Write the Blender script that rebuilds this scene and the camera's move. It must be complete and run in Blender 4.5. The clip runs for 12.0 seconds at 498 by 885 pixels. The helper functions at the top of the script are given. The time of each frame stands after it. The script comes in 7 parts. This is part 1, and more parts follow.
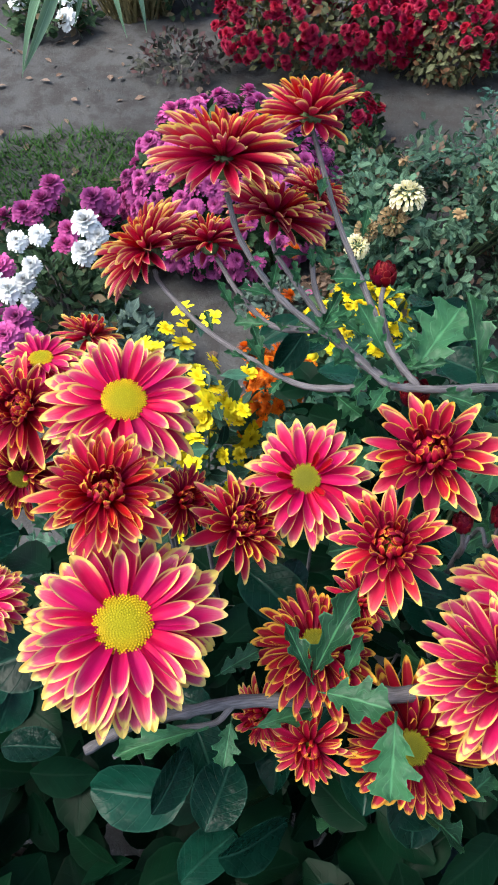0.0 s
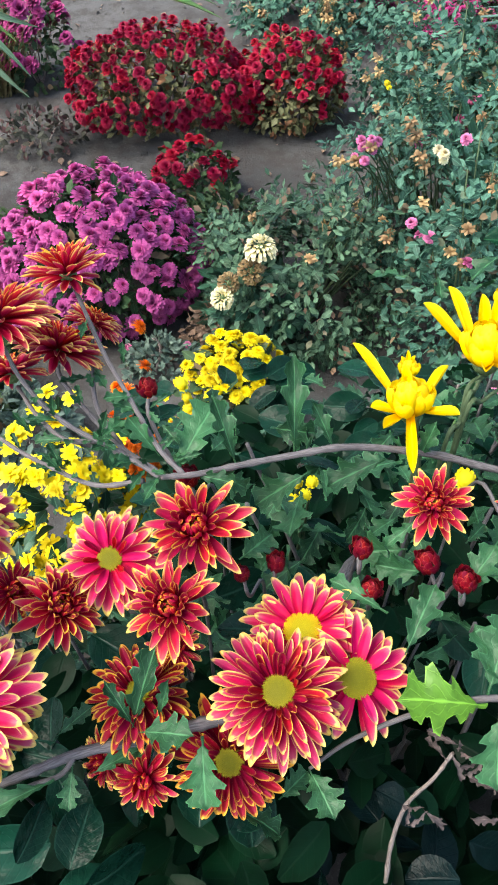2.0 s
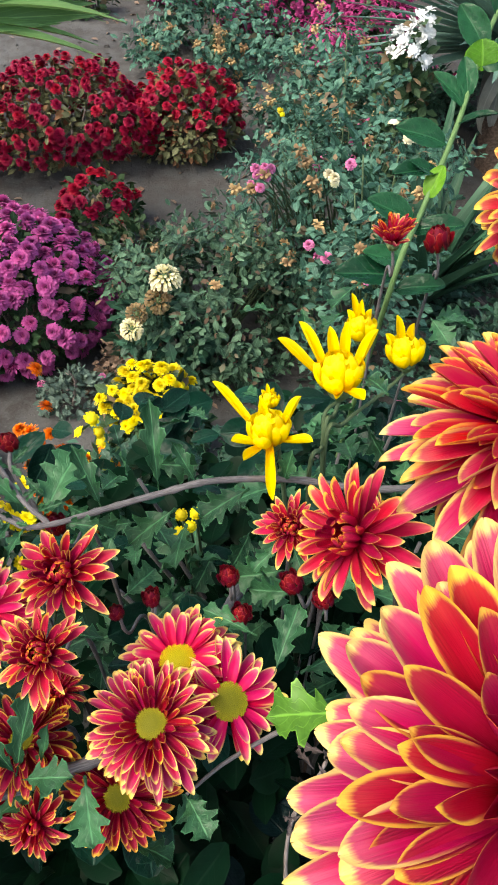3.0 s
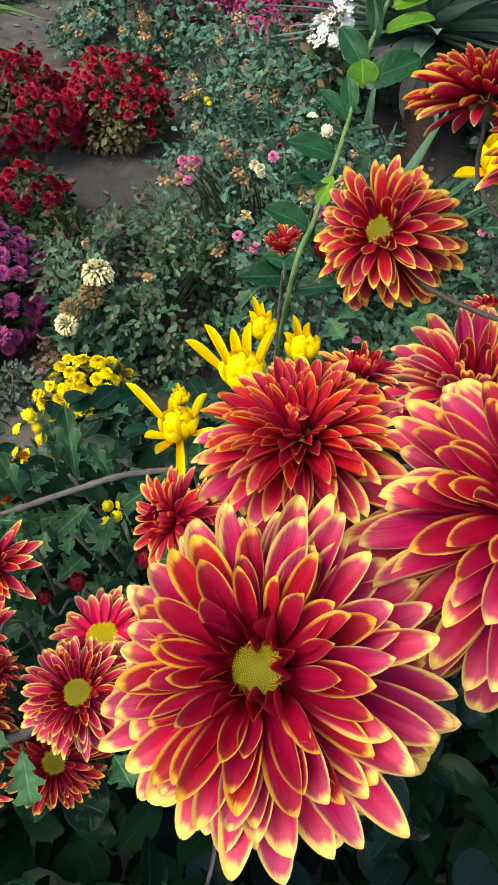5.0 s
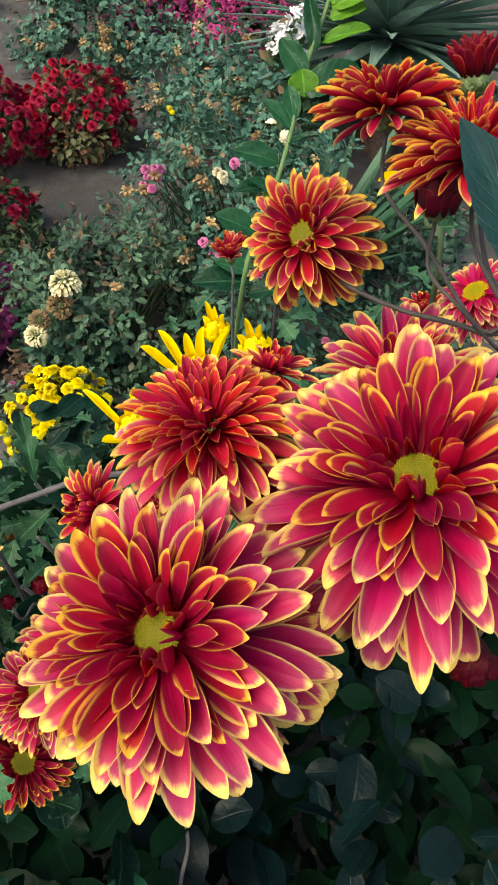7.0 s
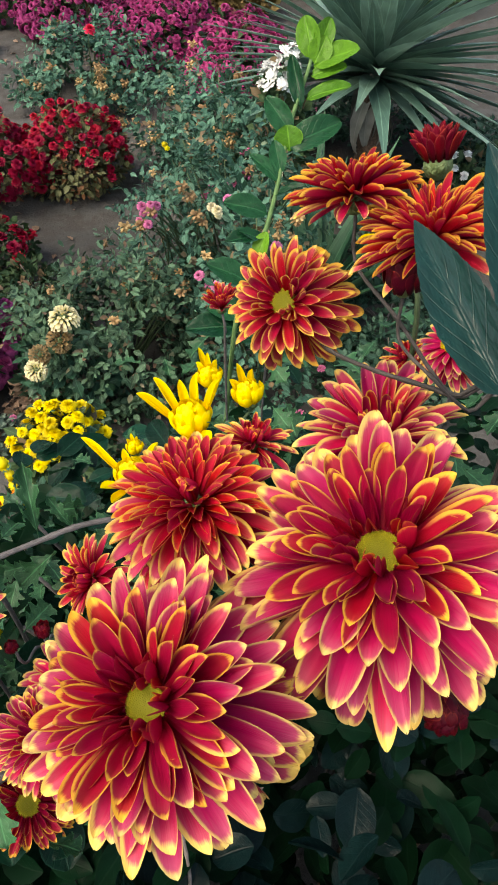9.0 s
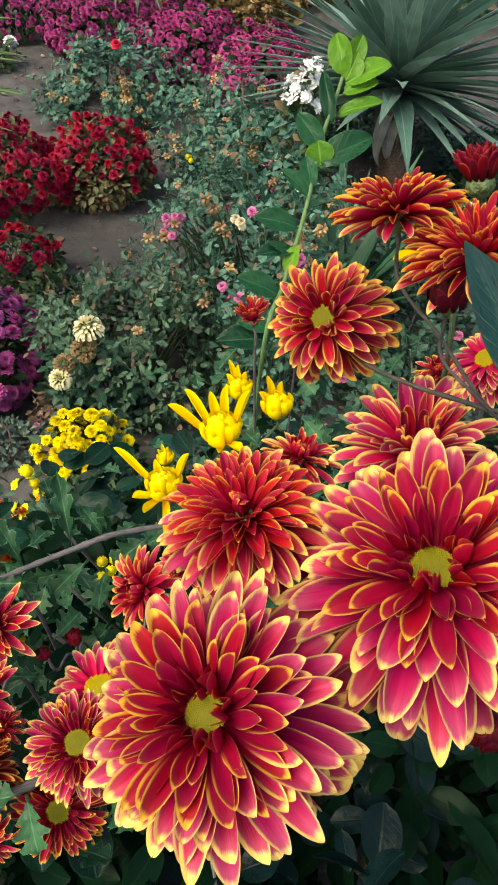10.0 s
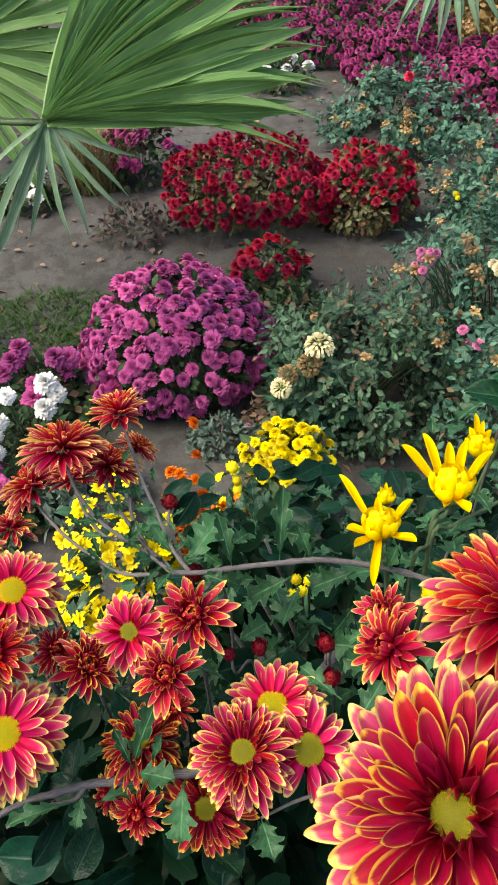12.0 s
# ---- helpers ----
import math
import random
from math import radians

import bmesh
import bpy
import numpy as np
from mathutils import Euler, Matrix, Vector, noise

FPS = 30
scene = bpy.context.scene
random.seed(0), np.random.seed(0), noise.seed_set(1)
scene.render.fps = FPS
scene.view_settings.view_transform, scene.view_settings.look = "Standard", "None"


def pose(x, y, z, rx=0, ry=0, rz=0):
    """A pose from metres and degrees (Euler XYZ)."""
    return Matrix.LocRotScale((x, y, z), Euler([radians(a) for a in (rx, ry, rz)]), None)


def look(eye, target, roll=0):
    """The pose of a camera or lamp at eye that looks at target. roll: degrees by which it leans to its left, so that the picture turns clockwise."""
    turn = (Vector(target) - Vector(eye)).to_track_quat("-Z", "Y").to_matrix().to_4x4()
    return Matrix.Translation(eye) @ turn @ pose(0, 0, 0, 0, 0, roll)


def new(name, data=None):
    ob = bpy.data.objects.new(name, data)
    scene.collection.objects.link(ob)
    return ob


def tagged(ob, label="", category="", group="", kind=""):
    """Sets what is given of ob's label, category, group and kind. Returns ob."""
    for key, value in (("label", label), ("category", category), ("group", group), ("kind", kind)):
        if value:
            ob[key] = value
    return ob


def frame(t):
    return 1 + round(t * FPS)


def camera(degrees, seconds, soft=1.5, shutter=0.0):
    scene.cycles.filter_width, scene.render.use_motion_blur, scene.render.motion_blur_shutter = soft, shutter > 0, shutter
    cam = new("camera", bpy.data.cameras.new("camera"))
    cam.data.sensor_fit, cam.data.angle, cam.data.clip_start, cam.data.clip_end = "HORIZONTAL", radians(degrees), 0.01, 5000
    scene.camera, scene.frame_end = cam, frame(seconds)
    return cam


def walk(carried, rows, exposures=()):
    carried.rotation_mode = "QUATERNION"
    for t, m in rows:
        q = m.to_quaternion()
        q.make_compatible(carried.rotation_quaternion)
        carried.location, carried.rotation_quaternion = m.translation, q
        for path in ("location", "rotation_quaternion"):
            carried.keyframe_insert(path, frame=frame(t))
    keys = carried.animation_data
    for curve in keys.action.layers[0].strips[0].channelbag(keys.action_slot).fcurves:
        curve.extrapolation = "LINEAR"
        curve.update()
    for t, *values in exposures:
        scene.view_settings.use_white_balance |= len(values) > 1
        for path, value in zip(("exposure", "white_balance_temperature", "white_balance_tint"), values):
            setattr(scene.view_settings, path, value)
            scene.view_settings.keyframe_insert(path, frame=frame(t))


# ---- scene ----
cam = camera(41.41, 12.0, 1.9)
ROWS = [
    (0, 0.0000, -0.0000, 1.1500, 40.00, 0.00, 0.00),
    (0.5, 0.0086, -0.0099, 1.1697, 40.41, 0.52, -1.95),
    (1, 0.0262, -0.0207, 1.1902, 41.04, 0.75, -4.49),
    (1.5, 0.0509, -0.0313, 1.2108, 41.83, 0.49, -7.57),
    (2, 0.0736, -0.0366, 1.2277, 42.87, 0.76, -10.69),
    (2.5, 0.0968, -0.0411, 1.2416, 43.78, 0.42, -14.38),
    (3, 0.1209, -0.0553, 1.2523, 44.41, 0.36, -17.85),
    (3.2, 0.1272, -0.0623, 1.2574, 44.72, 0.50, -18.52),
    (4.8, 0.1394, -0.0911, 1.2893, 42.87, -0.68, -22.48),
    (5, 0.1408, -0.0951, 1.2932, 43.06, -0.77, -22.71),
    (5.5, 0.1434, -0.1031, 1.2987, 43.37, -0.62, -23.27),
    (6, 0.1476, -0.1054, 1.2999, 43.37, -0.66, -24.34),
    (6.5, 0.1522, -0.1089, 1.3021, 43.49, -0.48, -25.16),
    (7, 0.1543, -0.1168, 1.3022, 43.51, -0.29, -25.52),
    (7.2, 0.1561, -0.1203, 1.3029, 43.55, -0.16, -25.77),
    (8.8, 0.1645, -0.1259, 1.3231, 45.04, 0.19, -26.97),
    (9, 0.1598, -0.1208, 1.3282, 45.43, 0.58, -26.28),
    (9.5, 0.1570, -0.1211, 1.3323, 46.08, 0.78, -25.00),
    (10, 0.1487, -0.1174, 1.3327, 46.28, 1.14, -24.79),
    (10.5, 0.1508, -0.1127, 1.3370, 46.82, 1.57, -23.38),
    (11, 0.1578, -0.1108, 1.3368, 47.22, 2.18, -18.55),
    (11.5, 0.1503, -0.1054, 1.3414, 48.15, 2.36, -11.78),
    (12, 0.1194, -0.1004, 1.3367, 48.79, 1.90, -3.20),
]
walk(cam, [(t, pose(x, y, z, rx, ry, rz)) for t, x, y, z, rx, ry, rz in ROWS], [(0, 1.42, 6350, 10), (1.5, 1.64, 6700, 10), (2.5, 1.72, 6950, 10), (3, 1.44, 7250, 10), (5, 1.11, 7600, 10), (9.5, 1.15, 7800, 10), (11, 1.16, 7850, 10), (12, 1.28, 7600, 10)])

# ---- world and light: an overcast afternoon ----
world = bpy.data.worlds.new("overcast_sky")
scene.world = world
world.use_nodes = True
wn, wl = world.node_tree.nodes, world.node_tree.links
sky = wn.new("ShaderNodeTexSky")
sky.sky_type, sky.sun_disc = "NISHITA", False
sky.sun_elevation, sky.sun_rotation = radians(57), radians(258)
sky.air_density, sky.dust_density = 1.0, 3.0
wl.new(sky.outputs[0], wn["Background"].inputs[0])
wn["Background"].inputs[1].default_value = 0.15
sun = new("sun", bpy.data.lights.new("sun", "SUN"))
sun.data.energy, sun.data.angle, sun.data.color = 1.6, radians(40), (1.0, 0.95, 0.88)
sun.matrix_world = look((-2.1, -0.45, 3.3), (0, 0, 0))

rnd = random.Random(7)


# ---- materials ----
def node_mat(name):
    m = bpy.data.materials.new(name)
    m.use_nodes = True
    nt = m.node_tree
    return m, nt, nt.nodes["Principled BSDF"]


def math_node(nt, op, a, b=None, c=None):
    n = nt.nodes.new("ShaderNodeMath")
    n.operation = op
    for i, v in enumerate((a, b, c)):
        if v is None:
            continue
        if isinstance(v, (int, float)):
            n.inputs[i].default_value = v
        else:
            nt.links.new(v, n.inputs[i])
    return n.outputs[0]


def ramp01(nt, v, lo, hi):
    n = nt.nodes.new("ShaderNodeMapRange")
    n.interpolation_type = "SMOOTHSTEP"
    nt.links.new(v, n.inputs[0])
    n.inputs[1].default_value, n.inputs[2].default_value = lo, hi
    return n.outputs[0]


def mix_col(nt, f, a, b, blend="MIX"):
    n = nt.nodes.new("ShaderNodeMix")
    n.data_type, n.blend_type = "RGBA", blend
    for sock, v in ((n.inputs[0], f), (n.inputs[6], a), (n.inputs[7], b)):
        if isinstance(v, (int, float)):
            sock.default_value = v
        elif isinstance(v, tuple):
            sock.default_value = (*v, 1)
        else:
            nt.links.new(v, sock)
    return n.outputs[2]


def noise_node(nt, scale, detail=3.0, vec=None, rough=0.55):
    n = nt.nodes.new("ShaderNodeTexNoise")
    n.inputs["Scale"].default_value, n.inputs["Detail"].default_value, n.inputs["Roughness"].default_value = scale, detail, rough
    if vec is not None:
        nt.links.new(vec, n.inputs["Vector"])
    return n.outputs[0]


def uv_parts(nt):
    uv = nt.nodes.new("ShaderNodeUVMap")
    sep = nt.nodes.new("ShaderNodeSeparateXYZ")
    nt.links.new(uv.outputs[0], sep.inputs[0])
    return uv.outputs[0], sep.outputs[0], sep.outputs[1]


def object_random(nt):
    return nt.nodes.new("ShaderNodeObjectInfo").outputs["Random"]


def island_random(nt):
    return nt.nodes.new("ShaderNodeNewGeometry").outputs["Random Per Island"]


def bump(nt, bsdf, height, strength, distance=0.002):
    b = nt.nodes.new("ShaderNodeBump")
    b.inputs["Strength"].default_value, b.inputs["Distance"].default_value = strength, distance
    nt.links.new(height, b.inputs["Height"])
    nt.links.new(b.outputs[0], bsdf.inputs["Normal"])


def thin(nt, bsdf, colour, share):
    """Lets part of the light through, as petals and leaves do."""
    tr = nt.nodes.new("ShaderNodeBsdfTranslucent")
    mx = nt.nodes.new("ShaderNodeMixShader")
    nt.links.new(colour, tr.inputs[0])
    mx.inputs[0].default_value = share
    nt.links.new(bsdf.outputs[0], mx.inputs[1])
    nt.links.new(tr.outputs[0], mx.inputs[2])
    nt.links.new(mx.outputs[0], nt.nodes["Material Output"].inputs[0])


def petal_material(name, deep, body, pale, edge, rim, spread=0.5, fade=0.45, share=0.26):
    """A petal: deep at the claw, both pigment and painted shade between petals, body colour, streaked paler towards the
    margin, and a coloured margin that widens to the tip.
    """
    m, nt, b = node_mat(name)
    uv, u, v = uv_parts(nt)
    margin = nt.nodes.new("ShaderNodeUVMap")
    margin.uv_map = "Rim"
    sep = nt.nodes.new("ShaderNodeSeparateXYZ")
    nt.links.new(margin.outputs[0], sep.inputs[0])
    d = sep.outputs[0]
    rand = object_random(nt)
    shift = nt.nodes.new("ShaderNodeCombineXYZ")
    nt.links.new(math_node(nt, "MULTIPLY", rand, 37.0), shift.inputs[0])

    def along_grain(sx, sy, detail):
        mp = nt.nodes.new("ShaderNodeMapping")
        mp.inputs["Scale"].default_value = (sx, sy, 1.0)
        nt.links.new(uv, mp.inputs[0])
        nt.links.new(shift.outputs[0], mp.inputs["Location"])
        return noise_node(nt, 1.0, detail, mp.outputs[0])

    streak, patch = along_grain(1.6, 26.0, 3.0), along_grain(2.2, 3.0, 2.0)
    rag = math_node(nt, "ADD", math_node(nt, "MULTIPLY_ADD", streak, 0.16, -0.08), math_node(nt, "MULTIPLY_ADD", patch, 0.22, -0.11))
    wide = math_node(nt, "MULTIPLY_ADD", rand, -0.10, 0.05)
    narrow = math_node(nt, "MULTIPLY_ADD", u, -0.7 * max(rim, 0.0), 0.60 * max(rim, 0.0))
    dd = math_node(nt, "ADD", math_node(nt, "ADD", d, narrow), math_node(nt, "ADD", rag, wide))
    along = ramp01(nt, u, fade - 0.30, fade + 0.14)
    mask = math_node(nt, "MULTIPLY", ramp01(nt, dd, rim + 0.10, rim - 0.05), along)
    haze = math_node(nt, "MULTIPLY", ramp01(nt, dd, rim + 0.75, rim), ramp01(nt, u, 0.40, 0.95))
    haze = math_node(nt, "MULTIPLY", math_node(nt, "MULTIPLY", haze, ramp01(nt, math_node(nt, "ADD", streak, math_node(nt, "MULTIPLY", haze, 0.3)), 0.40, 0.80)), 1.7 * spread)
    c = mix_col(nt, ramp01(nt, u, 0.05, 0.55), deep, body)
    c = mix_col(nt, math_node(nt, "MULTIPLY", ramp01(nt, streak, 0.45, 0.72), 0.35), c, mix_col(nt, 0.45, deep, body))
    c = mix_col(nt, haze, c, pale)
    edge_c = mix_col(nt, ramp01(nt, math_node(nt, "ADD", rand, rag), 0.2, 0.9), edge, tuple(x * s for x, s in zip(edge, (0.99, 0.90, 0.72))))
    c = mix_col(nt, mask, c, edge_c)
    hsv = nt.nodes.new("ShaderNodeHueSaturation")
    nt.links.new(c, hsv.inputs["Color"])
    nt.links.new(math_node(nt, "MULTIPLY_ADD", rand, 0.018, 0.491), hsv.inputs["Hue"])
    nt.links.new(math_node(nt, "MULTIPLY_ADD", rand, 0.30, 0.83), hsv.inputs["Value"])
    nt.links.new(hsv.outputs[0], b.inputs["Base Color"])
    b.inputs["Roughness"].default_value = 0.48
    b.inputs["Specular IOR Level"].default_value = 0.14
    bump(nt, b, math_node(nt, "ADD", streak, patch), 0.35, 0.0010)
    thin(nt, b, hsv.outputs[0], share)
    return m


ROSY = petal_material("petal_hot_pink", (0.40, 0.001, 0.036), (0.56, 0.004, 0.096), (0.68, 0.25, 0.29), (0.82, 0.66, 0.22), 0.15, 0.30, 0.68, 0.26)
PINK = petal_material("petal_magenta", (0.20, 0.001, 0.016), (0.43, 0.004, 0.080), (0.59, 0.15, 0.22), (0.82, 0.64, 0.22), 0.12, 0.29, 0.64, 0.22)
CORAL = petal_material("petal_coral_red", (0.26, 0.001, 0.010), (0.49, 0.006, 0.054), (0.65, 0.20, 0.18), (0.82, 0.61, 0.18), 0.12, 0.30, 0.66, 0.28)
GILT = petal_material("petal_gilt_crimson", (0.16, 0.001, 0.010), (0.33, 0.003, 0.036), (0.48, 0.08, 0.07), (0.80, 0.48, 0.08), 0.12, 0.2, 0.64, 0.26)
EMBER = petal_material("petal_ember_red", (0.24, 0.001, 0.007), (0.45, 0.004, 0.032), (0.54, 0.09, 0.06), (0.80, 0.45, 0.07), 0.055, 0.25, 0.76, 0.28)
FLAME = petal_material("petal_flame", (0.18, 0.001, 0.008), (0.36, 0.004, 0.036), (0.56, 0.14, 0.11), (0.82, 0.57, 0.13), 0.14, 0.35, 0.62, 0.26)
RED = petal_material("petal_crimson", (0.20, 0.001, 0.008), (0.37, 0.003, 0.032), (0.48, 0.05, 0.06), (0.72, 0.29, 0.03), 0.05, 0.2, 0.80, 0.28)
SCARLET = petal_material("petal_scarlet", (0.24, 0.001, 0.012), (0.46, 0.005, 0.060), (0.62, 0.19, 0.20), (0.82, 0.63, 0.26), 0.07, 0.34, 0.74, 0.28)
INNER = petal_material("petal_inner_red", (0.18, 0.001, 0.008), (0.36, 0.002, 0.034), (0.44, 0.03, 0.05), (0.70, 0.22, 0.03), 0.0, 0.2, 0.84, 0.26)
DARK = petal_material("petal_dark_red", (0.05, 0.001, 0.004), (0.17, 0.002, 0.014), (0.22, 0.008, 0.022), (0.36, 0.05, 0.05), 0.05, 0.3)
MAROON = petal_material("petal_maroon", (0.020, 0.001, 0.003), (0.075, 0.001, 0.008), (0.10, 0.004, 0.012), (0.18, 0.02, 0.02), 0.04, 0.3)
CREAMPETAL = petal_material("petal_cream", (0.55, 0.48, 0.16), (0.80, 0.75, 0.45), (0.84, 0.80, 0.58), (0.85, 0.82, 0.62), 0.1)
BROWNPETAL = petal_material("petal_withered", (0.12, 0.07, 0.03), (0.27, 0.19, 0.09), (0.33, 0.25, 0.14), (0.36, 0.29, 0.17), 0.1)
YELLOW = petal_material("petal_yellow", (0.74, 0.40, 0.0), (0.90, 0.66, 0.002), (0.91, 0.74, 0.01), (0.92, 0.77, 0.02), 0.1)


def leaf_material(name, dark, light, rough=0.45, vein=0.35, share=0.15, island=False, litter=None, gloss=0.14):
    m, nt, b = node_mat(name)
    uv, u, v = uv_parts(nt)
    side = math_node(nt, "ABSOLUTE", math_node(nt, "MULTIPLY_ADD", v, 2.0, -1.0))
    rand = island_random(nt) if island else object_random(nt)
    tc = nt.nodes.new("ShaderNodeTexCoord")
    mottle = noise_node(nt, 60.0 if island else 4.0, 3.0, tc.outputs["Object"])
    c = mix_col(nt, rand, dark, light)
    c = mix_col(nt, math_node(nt, "MULTIPLY", ramp01(nt, mottle, 0.42, 0.7), 0.5), c, tuple(0.5 * x for x in dark))
    rib = ramp01(nt, side, 0.10, 0.02)
    ribs = math_node(nt, "SINE", math_node(nt, "MULTIPLY_ADD", u, 46.0, math_node(nt, "MULTIPLY", side, -14.0)))
    veins = math_node(nt, "MAXIMUM", rib, math_node(nt, "MULTIPLY", ramp01(nt, ribs, 0.9, 1.0), 0.35))
    c = mix_col(nt, math_node(nt, "MULTIPLY", veins, vein), c, tuple(min(1, 1.9 * x + 0.015) for x in light))
    c = mix_col(nt, math_node(nt, "MULTIPLY", ramp01(nt, side, 0.90, 1.0), vein * 1.2), c, tuple(min(1, 1.7 * x + 0.012) for x in light))
    if litter:
        c = mix_col(nt, ramp01(nt, rand, 1 - litter[1] - 0.02, 1 - litter[1] + 0.02), c, litter[0])
    nt.links.new(c, b.inputs["Base Color"])
    nt.links.new(math_node(nt, "MULTIPLY_ADD", mottle, 0.3, rough - 0.15), b.inputs["Roughness"])
    b.inputs["Specular IOR Level"].default_value = gloss
    bump(nt, b, math_node(nt, "ADD", mottle, math_node(nt, "MULTIPLY", veins, -0.6)), 0.3, 0.001 if island else 0.006)
    thin(nt, b, c, share)
    return m


# Hedge greens carry the shade between leaves in their colour; the inner mass is darkest.
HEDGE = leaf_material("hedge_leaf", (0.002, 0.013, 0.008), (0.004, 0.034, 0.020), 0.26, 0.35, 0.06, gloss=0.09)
HEDGE_SHADED = leaf_material("hedge_leaf_mass_shaded", (0.002, 0.012, 0.005), (0.002, 0.016, 0.007), 0.35, 0.15, 0.04, True, gloss=0.04)
TEALLEAF = leaf_material("teal_leaf", (0.004, 0.026, 0.024), (0.007, 0.040, 0.035), 0.30, 0.05, 0.06, gloss=0.28)
# Blue-green leaf darkened to near black: the shade under the large flowers.
BROADLEAF_SHADED = leaf_material("broad_leaf_shaded", (0.002, 0.009, 0.009), (0.003, 0.015, 0.015), 0.34, 0.10, 0.05, gloss=0.10)
YOUNG = leaf_material("young_leaf", (0.05, 0.16, 0.012), (0.11, 0.27, 0.020), 0.3, 0.3, 0.2)
SHOOTLEAF = leaf_material("shoot_leaf", (0.003, 0.030, 0.013), (0.014, 0.085, 0.032), 0.25, 0.3, 0.1, gloss=0.16)
LOBED = leaf_material("chrysanthemum_leaf", (0.010, 0.046, 0.020), (0.036, 0.130, 0.052), 0.42, 0.6, 0.15, gloss=0.24)
YELLOWLEAF = leaf_material("yellowing_leaf", (0.06, 0.17, 0.015), (0.11, 0.27, 0.025), 0.45, 0.6, 0.2, gloss=0.3)
LOBED_FAR = leaf_material("chrysanthemum_leaf_mass", (0.008, 0.036, 0.022), (0.040, 0.125, 0.072), 0.45, 0.45, 0.12, True, gloss=0.30)
GREYLEAF = leaf_material("grey_green_leaf", (0.05, 0.09, 0.075), (0.13, 0.19, 0.15), 0.6, 0.3, 0.12, True)
ROSELEAF = leaf_material("rose_leaf_mass", (0.010, 0.044, 0.030), (0.105, 0.25, 0.172), 0.45, 0.3, 0.15, True, ((0.20, 0.15, 0.09), 0.06))
CREAMLEAF = leaf_material("cream_bush_leaf_mass", (0.012, 0.038, 0.020), (0.125, 0.24, 0.145), 0.5, 0.3, 0.15, True, ((0.18, 0.12, 0.08), 0.08))
MUMLEAF = leaf_material("garden_mum_leaf_mass", (0.02, 0.05, 0.02), (0.06, 0.11, 0.05), 0.6, 0.3, 0.12, True, ((0.16, 0.12, 0.07), 0.12))
DRYMUM = leaf_material("yellowing_mum_leaf_mass", (0.05, 0.06, 0.025), (0.17, 0.18, 0.09), 0.6, 0.3, 0.12, True, ((0.20, 0.10, 0.05), 0.2))
DUSTY = leaf_material("dusty_leaf_mass", (0.03, 0.04, 0.03), (0.09, 0.085, 0.065), 0.7, 0.3, 0.1, True, ((0.09, 0.05, 0.05), 0.3))
BROWNLEAF = leaf_material("dry_leaf", (0.12, 0.075, 0.05), (0.26, 0.19, 0.14), 0.7, 0.3, 0.1, True)
WITHERED = leaf_material("withered_leaf", (0.05, 0.04, 0.04), (0.13, 0.105, 0.10), 0.7, 0.3, 0.1)
DRYGOLD = leaf_material("golden_dry_leaf", (0.09, 0.06, 0.02), (0.27, 0.19, 0.07), 0.7, 0.3, 0.1, True)
GREYGREEN = leaf_material("undergrowth_leaf_mass", (0.012, 0.040, 0.026), (0.070, 0.155, 0.105), 0.5, 0.3, 0.12, True)
PALM = leaf_material("palm_leaf", (0.075, 0.180, 0.050), (0.165, 0.30, 0.10), 0.36, 0.5, 0.2, gloss=0.25)
PALM_PALE = leaf_material("palm_leaf_underside", (0.11, 0.20, 0.12), (0.19, 0.30, 0.19), 0.45, 0.4, 0.2)
YUCCA = leaf_material("yucca_leaf", (0.055, 0.135, 0.105), (0.22, 0.37, 0.30), 0.42, 0.3, 0.15, gloss=0.4)
YUCCA_DRY = leaf_material("yucca_dry_leaf", (0.20, 0.21, 0.19), (0.34, 0.35, 0.31), 0.7, 0.2, 0.05)
GRASS = leaf_material("grass_blade", (0.018, 0.06, 0.010), (0.045, 0.12, 0.02), 0.6, 0.1, 0.2, True)
STRAW = leaf_material("straw_blade", (0.12, 0.11, 0.05), (0.26, 0.23, 0.12), 0.7, 0.1, 0.15, True)


def bloom_material(name, dark, light, centre=None):
    m, nt, b = node_mat(name)
    uv, u, v = uv_parts(nt)
    rand = object_random(nt)
    one = island_random(nt)
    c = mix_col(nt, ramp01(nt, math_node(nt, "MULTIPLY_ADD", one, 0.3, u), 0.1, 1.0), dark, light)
    if centre:
        c = mix_col(nt, ramp01(nt, u, 0.22, 0.12), c, centre)
    hsv = nt.nodes.new("ShaderNodeHueSaturation")
    nt.links.new(c, hsv.inputs["Color"])
    nt.links.new(math_node(nt, "MULTIPLY_ADD", rand, 0.016, 0.490), hsv.inputs["Hue"])
    nt.links.new(math_node(nt, "MULTIPLY_ADD", rand, 0.5, 0.7), hsv.inputs["Value"])
    nt.links.new(hsv.outputs[0], b.inputs["Base Color"])
    b.inputs["Roughness"].default_value = 0.6
    b.inputs["Specular IOR Level"].default_value = 0.25
    thin(nt, b, hsv.outputs[0], 0.2)
    return m


# Purple petals have paler tips; the dark base colour adds shade within the bloom.
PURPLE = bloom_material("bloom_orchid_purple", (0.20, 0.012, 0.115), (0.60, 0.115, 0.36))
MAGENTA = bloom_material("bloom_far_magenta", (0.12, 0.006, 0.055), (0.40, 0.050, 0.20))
CRIMSON = bloom_material("bloom_crimson", (0.26, 0.001, 0.018), (0.36, 0.003, 0.034))
LEMON = bloom_material("bloom_yellow", (0.80, 0.58, 0.0), (0.88, 0.76, 0.015))
ORANGE = bloom_material("bloom_orange", (0.62, 0.10, 0.0), (0.85, 0.24, 0.01))
WHITE = bloom_material("bloom_white", (0.66, 0.69, 0.66), (0.86, 0.88, 0.87))
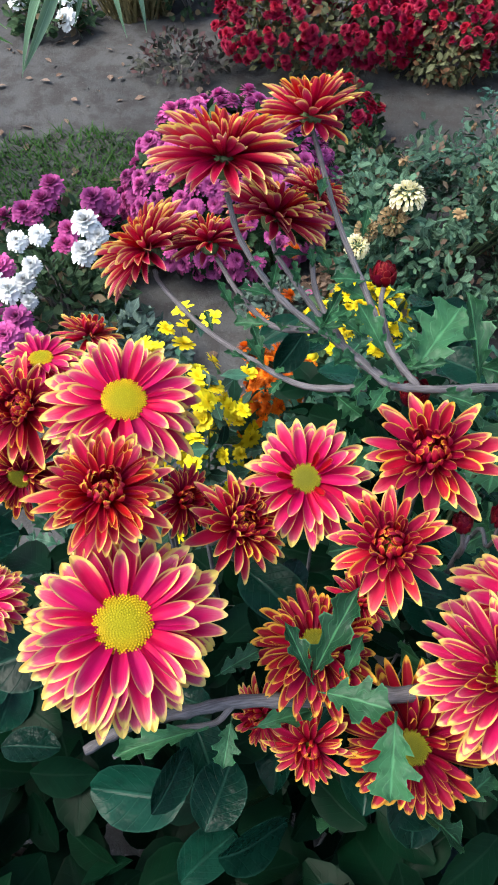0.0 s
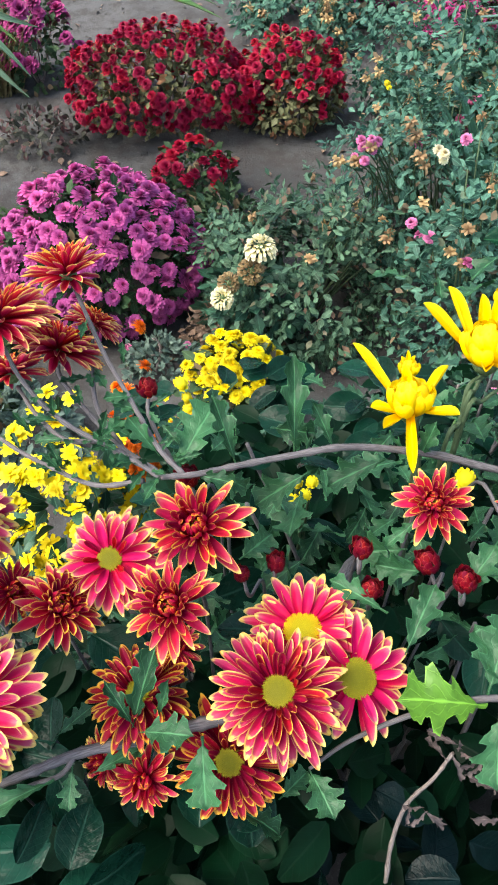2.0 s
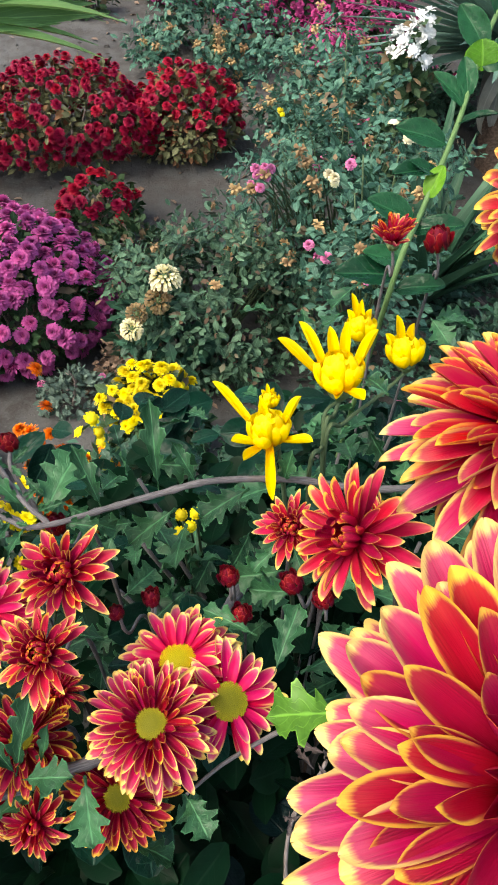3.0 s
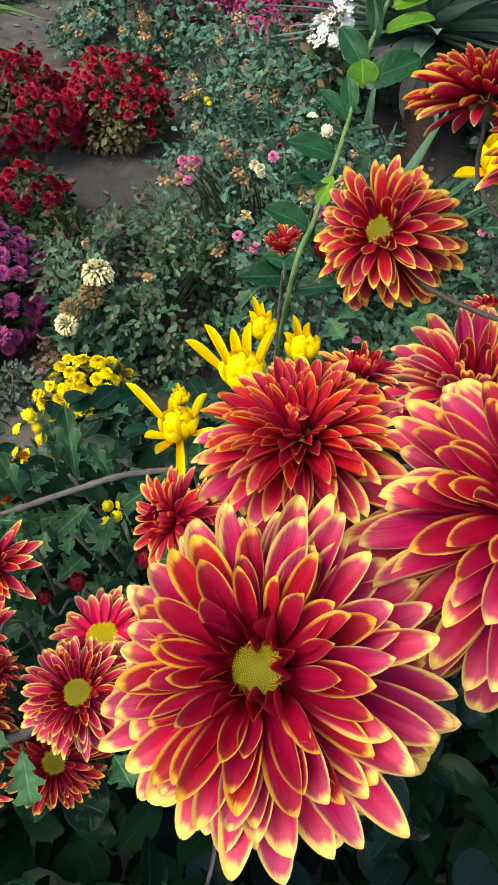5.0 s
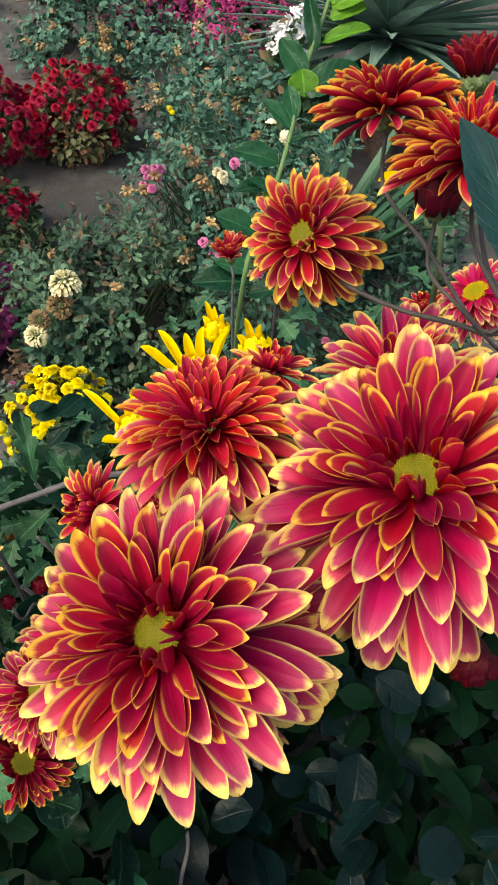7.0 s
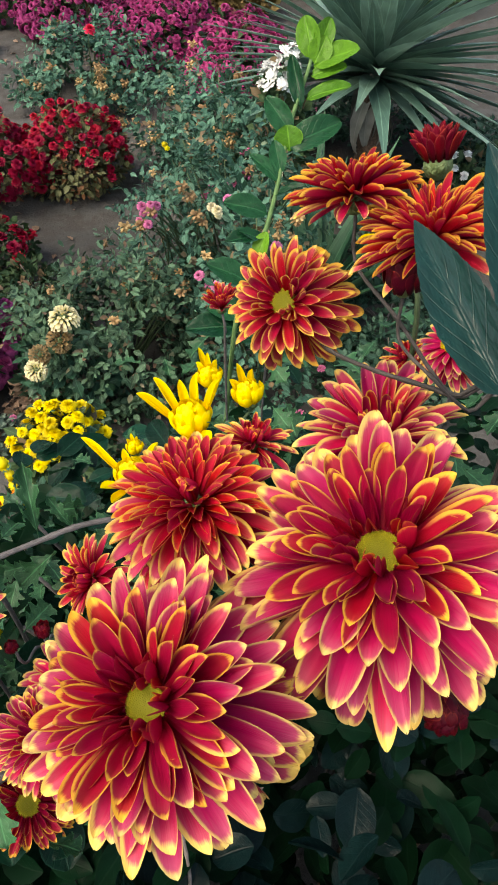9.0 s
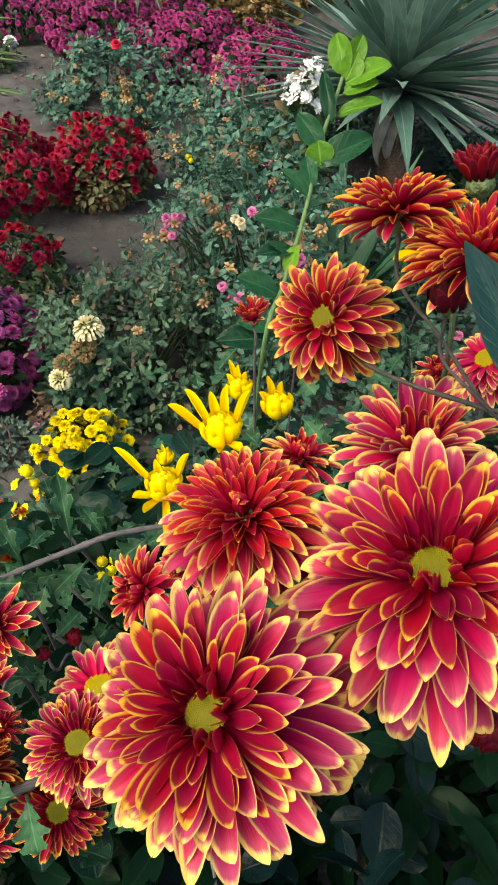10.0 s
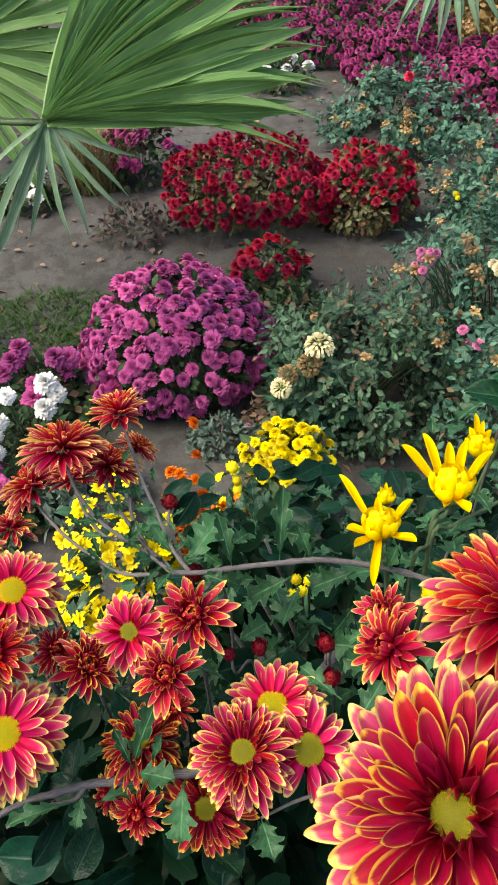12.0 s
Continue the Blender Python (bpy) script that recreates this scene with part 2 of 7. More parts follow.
CREAM = bloom_material("bloom_cream", (0.66, 0.58, 0.26), (0.85, 0.80, 0.55))
PINKFAR = bloom_material("bloom_pink", (0.45, 0.06, 0.22), (0.65, 0.20, 0.38))
SPENT = bloom_material("bloom_spent_brown", (0.16, 0.09, 0.035), (0.44, 0.30, 0.14))
ROSERED = bloom_material("bloom_rose_red", (0.45, 0.004, 0.04), (0.70, 0.03, 0.10))


def stem_material(name, a, b2):
    m, nt, b = node_mat(name)
    uv, u, v = uv_parts(nt)
    mp = nt.nodes.new("ShaderNodeMapping")
    mp.inputs["Scale"].default_value = (2.0, 9.0, 1.0)
    nt.links.new(uv, mp.inputs[0])
    n1 = noise_node(nt, 3.0, 3.0, mp.outputs[0])
    tc = nt.nodes.new("ShaderNodeTexCoord")
    n2 = noise_node(nt, 40.0, 3.0, tc.outputs["Object"])
    c = mix_col(nt, ramp01(nt, n1, 0.35, 0.65), a, b2)
    c = mix_col(nt, math_node(nt, "MULTIPLY", ramp01(nt, n2, 0.5, 0.75), 0.4), c, tuple(0.45 * x for x in a))
    nt.links.new(c, b.inputs["Base Color"])
    b.inputs["Roughness"].default_value = 0.65
    b.inputs["Specular IOR Level"].default_value = 0.15
    bump(nt, b, n1, 0.5, 0.001)
    return m


STEM = stem_material("stem_grey_purple", (0.085, 0.080, 0.080), (0.165, 0.155, 0.16))
DARKSTEM = stem_material("stem_dark_purple", (0.040, 0.036, 0.034), (0.090, 0.082, 0.078))
GREENSTEM = stem_material("stem_green", (0.045, 0.08, 0.04), (0.09, 0.135, 0.07))
SHOOTSTEM = stem_material("stem_fresh_green", (0.07, 0.15, 0.05), (0.13, 0.23, 0.09))
TWIG = stem_material("dry_twig", (0.14, 0.11, 0.10), (0.28, 0.25, 0.23))
BARK = stem_material("bark", (0.09, 0.06, 0.045), (0.17, 0.12, 0.09))


def disc_material(name, middle, rim):
    m, nt, b = node_mat(name)
    rand = island_random(nt)
    uv, u, v = uv_parts(nt)
    c = mix_col(nt, ramp01(nt, u, 0.35, 0.95), middle, rim)
    c = mix_col(nt, math_node(nt, "MULTIPLY", rand, 0.5), c, tuple(0.6 * x for x in middle))
    nt.links.new(c, b.inputs["Base Color"])
    b.inputs["Roughness"].default_value = 0.7
    b.inputs["Specular IOR Level"].default_value = 0.2
    return m


DISC_GOLD = disc_material("disc_golden", (0.42, 0.37, 0.006), (0.62, 0.40, 0.006))
DISC_OLIVE = disc_material("disc_olive", (0.18, 0.18, 0.009), (0.31, 0.28, 0.012))


def calyx_material():
    m, nt, b = node_mat("calyx_green")
    tc = nt.nodes.new("ShaderNodeTexCoord")
    n = noise_node(nt, 3.0, 4.0, tc.outputs["Object"])
    nt.links.new(mix_col(nt, n, (0.05, 0.10, 0.03), (0.13, 0.19, 0.07)), b.inputs["Base Color"])
    b.inputs["Roughness"].default_value = 0.6
    bump(nt, b, n, 0.4, 0.05)
    return m


CALYX = calyx_material()


def soil_material():
    m, nt, b = node_mat("garden_soil")
    tc = nt.nodes.new("ShaderNodeTexCoord")
    p = tc.outputs["Object"]
    big, mid, fine = noise_node(nt, 1.3, 4.0, p), noise_node(nt, 14.0, 6.0, p, 0.65), noise_node(nt, 120.0, 5.0, p, 0.7)
    c = mix_col(nt, ramp01(nt, big, 0.35, 0.65), (0.048, 0.050, 0.049), (0.088, 0.090, 0.087))
    c = mix_col(nt, math_node(nt, "MULTIPLY", ramp01(nt, mid, 0.40, 0.62), 0.7), c, (0.042, 0.038, 0.035))
    c = mix_col(nt, math_node(nt, "MULTIPLY", ramp01(nt, fine, 0.55, 0.72), 0.5), c, (0.145, 0.142, 0.138))
    nt.links.new(c, b.inputs["Base Color"])
    b.inputs["Roughness"].default_value = 0.95
    b.inputs["Specular IOR Level"].default_value = 0.15
    h = math_node(nt, "ADD", math_node(nt, "MULTIPLY", mid, 1.0), math_node(nt, "MULTIPLY", fine, 0.35))
    bump(nt, b, h, 0.8, 0.012)
    return m


SOIL = soil_material()


# ---- mesh helpers ----
def grid_template(nu, nv, shape):
    """A strip of nu by nv points: shape(u, v) gives a place, u from 0 to 1, v from -1 to 1."""
    verts, uvs, faces = [], [], []
    for i in range(nu):
        for j in range(nv):
            u, v = i / (nu - 1), 2 * j / (nv - 1) - 1
            verts.append(shape(u, v))
            uvs.append((u, (v + 1) / 2))
    for i in range(nu - 1):
        for j in range(nv - 1):
            a = i * nv + j
            faces.append((a, a + 1, a + nv + 1, a + nv))
    return verts, faces, uvs


def mesh_from(name, verts, faces, uvs=None, mat=None, smooth=True):
    me = bpy.data.meshes.new(name)
    me.from_pydata([tuple(v) for v in verts], [], faces)
    if uvs is not None:
        layer = me.uv_layers.new(name="UVMap")
        idx = np.zeros(len(me.loops), dtype=np.int32)
        me.loops.foreach_get("vertex_index", idx)
        layer.data.foreach_set("uv", np.asarray(uvs, dtype=np.float32)[idx].ravel())
    if smooth:
        me.polygons.foreach_set("use_smooth", np.ones(len(me.polygons), dtype=bool))
    if mat:
        me.materials.append(mat)
    me.update()
    return me


def cloud_mesh(name, template, places, mat, smooth=True):
    """Many copies of one small template in one mesh, at the given 4 x 4 places."""
    verts, faces, uvs = template
    v = np.c_[np.asarray(verts, float), np.ones(len(verts))]
    mats = np.asarray([np.asarray(p) for p in places], float)
    allv = np.einsum("mij,nj->mni", mats[:, :3, :], v).reshape(-1, 3)
    nv, m = len(verts), len(mats)
    sizes = np.array([len(f) for f in faces], dtype=np.int32)
    flat = np.concatenate([np.array(f, dtype=np.int32) for f in faces])
    loops = (flat[None, :] + (np.arange(m, dtype=np.int32) * nv)[:, None]).ravel()
    me = bpy.data.meshes.new(name)
    me.vertices.add(len(allv))
    me.vertices.foreach_set("co", allv.astype(np.float32).ravel())
    me.loops.add(len(loops))
    me.loops.foreach_set("vertex_index", loops)
    me.polygons.add(len(sizes) * m)
    starts = np.concatenate([[0], np.cumsum(sizes)[:-1]])
    me.polygons.foreach_set("loop_start", (starts[None, :] + (np.arange(m) * len(flat))[:, None]).ravel().astype(np.int32))
    layer = me.uv_layers.new(name="UVMap")
    layer.data.foreach_set("uv", np.tile(np.asarray(uvs, dtype=np.float32)[flat], (m, 1)).ravel())
    me.polygons.foreach_set("use_smooth", np.full(len(sizes) * m, smooth))
    me.materials.append(mat)
    me.update(calc_edges=True)
    me.validate()
    return me


def part(name, me, parent, m=None, label=""):
    ob = new(name, me)
    ob.parent = parent
    if m is not None:
        ob.matrix_basis = m
    if label:
        tagged(ob, label)
    return ob


def thing(name, place, label, category, group="", kind=""):
    ob = new(name)
    ob.empty_display_size = 0.02
    ob.matrix_basis = place
    return tagged(ob, label, category, group, kind)


def spline(points, steps=7):
    """A smooth line through the points."""
    p = [Vector(q) for q in points]
    p = [2 * p[0] - p[1], *p, 2 * p[-1] - p[-2]]
    out = []
    for i in range(1, len(p) - 2):
        for k in range(steps):
            t = k / steps
            out.append(0.5 * (2 * p[i] + (p[i + 1] - p[i - 1]) * t + (2 * p[i - 1] - 5 * p[i] + 4 * p[i + 1] - p[i + 2]) * t * t
                              + (3 * p[i] - p[i - 1] - 3 * p[i + 1] + p[i + 2]) * t**3))
    out.append(p[-2])
    return out


def tube(name, points, r0, r1, mat, sides=8, steps=7, ridge=0.08, knots=0.0):
    """A tapered stem along a smooth line, ridged along its length."""
    line = spline(points, steps)
    verts, faces, uvs = [], [], []
    side = Vector((0.3, 0.8, 0.5)).normalized()
    length = 0.0
    for i, q in enumerate(line):
        way = (line[min(i + 1, len(line) - 1)] - line[max(i - 1, 0)]).normalized()
        side = (side - way * side.dot(way)).normalized()
        other = way.cross(side)
        r = r0 + (r1 - r0) * i / (len(line) - 1)
        r *= 1 + knots * max(0, math.sin(i * 1.9)) ** 4
        if i:
            length += (q - line[i - 1]).length
        for k in range(sides + 1):
            a = 2 * math.pi * k / sides
            rr = r * (1 + (ridge if k % 2 else -ridge))
            verts.append(q + rr * (math.cos(a) * side + math.sin(a) * other))
            uvs.append((length * 20, k / sides))
    n = sides + 1
    for i in range(len(line) - 1):
        for k in range(sides):
            a = i * n + k
            faces.append((a, a + 1, a + n + 1, a + n))
    faces.append(tuple(range(len(verts) - n, len(verts) - 1)))
    return mesh_from(name, verts, faces, uvs, mat)


def ground_height(x, y):
    s = min(max((y - 0.9) / 3.6, 0), 1)
    z = 0.36 * (3 * s * s - 2 * s**3) - 0.03
    near = max(0, 1 - (abs(x) + abs(y - 2)) / 14)
    return z + near * (0.030 * noise.noise((x * 1.3, y * 1.3, 0)) + 0.014 * noise.noise((x * 6, y * 6, 3)) + 0.006 * noise.noise((x * 21, y * 21, 7)))


def basis(origin, along, up):
    """A frame whose y runs along and whose z leans to up."""
    y = Vector(along).normalized()
    z = Vector(up)
    z = (z - y * z.dot(y)).normalized()
    x = y.cross(z)
    m = Matrix((x, y, z)).transposed().to_4x4()
    m.translation = origin
    return m


# ---- petal and leaf shapes ----
def petal_template(cup, bend, blunt=2.2, curl=0.0, neck=0.36, peak=0.62, twist=0.0, sway=0.0, nu=14, nv=9):
    """A petal of length 1 and width 1: boat-shaped across, with two shallow furrows; the second set of coordinates holds the way to its margin."""
    verts, uvs, rim, faces = [], [], [], []
    for i in range(nu):
        u = math.sin(0.5 * math.pi * i / (nu - 1)) ** 0.92
        w = neck + (1 - neck) * math.sin(min(1.0, u / peak) * math.pi / 2) ** 1.2
        if u > peak:
            t = (u - peak) / (1 - peak)
            w *= max(0.0, 1 - t**blunt) ** 0.62
        w = max(w, 0.03)
        for j in range(nv):
            v = 2 * j / (nv - 1) - 1
            z = cup * 0.17 * w * abs(v) ** 1.7 * (0.5 + 0.5 * u) - 0.010 * w * math.cos(v * 9.4) * (1 - 0.6 * u)
            ang = bend * u
            y = u * math.cos(ang * 0.5) - curl * u**4 - 0.020 * math.exp(-(v / 0.3) ** 2) * (u > 0.97)
            z += u * math.sin(ang * 0.5) + curl * 0.8 * u**4 + twist * v * w * u * u + 0.010 * math.sin(7 * u + 60 * twist + 2.5 * v) * abs(v) * u
            verts.append((0.5 * v * w + sway * u * u, y, z))
            uvs.append((u, 0.5 + 0.5 * v * w))
            rim.append((min((1 - abs(v)) * w * 1.05, (1 - u) * 2.2), 0))
    for i in range(nu - 1):
        for j in range(nv - 1):
            a = i * nv + j
            faces.append((a, a + 1, a + nv + 1, a + nv))
    return verts, faces, uvs, rim


# Cup, bend, bluntness, curl, neck, widest place.
PETALS = {
    "flat": (0.50, -0.14, 2.3), "slack": (0.50, -0.40, 2.3), "cup": (0.80, 0.22, 2.2), "straight": (0.70, 0.03, 1.9), "spoon": (1.20, 0.55, 2.4, 0.10),
    "point": (0.50, 0.05, 1.35), "quill": (1.40, 0.7, 1.8, 0.2), "hook": (1.30, 1.15, 2.0, 0.22), "finger": (2.2, 0.45, 2.0, 0.0, 0.75), "blunt": (0.75, -0.25, 3.0, 0.0, 0.34, 0.70), "strap": (0.50, -0.12, 1.9, 0.0, 0.40, 0.60),
}
petal_meshes = {}


def petal_mesh(kind, mat, which=0):
    """One of three slightly different petals of a kind."""
    key = (kind, mat.name, which)
    if key not in petal_meshes:
        verts, faces, uvs, rim = petal_template(*PETALS[kind], twist=(0.0, 0.035, -0.035)[which], sway=(0.02, -0.10, 0.12)[which])
        me = mesh_from("petal", verts, faces, uvs, mat)
        layer = me.uv_layers.new(name="Rim")
        idx = np.zeros(len(me.loops), dtype=np.int32)
        me.loops.foreach_get("vertex_index", idx)
        layer.data.foreach_set("uv", np.asarray(rim, dtype=np.float32)[idx].ravel())
        petal_meshes[key] = me
    return petal_meshes[key]


def calyx_template():
    verts, faces, uvs = [], [], []
    prof = [(0.05, -0.30), (0.10, -0.28), (0.16, -0.22), (0.20, -0.13), (0.19, -0.03), (0.10, 0.0)]
    n = 14
    for i, (r, z) in enumerate(prof):
        for k in range(n):
            a = 2 * math.pi * k / n
            rr = r * (1 + (0.07 if k % 2 else -0.05))
            verts.append((rr * math.cos(a), rr * math.sin(a), z))
            uvs.append((i / 5, k / n))
    for i in range(len(prof) - 1):
        for k in range(n):
            a, b = i * n + k, i * n + (k + 1) % n
            faces.append((a, b, b + n, a + n))
    faces.append(tuple(range(n - 1, -1, -1)))
    faces.append(tuple(range(len(verts) - n, len(verts))))
    return verts, faces, uvs


CALYX_MESH = mesh_from("flower_head", *calyx_template(), CALYX)


def disc_mesh(mat):
    """A dome of small florets in spiral order."""
    bud = ([(0.5, 0, 0), (0, 0.5, 0), (-0.5, 0, 0), (0, -0.5, 0), (0.25, 0.25, 0.75), (-0.25, 0.25, 0.75), (-0.25, -0.25, 0.75), (0.25, -0.25, 0.75)],
           [(0, 1, 4), (1, 5, 4), (1, 2, 5), (2, 6, 5), (2, 3, 6), (3, 7, 6), (3, 0, 7), (0, 4, 7), (4, 5, 6, 7)])
    verts, faces, uvs = [], [], []
    n = 380
    for i in range(n):
        f = math.sqrt((i + 0.5) / n)
        a = i * 2.39996
        x, y = f * math.cos(a), f * math.sin(a)
        z = 0.42 * math.sqrt(max(0, 1 - 0.92 * f * f)) 
        m = basis((x, y, z - 0.06), (-y - 1e-4, x, 0), (x * 0.7, y * 0.7, 0.8)) @ Matrix.Scale(0.066 + 0.02 * f + 0.012 * rnd.random(), 4) @ Matrix.Diagonal((1, 1, 0.55, 1))
        off = len(verts)
        verts += [m @ Vector(v) for v in bud[0]]
        uvs += [(f, 0.5)] * 8
        faces += [tuple(k + off for k in fc) for fc in bud[1]]
    off = len(verts)
    for i in range(6):
        for k in range(16):
            f, a = i / 5, 2 * math.pi * k / 16
            verts.append((f * math.cos(a), f * math.sin(a), 0.40 * math.sqrt(max(0, 1 - 0.96 * f * f)) - 0.07))
            uvs.append((f, 0.2))
    for i in range(5):
        for k in range(16):
            a, b = off + i * 16 + k, off + i * 16 + (k + 1) % 16
            faces.append((a, a + 16, b + 16, b))
    return mesh_from("disc", verts, faces, uvs, mat, smooth=False)


DISC_MESHES = {"open": disc_mesh(DISC_GOLD), "other": disc_mesh(DISC_OLIVE)}

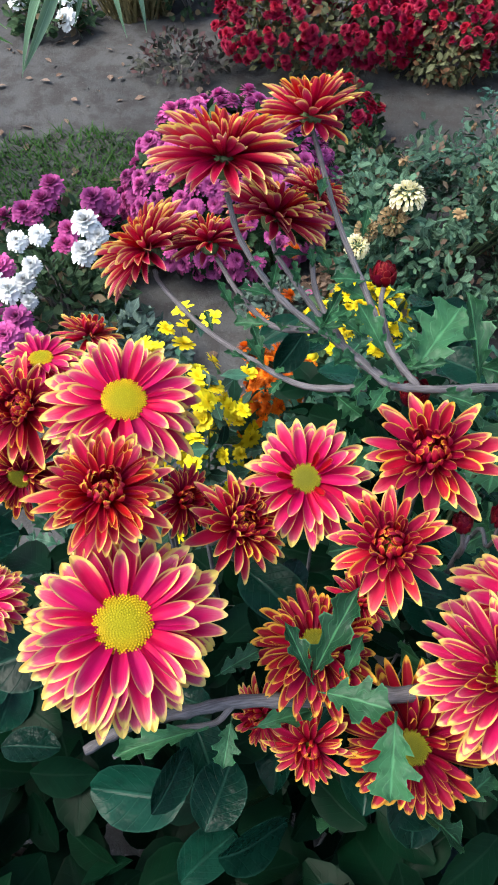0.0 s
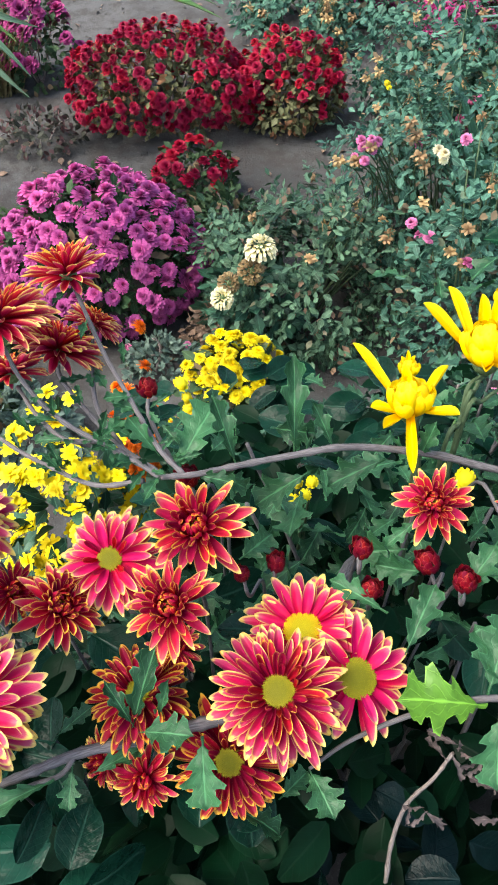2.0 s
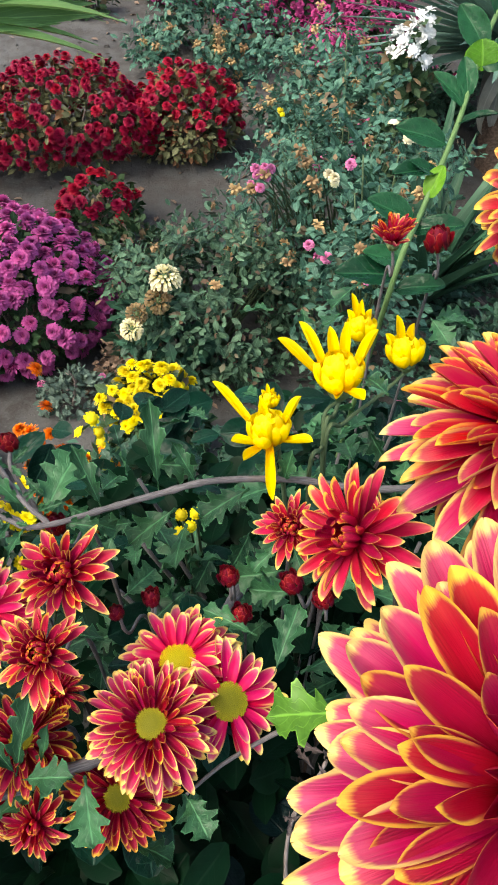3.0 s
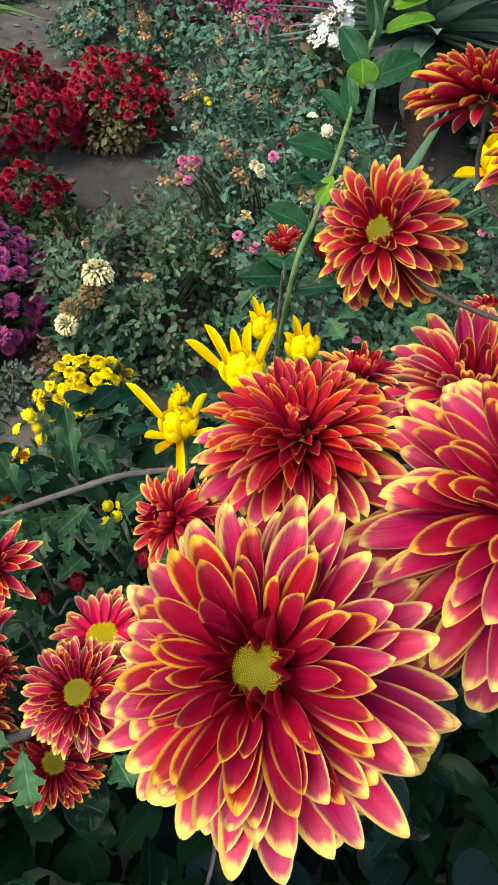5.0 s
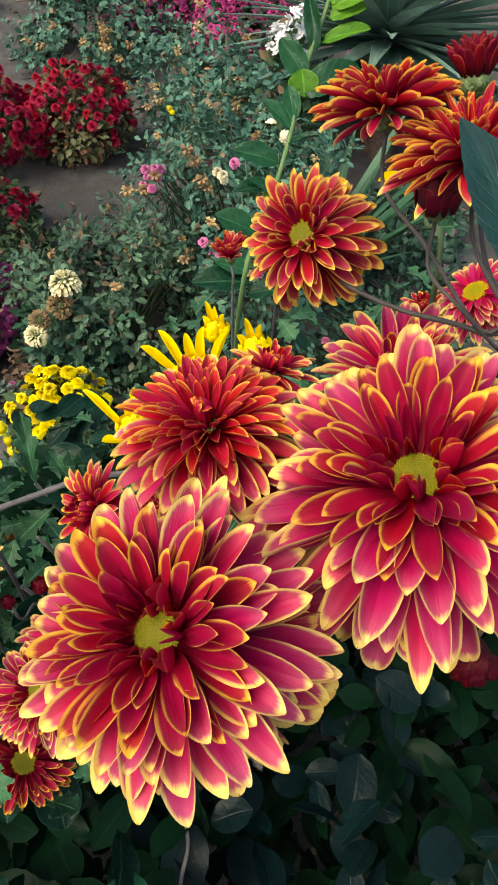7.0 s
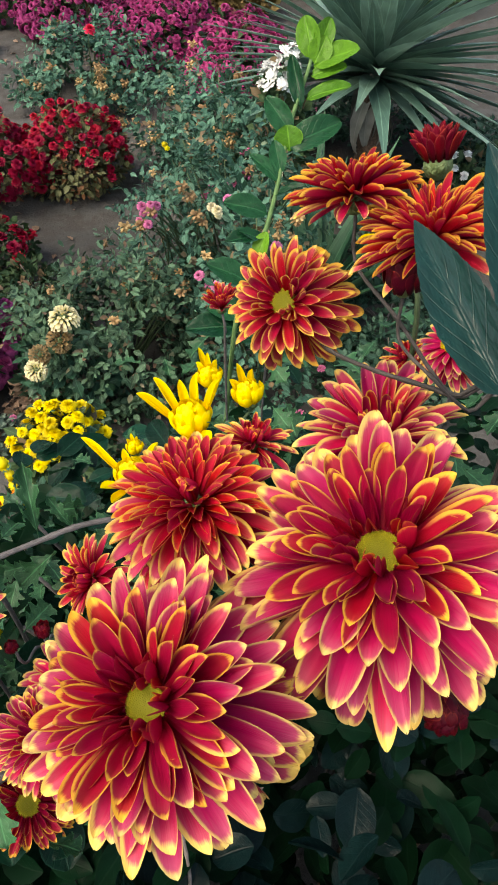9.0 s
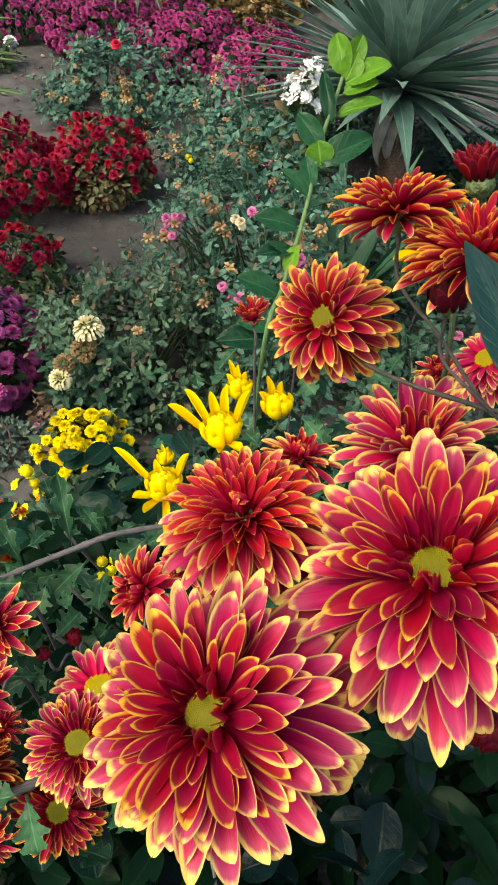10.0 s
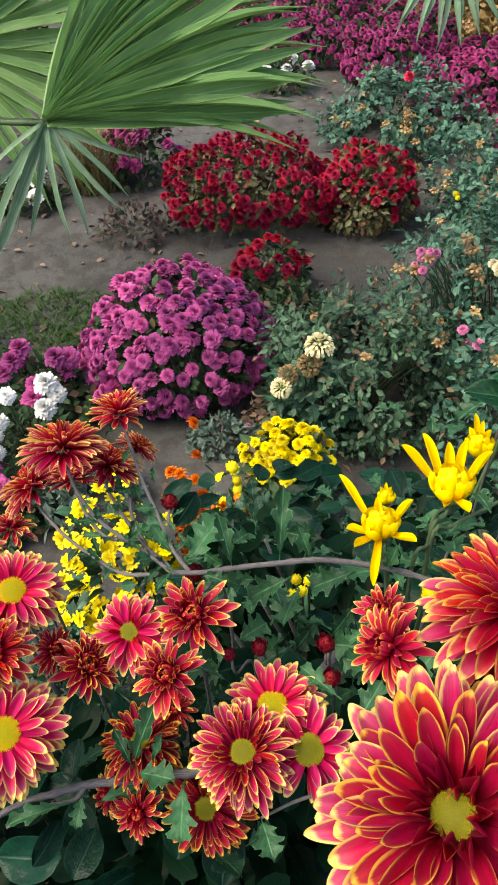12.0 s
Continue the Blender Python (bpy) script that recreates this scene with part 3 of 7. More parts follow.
# Rings of a flower head: count, length, width, base radius, base height, rise in degrees, shape, material.
STYLES = {
    "open": ([(20, 0.97, 0.195, 0.06, -0.14, -25, "strap", ROSY), (22, 0.95, 0.195, 0.08, -0.10, -17, "strap", ROSY), (22, 0.89, 0.19, 0.09, -0.07, -11, "strap", ROSY),
              (21, 0.82, 0.185, 0.10, -0.04, -5, "strap", ROSY), (19, 0.73, 0.18, 0.12, -0.01, 1, "strap", ROSY), (15, 0.62, 0.165, 0.14, 0.01, 8, "cup", ROSY)], 0.27),
    "open_few": ([(15, 0.96, 0.225, 0.08, -0.08, -13, "strap", ROSY), (16, 0.92, 0.22, 0.09, -0.05, -5, "strap", ROSY), (15, 0.82, 0.20, 0.10, -0.01, 3, "strap", ROSY),
                  (12, 0.68, 0.170, 0.12, 0.02, 12, "cup", ROSY), (6, 0.42, 0.104, 0.17, 0.03, 30, "spoon", RED)], 0.23),
    "daisy": ([(15, 0.96, 0.232, 0.08, -0.05, -10, "strap", ROSY), (14, 0.92, 0.224, 0.10, -0.02, -2, "strap", ROSY), (9, 0.68, 0.184, 0.14, 0.01, 8, "strap", ROSY)], 0.31),
    "star": ([(9, 0.98, 0.225, 0.07, -0.06, -6, "point", CORAL), (11, 0.82, 0.20, 0.08, -0.02, 4, "point", CORAL), (13, 0.66, 0.16, 0.10, 0.01, 14, "cup", GILT),
              (16, 0.53, 0.125, 0.12, 0.03, 26, "spoon", GILT), (16, 0.43, 0.10, 0.14, 0.04, 40, "quill", RED), (15, 0.34, 0.085, 0.15, 0.04, 54, "hook", RED), (12, 0.25, 0.07, 0.15, 0.03, 68, "hook", INNER)], 0.13),
    "curled": ([(10, 0.98, 0.24, 0.07, -0.08, -12, "point", CORAL), (13, 0.88, 0.215, 0.08, -0.04, -3, "point", CORAL), (17, 0.76, 0.16, 0.10, -0.01, 7, "cup", CORAL), (20, 0.66, 0.13, 0.11, 0.01, 17, "cup", EMBER),
                (20, 0.56, 0.105, 0.12, 0.03, 28, "straight", EMBER), (19, 0.46, 0.09, 0.13, 0.04, 40, "quill", EMBER), (16, 0.36, 0.08, 0.13, 0.04, 54, "quill", EMBER), (11, 0.26, 0.07, 0.12, 0.03, 70, "hook", RED)], 0.10),
    "small": ([(13, 0.95, 0.19, 0.08, -0.08, -8, "flat", CORAL), (14, 0.84, 0.17, 0.09, -0.03, 5, "cup", CORAL), (14, 0.68, 0.14, 0.10, 0.01, 19, "straight", GILT),
               (13, 0.52, 0.115, 0.12, 0.03, 35, "quill", RED), (10, 0.38, 0.10, 0.12, 0.04, 55, "hook", RED)], 0.10),
    "bowl": ([(11, 0.95, 0.23, 0.07, -0.06, 36, "cup", SCARLET), (12, 0.92, 0.21, 0.08, -0.02, 45, "cup", RED), (11, 0.82, 0.18, 0.09, 0.01, 54, "straight", RED),
              (10, 0.70, 0.15, 0.10, 0.03, 64, "straight", RED), (8, 0.56, 0.12, 0.09, 0.03, 76, "quill", RED)], 0.12),
    "chalice": ([(9, 0.72, 0.20, 0.06, -0.16, -18, "blunt", CORAL), (12, 0.95, 0.21, 0.07, -0.09, 8, "point", CORAL), (13, 0.95, 0.20, 0.08, -0.05, 20, "point", CORAL), (12, 0.88, 0.18, 0.09, -0.01, 33, "point", CORAL),
                 (11, 0.76, 0.16, 0.10, 0.02, 46, "straight", EMBER), (9, 0.62, 0.13, 0.10, 0.03, 60, "straight", EMBER), (6, 0.48, 0.10, 0.08, 0.03, 74, "quill", EMBER)], 0.12),
    "upswept": ([(14, 0.96, 0.215, 0.08, -0.08, -10, "flat", PINK), (16, 0.95, 0.21, 0.08, -0.04, 2, "flat", PINK), (16, 0.90, 0.20, 0.09, -0.01, 14, "cup", PINK), (14, 0.80, 0.185, 0.10, 0.01, 26, "cup", PINK),
                 (12, 0.66, 0.16, 0.12, 0.03, 39, "cup", CORAL), (10, 0.50, 0.13, 0.13, 0.03, 54, "spoon", GILT)], 0.15),
    "dense": ([(21, 0.95, 0.160, 0.08, -0.12, -20, "flat", PINK), (21, 0.91, 0.160, 0.09, -0.08, -10, "flat", PINK), (20, 0.82, 0.148, 0.10, -0.04, 0, "cup", PINK),
               (19, 0.70, 0.136, 0.12, -0.01, 9, "cup", PINK), (16, 0.58, 0.120, 0.14, 0.01, 18, "cup", GILT), (14, 0.46, 0.100, 0.17, 0.02, 28, "spoon", GILT),
               (8, 0.34, 0.080, 0.20, 0.02, 42, "spoon", RED)], 0.24),
    "dome": ([(17, 0.86, 0.18, 0.06, -0.30, -60, "blunt", FLAME), (19, 0.94, 0.18, 0.07, -0.23, -43, "blunt", FLAME), (20, 0.95, 0.175, 0.08, -0.17, -29, "blunt", FLAME), (19, 0.89, 0.17, 0.09, -0.11, -16, "blunt", FLAME),
              (18, 0.81, 0.165, 0.10, -0.06, -4, "strap", FLAME), (16, 0.71, 0.155, 0.11, -0.02, 8, "cup", FLAME), (14, 0.60, 0.145, 0.12, 0.01, 20, "cup", FLAME), (10, 0.47, 0.13, 0.13, 0.03, 33, "spoon", FLAME), (6, 0.36, 0.11, 0.13, 0.05, 48, "spoon", FLAME)], 0.20),
    # The dense head in darker gilt petals: shade on the low flowers put into colour.
    "rust": ([(21, 0.95, 0.160, 0.08, -0.12, -20, "flat", GILT), (21, 0.91, 0.160, 0.09, -0.08, -10, "flat", GILT), (20, 0.82, 0.148, 0.10, -0.04, 0, "cup", GILT),
              (19, 0.70, 0.136, 0.12, -0.01, 9, "cup", GILT), (16, 0.58, 0.120, 0.14, 0.01, 18, "cup", GILT), (14, 0.46, 0.100, 0.17, 0.02, 28, "spoon", GILT)], 0.23),
    "side": ([(8, 0.98, 0.17, 0.08, -0.08, -12, "flat", CORAL), (19, 0.95, 0.13, 0.08, -0.04, -2, "straight", GILT), (20, 0.91, 0.125, 0.09, -0.01, 8, "straight", EMBER), (20, 0.85, 0.115, 0.10, 0.01, 18, "straight", GILT),
              (19, 0.77, 0.105, 0.11, 0.02, 29, "straight", EMBER), (17, 0.68, 0.095, 0.11, 0.03, 41, "straight", EMBER), (14, 0.58, 0.085, 0.10, 0.03, 54, "straight", EMBER), (10, 0.48, 0.075, 0.07, 0.03, 68, "straight", RED)], 0.10),
    "spray": ([(14, 0.97, 0.165, 0.08, -0.06, -8, "strap", SCARLET), (18, 0.95, 0.15, 0.08, -0.04, 0, "strap", SCARLET), (19, 0.90, 0.135, 0.09, -0.02, 9, "straight", SCARLET), (18, 0.83, 0.125, 0.10, 0.00, 18, "straight", CORAL),
               (17, 0.75, 0.11, 0.11, 0.02, 28, "straight", CORAL), (14, 0.66, 0.10, 0.11, 0.03, 39, "straight", EMBER), (11, 0.57, 0.09, 0.11, 0.03, 51, "straight", EMBER), (8, 0.48, 0.08, 0.09, 0.03, 64, "straight", EMBER)], 0.13),
    "mid": ([(16, 0.97, 0.22, 0.07, -0.14, -26, "blunt", PINK), (19, 0.95, 0.20, 0.08, -0.09, -14, "flat", PINK), (20, 0.90, 0.185, 0.09, -0.05, -4, "straight", CORAL), (20, 0.84, 0.17, 0.10, -0.02, 5, "straight", CORAL),
             (20, 0.77, 0.155, 0.11, 0.00, 14, "straight", EMBER), (20, 0.69, 0.14, 0.11, 0.01, 23, "straight", EMBER), (18, 0.61, 0.125, 0.11, 0.02, 33, "straight", EMBER), (16, 0.52, 0.11, 0.11, 0.03, 44, "straight", EMBER),
             (12, 0.44, 0.095, 0.10, 0.03, 57, "straight", RED), (8, 0.38, 0.085, 0.06, 0.03, 74, "quill", RED)], 0.06),
    "big": ([(18, 0.97, 0.20, 0.06, -0.27, -42, "blunt", PINK), (20, 0.97, 0.20, 0.06, -0.23, -33, "blunt", PINK), (21, 0.94, 0.195, 0.07, -0.18, -24, "slack", PINK), (21, 0.89, 0.19, 0.08, -0.13, -15, "strap", PINK),
             (20, 0.83, 0.185, 0.09, -0.08, -6, "strap", PINK), (19, 0.76, 0.18, 0.09, -0.04, 2, "cup", PINK), (18, 0.68, 0.17, 0.10, -0.01, 10, "cup", PINK), (16, 0.59, 0.155, 0.11, 0.01, 19, "cup", GILT),
             (14, 0.50, 0.135, 0.13, 0.03, 29, "cup", GILT), (12, 0.40, 0.11, 0.15, 0.04, 41, "cup", GILT), (11, 0.30, 0.075, 0.15, 0.02, 54, "finger", INNER),
             (8, 0.22, 0.065, 0.15, 0.01, 76, "finger", RED)], 0.135),
    "tight": ([(16, 0.62, 0.24, 0.40, -0.25, 66, "hook", MAROON), (15, 0.56, 0.22, 0.36, -0.06, 74, "hook", MAROON), (13, 0.50, 0.20, 0.28, 0.08, 80, "hook", MAROON), (9, 0.40, 0.16, 0.16, 0.14, 86, "hook", MAROON)], 0.0),
    "cup": ([(18, 0.62, 0.20, 0.28, -0.04, 64, "straight", DARK), (16, 0.64, 0.19, 0.22, 0.0, 72, "straight", DARK),
             (13, 0.62, 0.18, 0.15, 0.05, 80, "point", DARK), (9, 0.58, 0.17, 0.06, 0.08, 87, "point", DARK)], 0.0),
    "closed": ([(13, 0.64, 0.36, 0.46, -0.22, 78, "cup", MAROON), (12, 0.60, 0.34, 0.49, 0.02, 99, "cup", MAROON), (10, 0.52, 0.30, 0.42, 0.25, 120, "cup", MAROON), (7, 0.42, 0.26, 0.26, 0.42, 140, "cup", MAROON)], 0.0),
    "bud": ([(12, 0.64, 0.36, 0.46, -0.22, 78, "cup", DARK), (11, 0.60, 0.34, 0.49, 0.02, 99, "cup", DARK), (9, 0.52, 0.30, 0.42, 0.25, 120, "cup", DARK), (6, 0.42, 0.26, 0.26, 0.42, 140, "cup", DARK)], 0.0),
}


def flower_head(parent, m, radius, style, seed=0, label="", rings=None):
    """A head of ray petals round a disc; m carries its +z to where it faces. parent stands unturned at the world's axes."""
    r = random.Random(seed * 31 + 5)
    local = Matrix.Translation(-parent.matrix_basis.translation) @ m
    rings, disc = (rings, 0.0) if rings else STYLES[style]
    wide = 1.0 if style not in ("bud", "cup", "closed") else 1.5
    head = part("flower_head", CALYX_MESH, parent, local @ Matrix.Diagonal((radius * wide, radius * wide, radius * wide, 1)), label)
    inv = Matrix.Diagonal((1 / wide, 1 / wide, 1 / wide, 1))
    for n, length, width, base, height, rise, kind, mat in rings:
        start = r.random() * 6.28
        for k in range(n):
            me = petal_mesh(kind, mat, r.randrange(3))
            a = start + 2 * math.pi * (k + r.uniform(-0.38, 0.38)) / n
            s = length * r.uniform(0.83, 1.07)
            w = width * r.uniform(0.86, 1.12)
            mm = (Matrix.Rotation(a, 4, "Z") @ Matrix.Translation((0, base, height + r.uniform(-0.015, 0.015)))
                  @ Matrix.Rotation(radians(rise + r.uniform(-11, 11)), 4, "X") @ Matrix.Rotation(radians(r.uniform(-17, 17)), 4, "Y")
                  @ Matrix.Rotation(radians(r.uniform(-4, 4)), 4, "Z") @ Matrix.Diagonal((w, s, s, 1)))
            part("petal", me, head, inv @ mm)
    if disc:
        part("disc", DISC_MESHES["open" if style == "open" else "other"], head, inv @ Matrix.Translation((0, 0, 0.02)) @ Matrix.Diagonal((disc, disc, disc * 0.8, 1)), "rounded disc of tiny florets")
    return head


def lobed_shape(u, v):
    """A chrysanthemum leaf: two pairs of forward-swept lobes and a toothed end lobe on a short stalk."""
    a = abs(v)
    if u < 0.14:
        w = 0.05
    else:
        s = (u - 0.14) / 0.86
        w = 0.24 + 0.42 * math.exp(-((s - 0.20) / 0.085) ** 2) + 0.76 * math.exp(-((s - 0.47) / 0.105) ** 2) + 0.50 * math.exp(-((s - 0.76) / 0.12) ** 2)
        w *= (1 + 0.09 * math.sin(62 * s) * a) * min(1, (1.0 - s) * 7 + 0.02)
    wave = 0.05 * math.sin(13 * u + 2.5 * v) * a
    return (0.36 * v * w, u + 0.17 * a * a * w * (1 - 0.5 * u), 0.10 * a * w - 0.14 * u * u + wave)


def oval_shape(u, v):
    w = math.sin(math.pi * (0.04 + 0.945 * u) ** 1.05) ** 0.62 if u > 0.05 else 0.10
    a = abs(v)
    saw = 1 + 0.03 * math.sin(u * 60) * (a > 0.9)
    return (0.33 * v * w * saw, u, 0.10 * a * w - 0.14 * u * u + 0.02 * math.sin(6 * u + 4 * v))


def acute_shape(u, v):
    w = math.sin(math.pi * (0.05 + 0.94 * u) ** 0.78) ** 0.95 if u > 0.04 else 0.12
    a = abs(v)
    return (0.36 * v * w * (1 + 0.025 * math.sin(u * 75) * (a > 0.9)), u, 0.08 * a * w - 0.10 * u * u)


def folded_leaf(width=0.5, droop=0.15):
    """A small leaf of six faces, folded along its middle."""
    v = [(0, 0, 0), (-0.35 * width, 0.3, 0.06), (0, 0.35, 0), (0.35 * width, 0.3, 0.06), (-0.5 * width, 0.62, 0.05 - droop * 0.4), (0, 0.65, -droop * 0.4),
         (0.5 * width, 0.62, 0.05 - droop * 0.4), (0, 1, -droop)]
    f = [(0, 2, 1), (0, 3, 2), (1, 2, 5, 4), (2, 3, 6, 5), (4, 5, 7), (5, 6, 7)]
    uv = [(0, 0.5), (0.3, 0), (0.35, 0.5), (0.3, 1), (0.62, 0), (0.65, 0.5), (0.62, 1), (1, 0.5)]
    return v, f, uv


OVAL_LIGHT_T = grid_template(6, 3, oval_shape)
LOBED_T = grid_template(40, 5, lobed_shape)
LOBED_LIGHT_T = grid_template(16, 3, lobed_shape)
OVAL_T = grid_template(9, 5, oval_shape)
SMALL_T = folded_leaf(0.55)
leaf_meshes = {}


def leaf_mesh(kind, mat):
    key = (kind, mat.name)
    if key not in leaf_meshes:
        t = {"lobed": LOBED_T, "oval": OVAL_T, "fine_oval": grid_template(26, 7, oval_shape), "acute": grid_template(40, 7, acute_shape)}[kind]
        leaf_meshes[key] = mesh_from("leaf", *t, mat)
    return leaf_meshes[key]


def leaf_between(parent, a, b, up, width, kind, mat, label=""):
    """One leaf from its base a to its tip b, its face to up; width as a share of a plain one."""
    length = (Vector(b) - Vector(a)).length
    m = Matrix.Translation(-parent.matrix_basis.translation) @ basis(a, Vector(b) - Vector(a), up) @ Matrix.Diagonal((length * width, length, length, 1))
    return part("leaf", leaf_mesh(kind, mat), parent, m, label)


# ---- ground ----
def axis_steps(lo, hi, fine, far):
    mid = list(np.arange(lo, hi + 1e-6, fine))
    out, step, x = [], fine, hi
    while x < far:
        step *= 1.5
        x += step
        out.append(x)
    low, step, x = [], fine, lo
    while x > -far:
        step *= 1.5
        x -= step
        low.append(x)
    return low[::-1] + mid + out


gx, gy = axis_steps(-1.6, 2.8, 0.035, 300), axis_steps(0.0, 4.6, 0.035, 300)
gverts = [(x, y, ground_height(x, y)) for y in gy for x in gx]
nx = len(gx)
gfaces = [(j * nx + i, j * nx + i + 1, (j + 1) * nx + i + 1, (j + 1) * nx + i) for j in range(len(gy) - 1) for i in range(nx - 1)]
ground = new("ground", mesh_from("ground", gverts, gfaces, None, SOIL))
tagged(ground, "bare grey-brown garden soil, lumpy and dry, rising to the back", "ground", kind="structure")


def on_ground(x, y):
    return Vector((x, y, ground_height(x, y)))


# ---- flowers on their own stalks ----
def chrysanthemum(name, m, radius, style, root, label, seed, group, via=(), stalk=STEM):
    """A single flower: head, stalk down to the ground at root."""
    base = on_ground(*root)
    ob = thing(name, Matrix.Translation(base), label, "flower", group)
    head = flower_head(ob, m, radius, style, seed)
    n = m.to_3x3() @ Vector((0, 0, 1))
    p = m.translation
    wide = 1.5 if style in ("bud", "cup", "closed") else 1.0
    a = p - n * radius * 0.28 * wide
    b = p - n * (radius * 0.5 * wide + 0.012) + Vector((0, 0, -0.004))
    pts = [a - base, b - base]
    if via:
        pts += [Vector(q) - base for q in via]
    else:
        c = b - n * 0.03 + Vector((0.01, 0.035, -0.03))
        pts += [c - base]
    last = pts[-1]
    pts += [Vector((last.x * 0.55, last.y * 0.55, last.z * 0.55)), Vector((0, 0, -0.02))]
    thick = (0.0009 + 0.008 * radius) * (0.75 if stalk is DARKSTEM else 1.0)
    part("stem", tube("stem", pts, thick, thick * 1.4, stalk, knots=0.25), ob)
    return ob


chrysanthemum("chrysanthemum_flower", pose(-0.0509, 0.1151, 0.8988, 14.7, 9.5, 2.5), 0.0454, "open", (-0.04, 0.18), "open magenta chrysanthemum with cream-yellow petal tips", 1, "red chrysanthemums")
chrysanthemum("chrysanthemum_flower", pose(-0.0594, 0.2169, 0.9225, 21.6, 9.5, 3.7), 0.0403, "open", (-0.05, 0.28), "open magenta chrysanthemum with cream-yellow petal tips", 2, "red chrysanthemums")
chrysanthemum("chrysanthemum_flower", pose(-0.0599, 0.1596, 0.9278, 17.6, 10.9, 3.4), 0.0312, "curled", (-0.05, 0.22), "half-open red chrysanthemum with curled inner petals", 3, "red chrysanthemums")
chrysanthemum("chrysanthemum_flower", pose(0.0276, 0.1936, 0.8918, 27.7, -7.5, -3.9), 0.0340, "open_few", (0.04, 0.25), "open magenta chrysanthemum with few petals and a green disc", 4, "red chrysanthemums")
chrysanthemum("chrysanthemum_flower", pose(0.0805, 0.1844, 0.9229, 23.2, -13.6, -5.7), 0.0329, "star", (0.09, 0.24), "crimson star-shaped chrysanthemum with pointed yellow-edged petals", 5, "red chrysanthemums")
chrysanthemum("chrysanthemum_flower", pose(0.0604, 0.1472, 0.9053, 12.9, -10.5, -2.4), 0.0294, "star", (0.07, 0.21), "crimson star-shaped chrysanthemum with pointed yellow-edged petals", 6, "red chrysanthemums")
chrysanthemum("chrysanthemum_flower", pose(-0.0044, 0.1738, 0.8811, 16.2, 33.1, 9.0), 0.0303, "star", (0.01, 0.23), "crimson star-shaped chrysanthemum with pointed yellow-edged petals", 7, "red chrysanthemums")
chrysanthemum("chrysanthemum_flower", pose(-0.0328, 0.1901, 0.8791, 28.4, 35.3, 17.3), 0.0209, "small", (-0.02, 0.25), "half-open red chrysanthemum with curled inner petals", 8, "red chrysanthemums")
chrysanthemum("chrysanthemum_flower", pose(-0.1151, 0.2277, 0.9061, 28.4, -4.3, -2.3), 0.0311, "star", (-0.11, 0.29), "crimson star-shaped chrysanthemum with pointed yellow-edged petals", 9, "red chrysanthemums")
chrysanthemum("chrysanthemum_flower", pose(-0.1390, 0.3249, 0.8490, -2.7, 0.1, -0.0), 0.0312, "open", (-0.13, 0.38), "open magenta chrysanthemum with cream-yellow petal tips", 10, "red chrysanthemums")
chrysanthemum("chrysanthemum_flower", pose(-0.1131, 0.3609, 0.8400, -23.5, 20.2, -8.6), 0.0267, "small", (-0.10, 0.42), "half-open red chrysanthemum with curled inner petals", 11, "red chrysanthemums")
chrysanthemum("chrysanthemum_flower", pose(-0.1281, 0.2219, 0.8556, 74.0, -2.1, -7.2), 0.0303, "rust", (-0.12, 0.28), "shaded rust-red chrysanthemum with orange-yellow petal rims", 12, "red chrysanthemums")
chrysanthemum("chrysanthemum_flower", pose(-0.1128, 0.1267, 0.8954, 9.8, 9.7, 1.7), 0.0206, "open", (-0.10, 0.19), "open magenta chrysanthemum with cream-yellow petal tips", 13, "red chrysanthemums")
chrysanthemum("chrysanthemum_flower", pose(0.0330, 0.1326, 0.8382, -4.4, 0.4, -0.0), 0.0357, "rust", (0.04, 0.19), "shaded rust-red chrysanthemum with orange-yellow petal rims", 14, "red chrysanthemums")
chrysanthemum("chrysanthemum_flower", pose(0.0297, 0.0939, 0.8057, 50.5, -7.8, -9.4), 0.0233, "small", (0.04, 0.15), "half-open red chrysanthemum with curled inner petals", 15, "red chrysanthemums")
chrysanthemum("chrysanthemum_flower", pose(0.0805, 0.0941, 0.8047, 38.3, -9.2, -7.2), 0.0408, "rust", (0.09, 0.15), "shaded rust-red chrysanthemum with orange-yellow petal rims", 16, "red chrysanthemums")
chrysanthemum("chrysanthemum_flower", pose(0.0060, 0.1092, 0.8029, 54.2, -27.3, -32.4), 0.0199, "small", (0.02, 0.17), "half-open red chrysanthemum with curled inner petals", 17, "red chrysanthemums")
chrysanthemum("chrysanthemum_flower", pose(0.0580, 0.1565, 0.8374, 11.3, 10.1, 2.0), 0.0193, "small", (0.07, 0.22), "half-open red chrysanthemum with curled inner petals", 18, "red chrysanthemums")
chrysanthemum("chrysanthemum_flower", pose(0.1111, 0.1020, 0.8762, 12.7, -5.9, -9.0), 0.0411, "dense", (0.12, 0.16), "double crimson chrysanthemum with orange-yellow petal edges", 19, "red chrysanthemums")
chrysanthemum("chrysanthemum_flower", pose(0.1577, 0.1061, 0.8633, 26.2, 9.8, -3.0), 0.0367, "daisy", (0.17, 0.17), "open magenta chrysanthemum with few petals and a green disc", 20, "red chrysanthemums")
chrysanthemum("chrysanthemum_flower", pose(0.1345, 0.1403, 0.8630, 2.0, -8.8, -6.0), 0.0430, "open", (0.14, 0.20), "open magenta chrysanthemum with cream-yellow petal tips", 21, "red chrysanthemums")
chrysanthemum("chrysanthemum_flower", pose(0.2221, 0.1795, 0.9149, 25.0, -7.9, -18.2), 0.0257, "star", (0.23, 0.24), "crimson star-shaped chrysanthemum with pointed yellow-edged petals", 22, "red chrysanthemums")
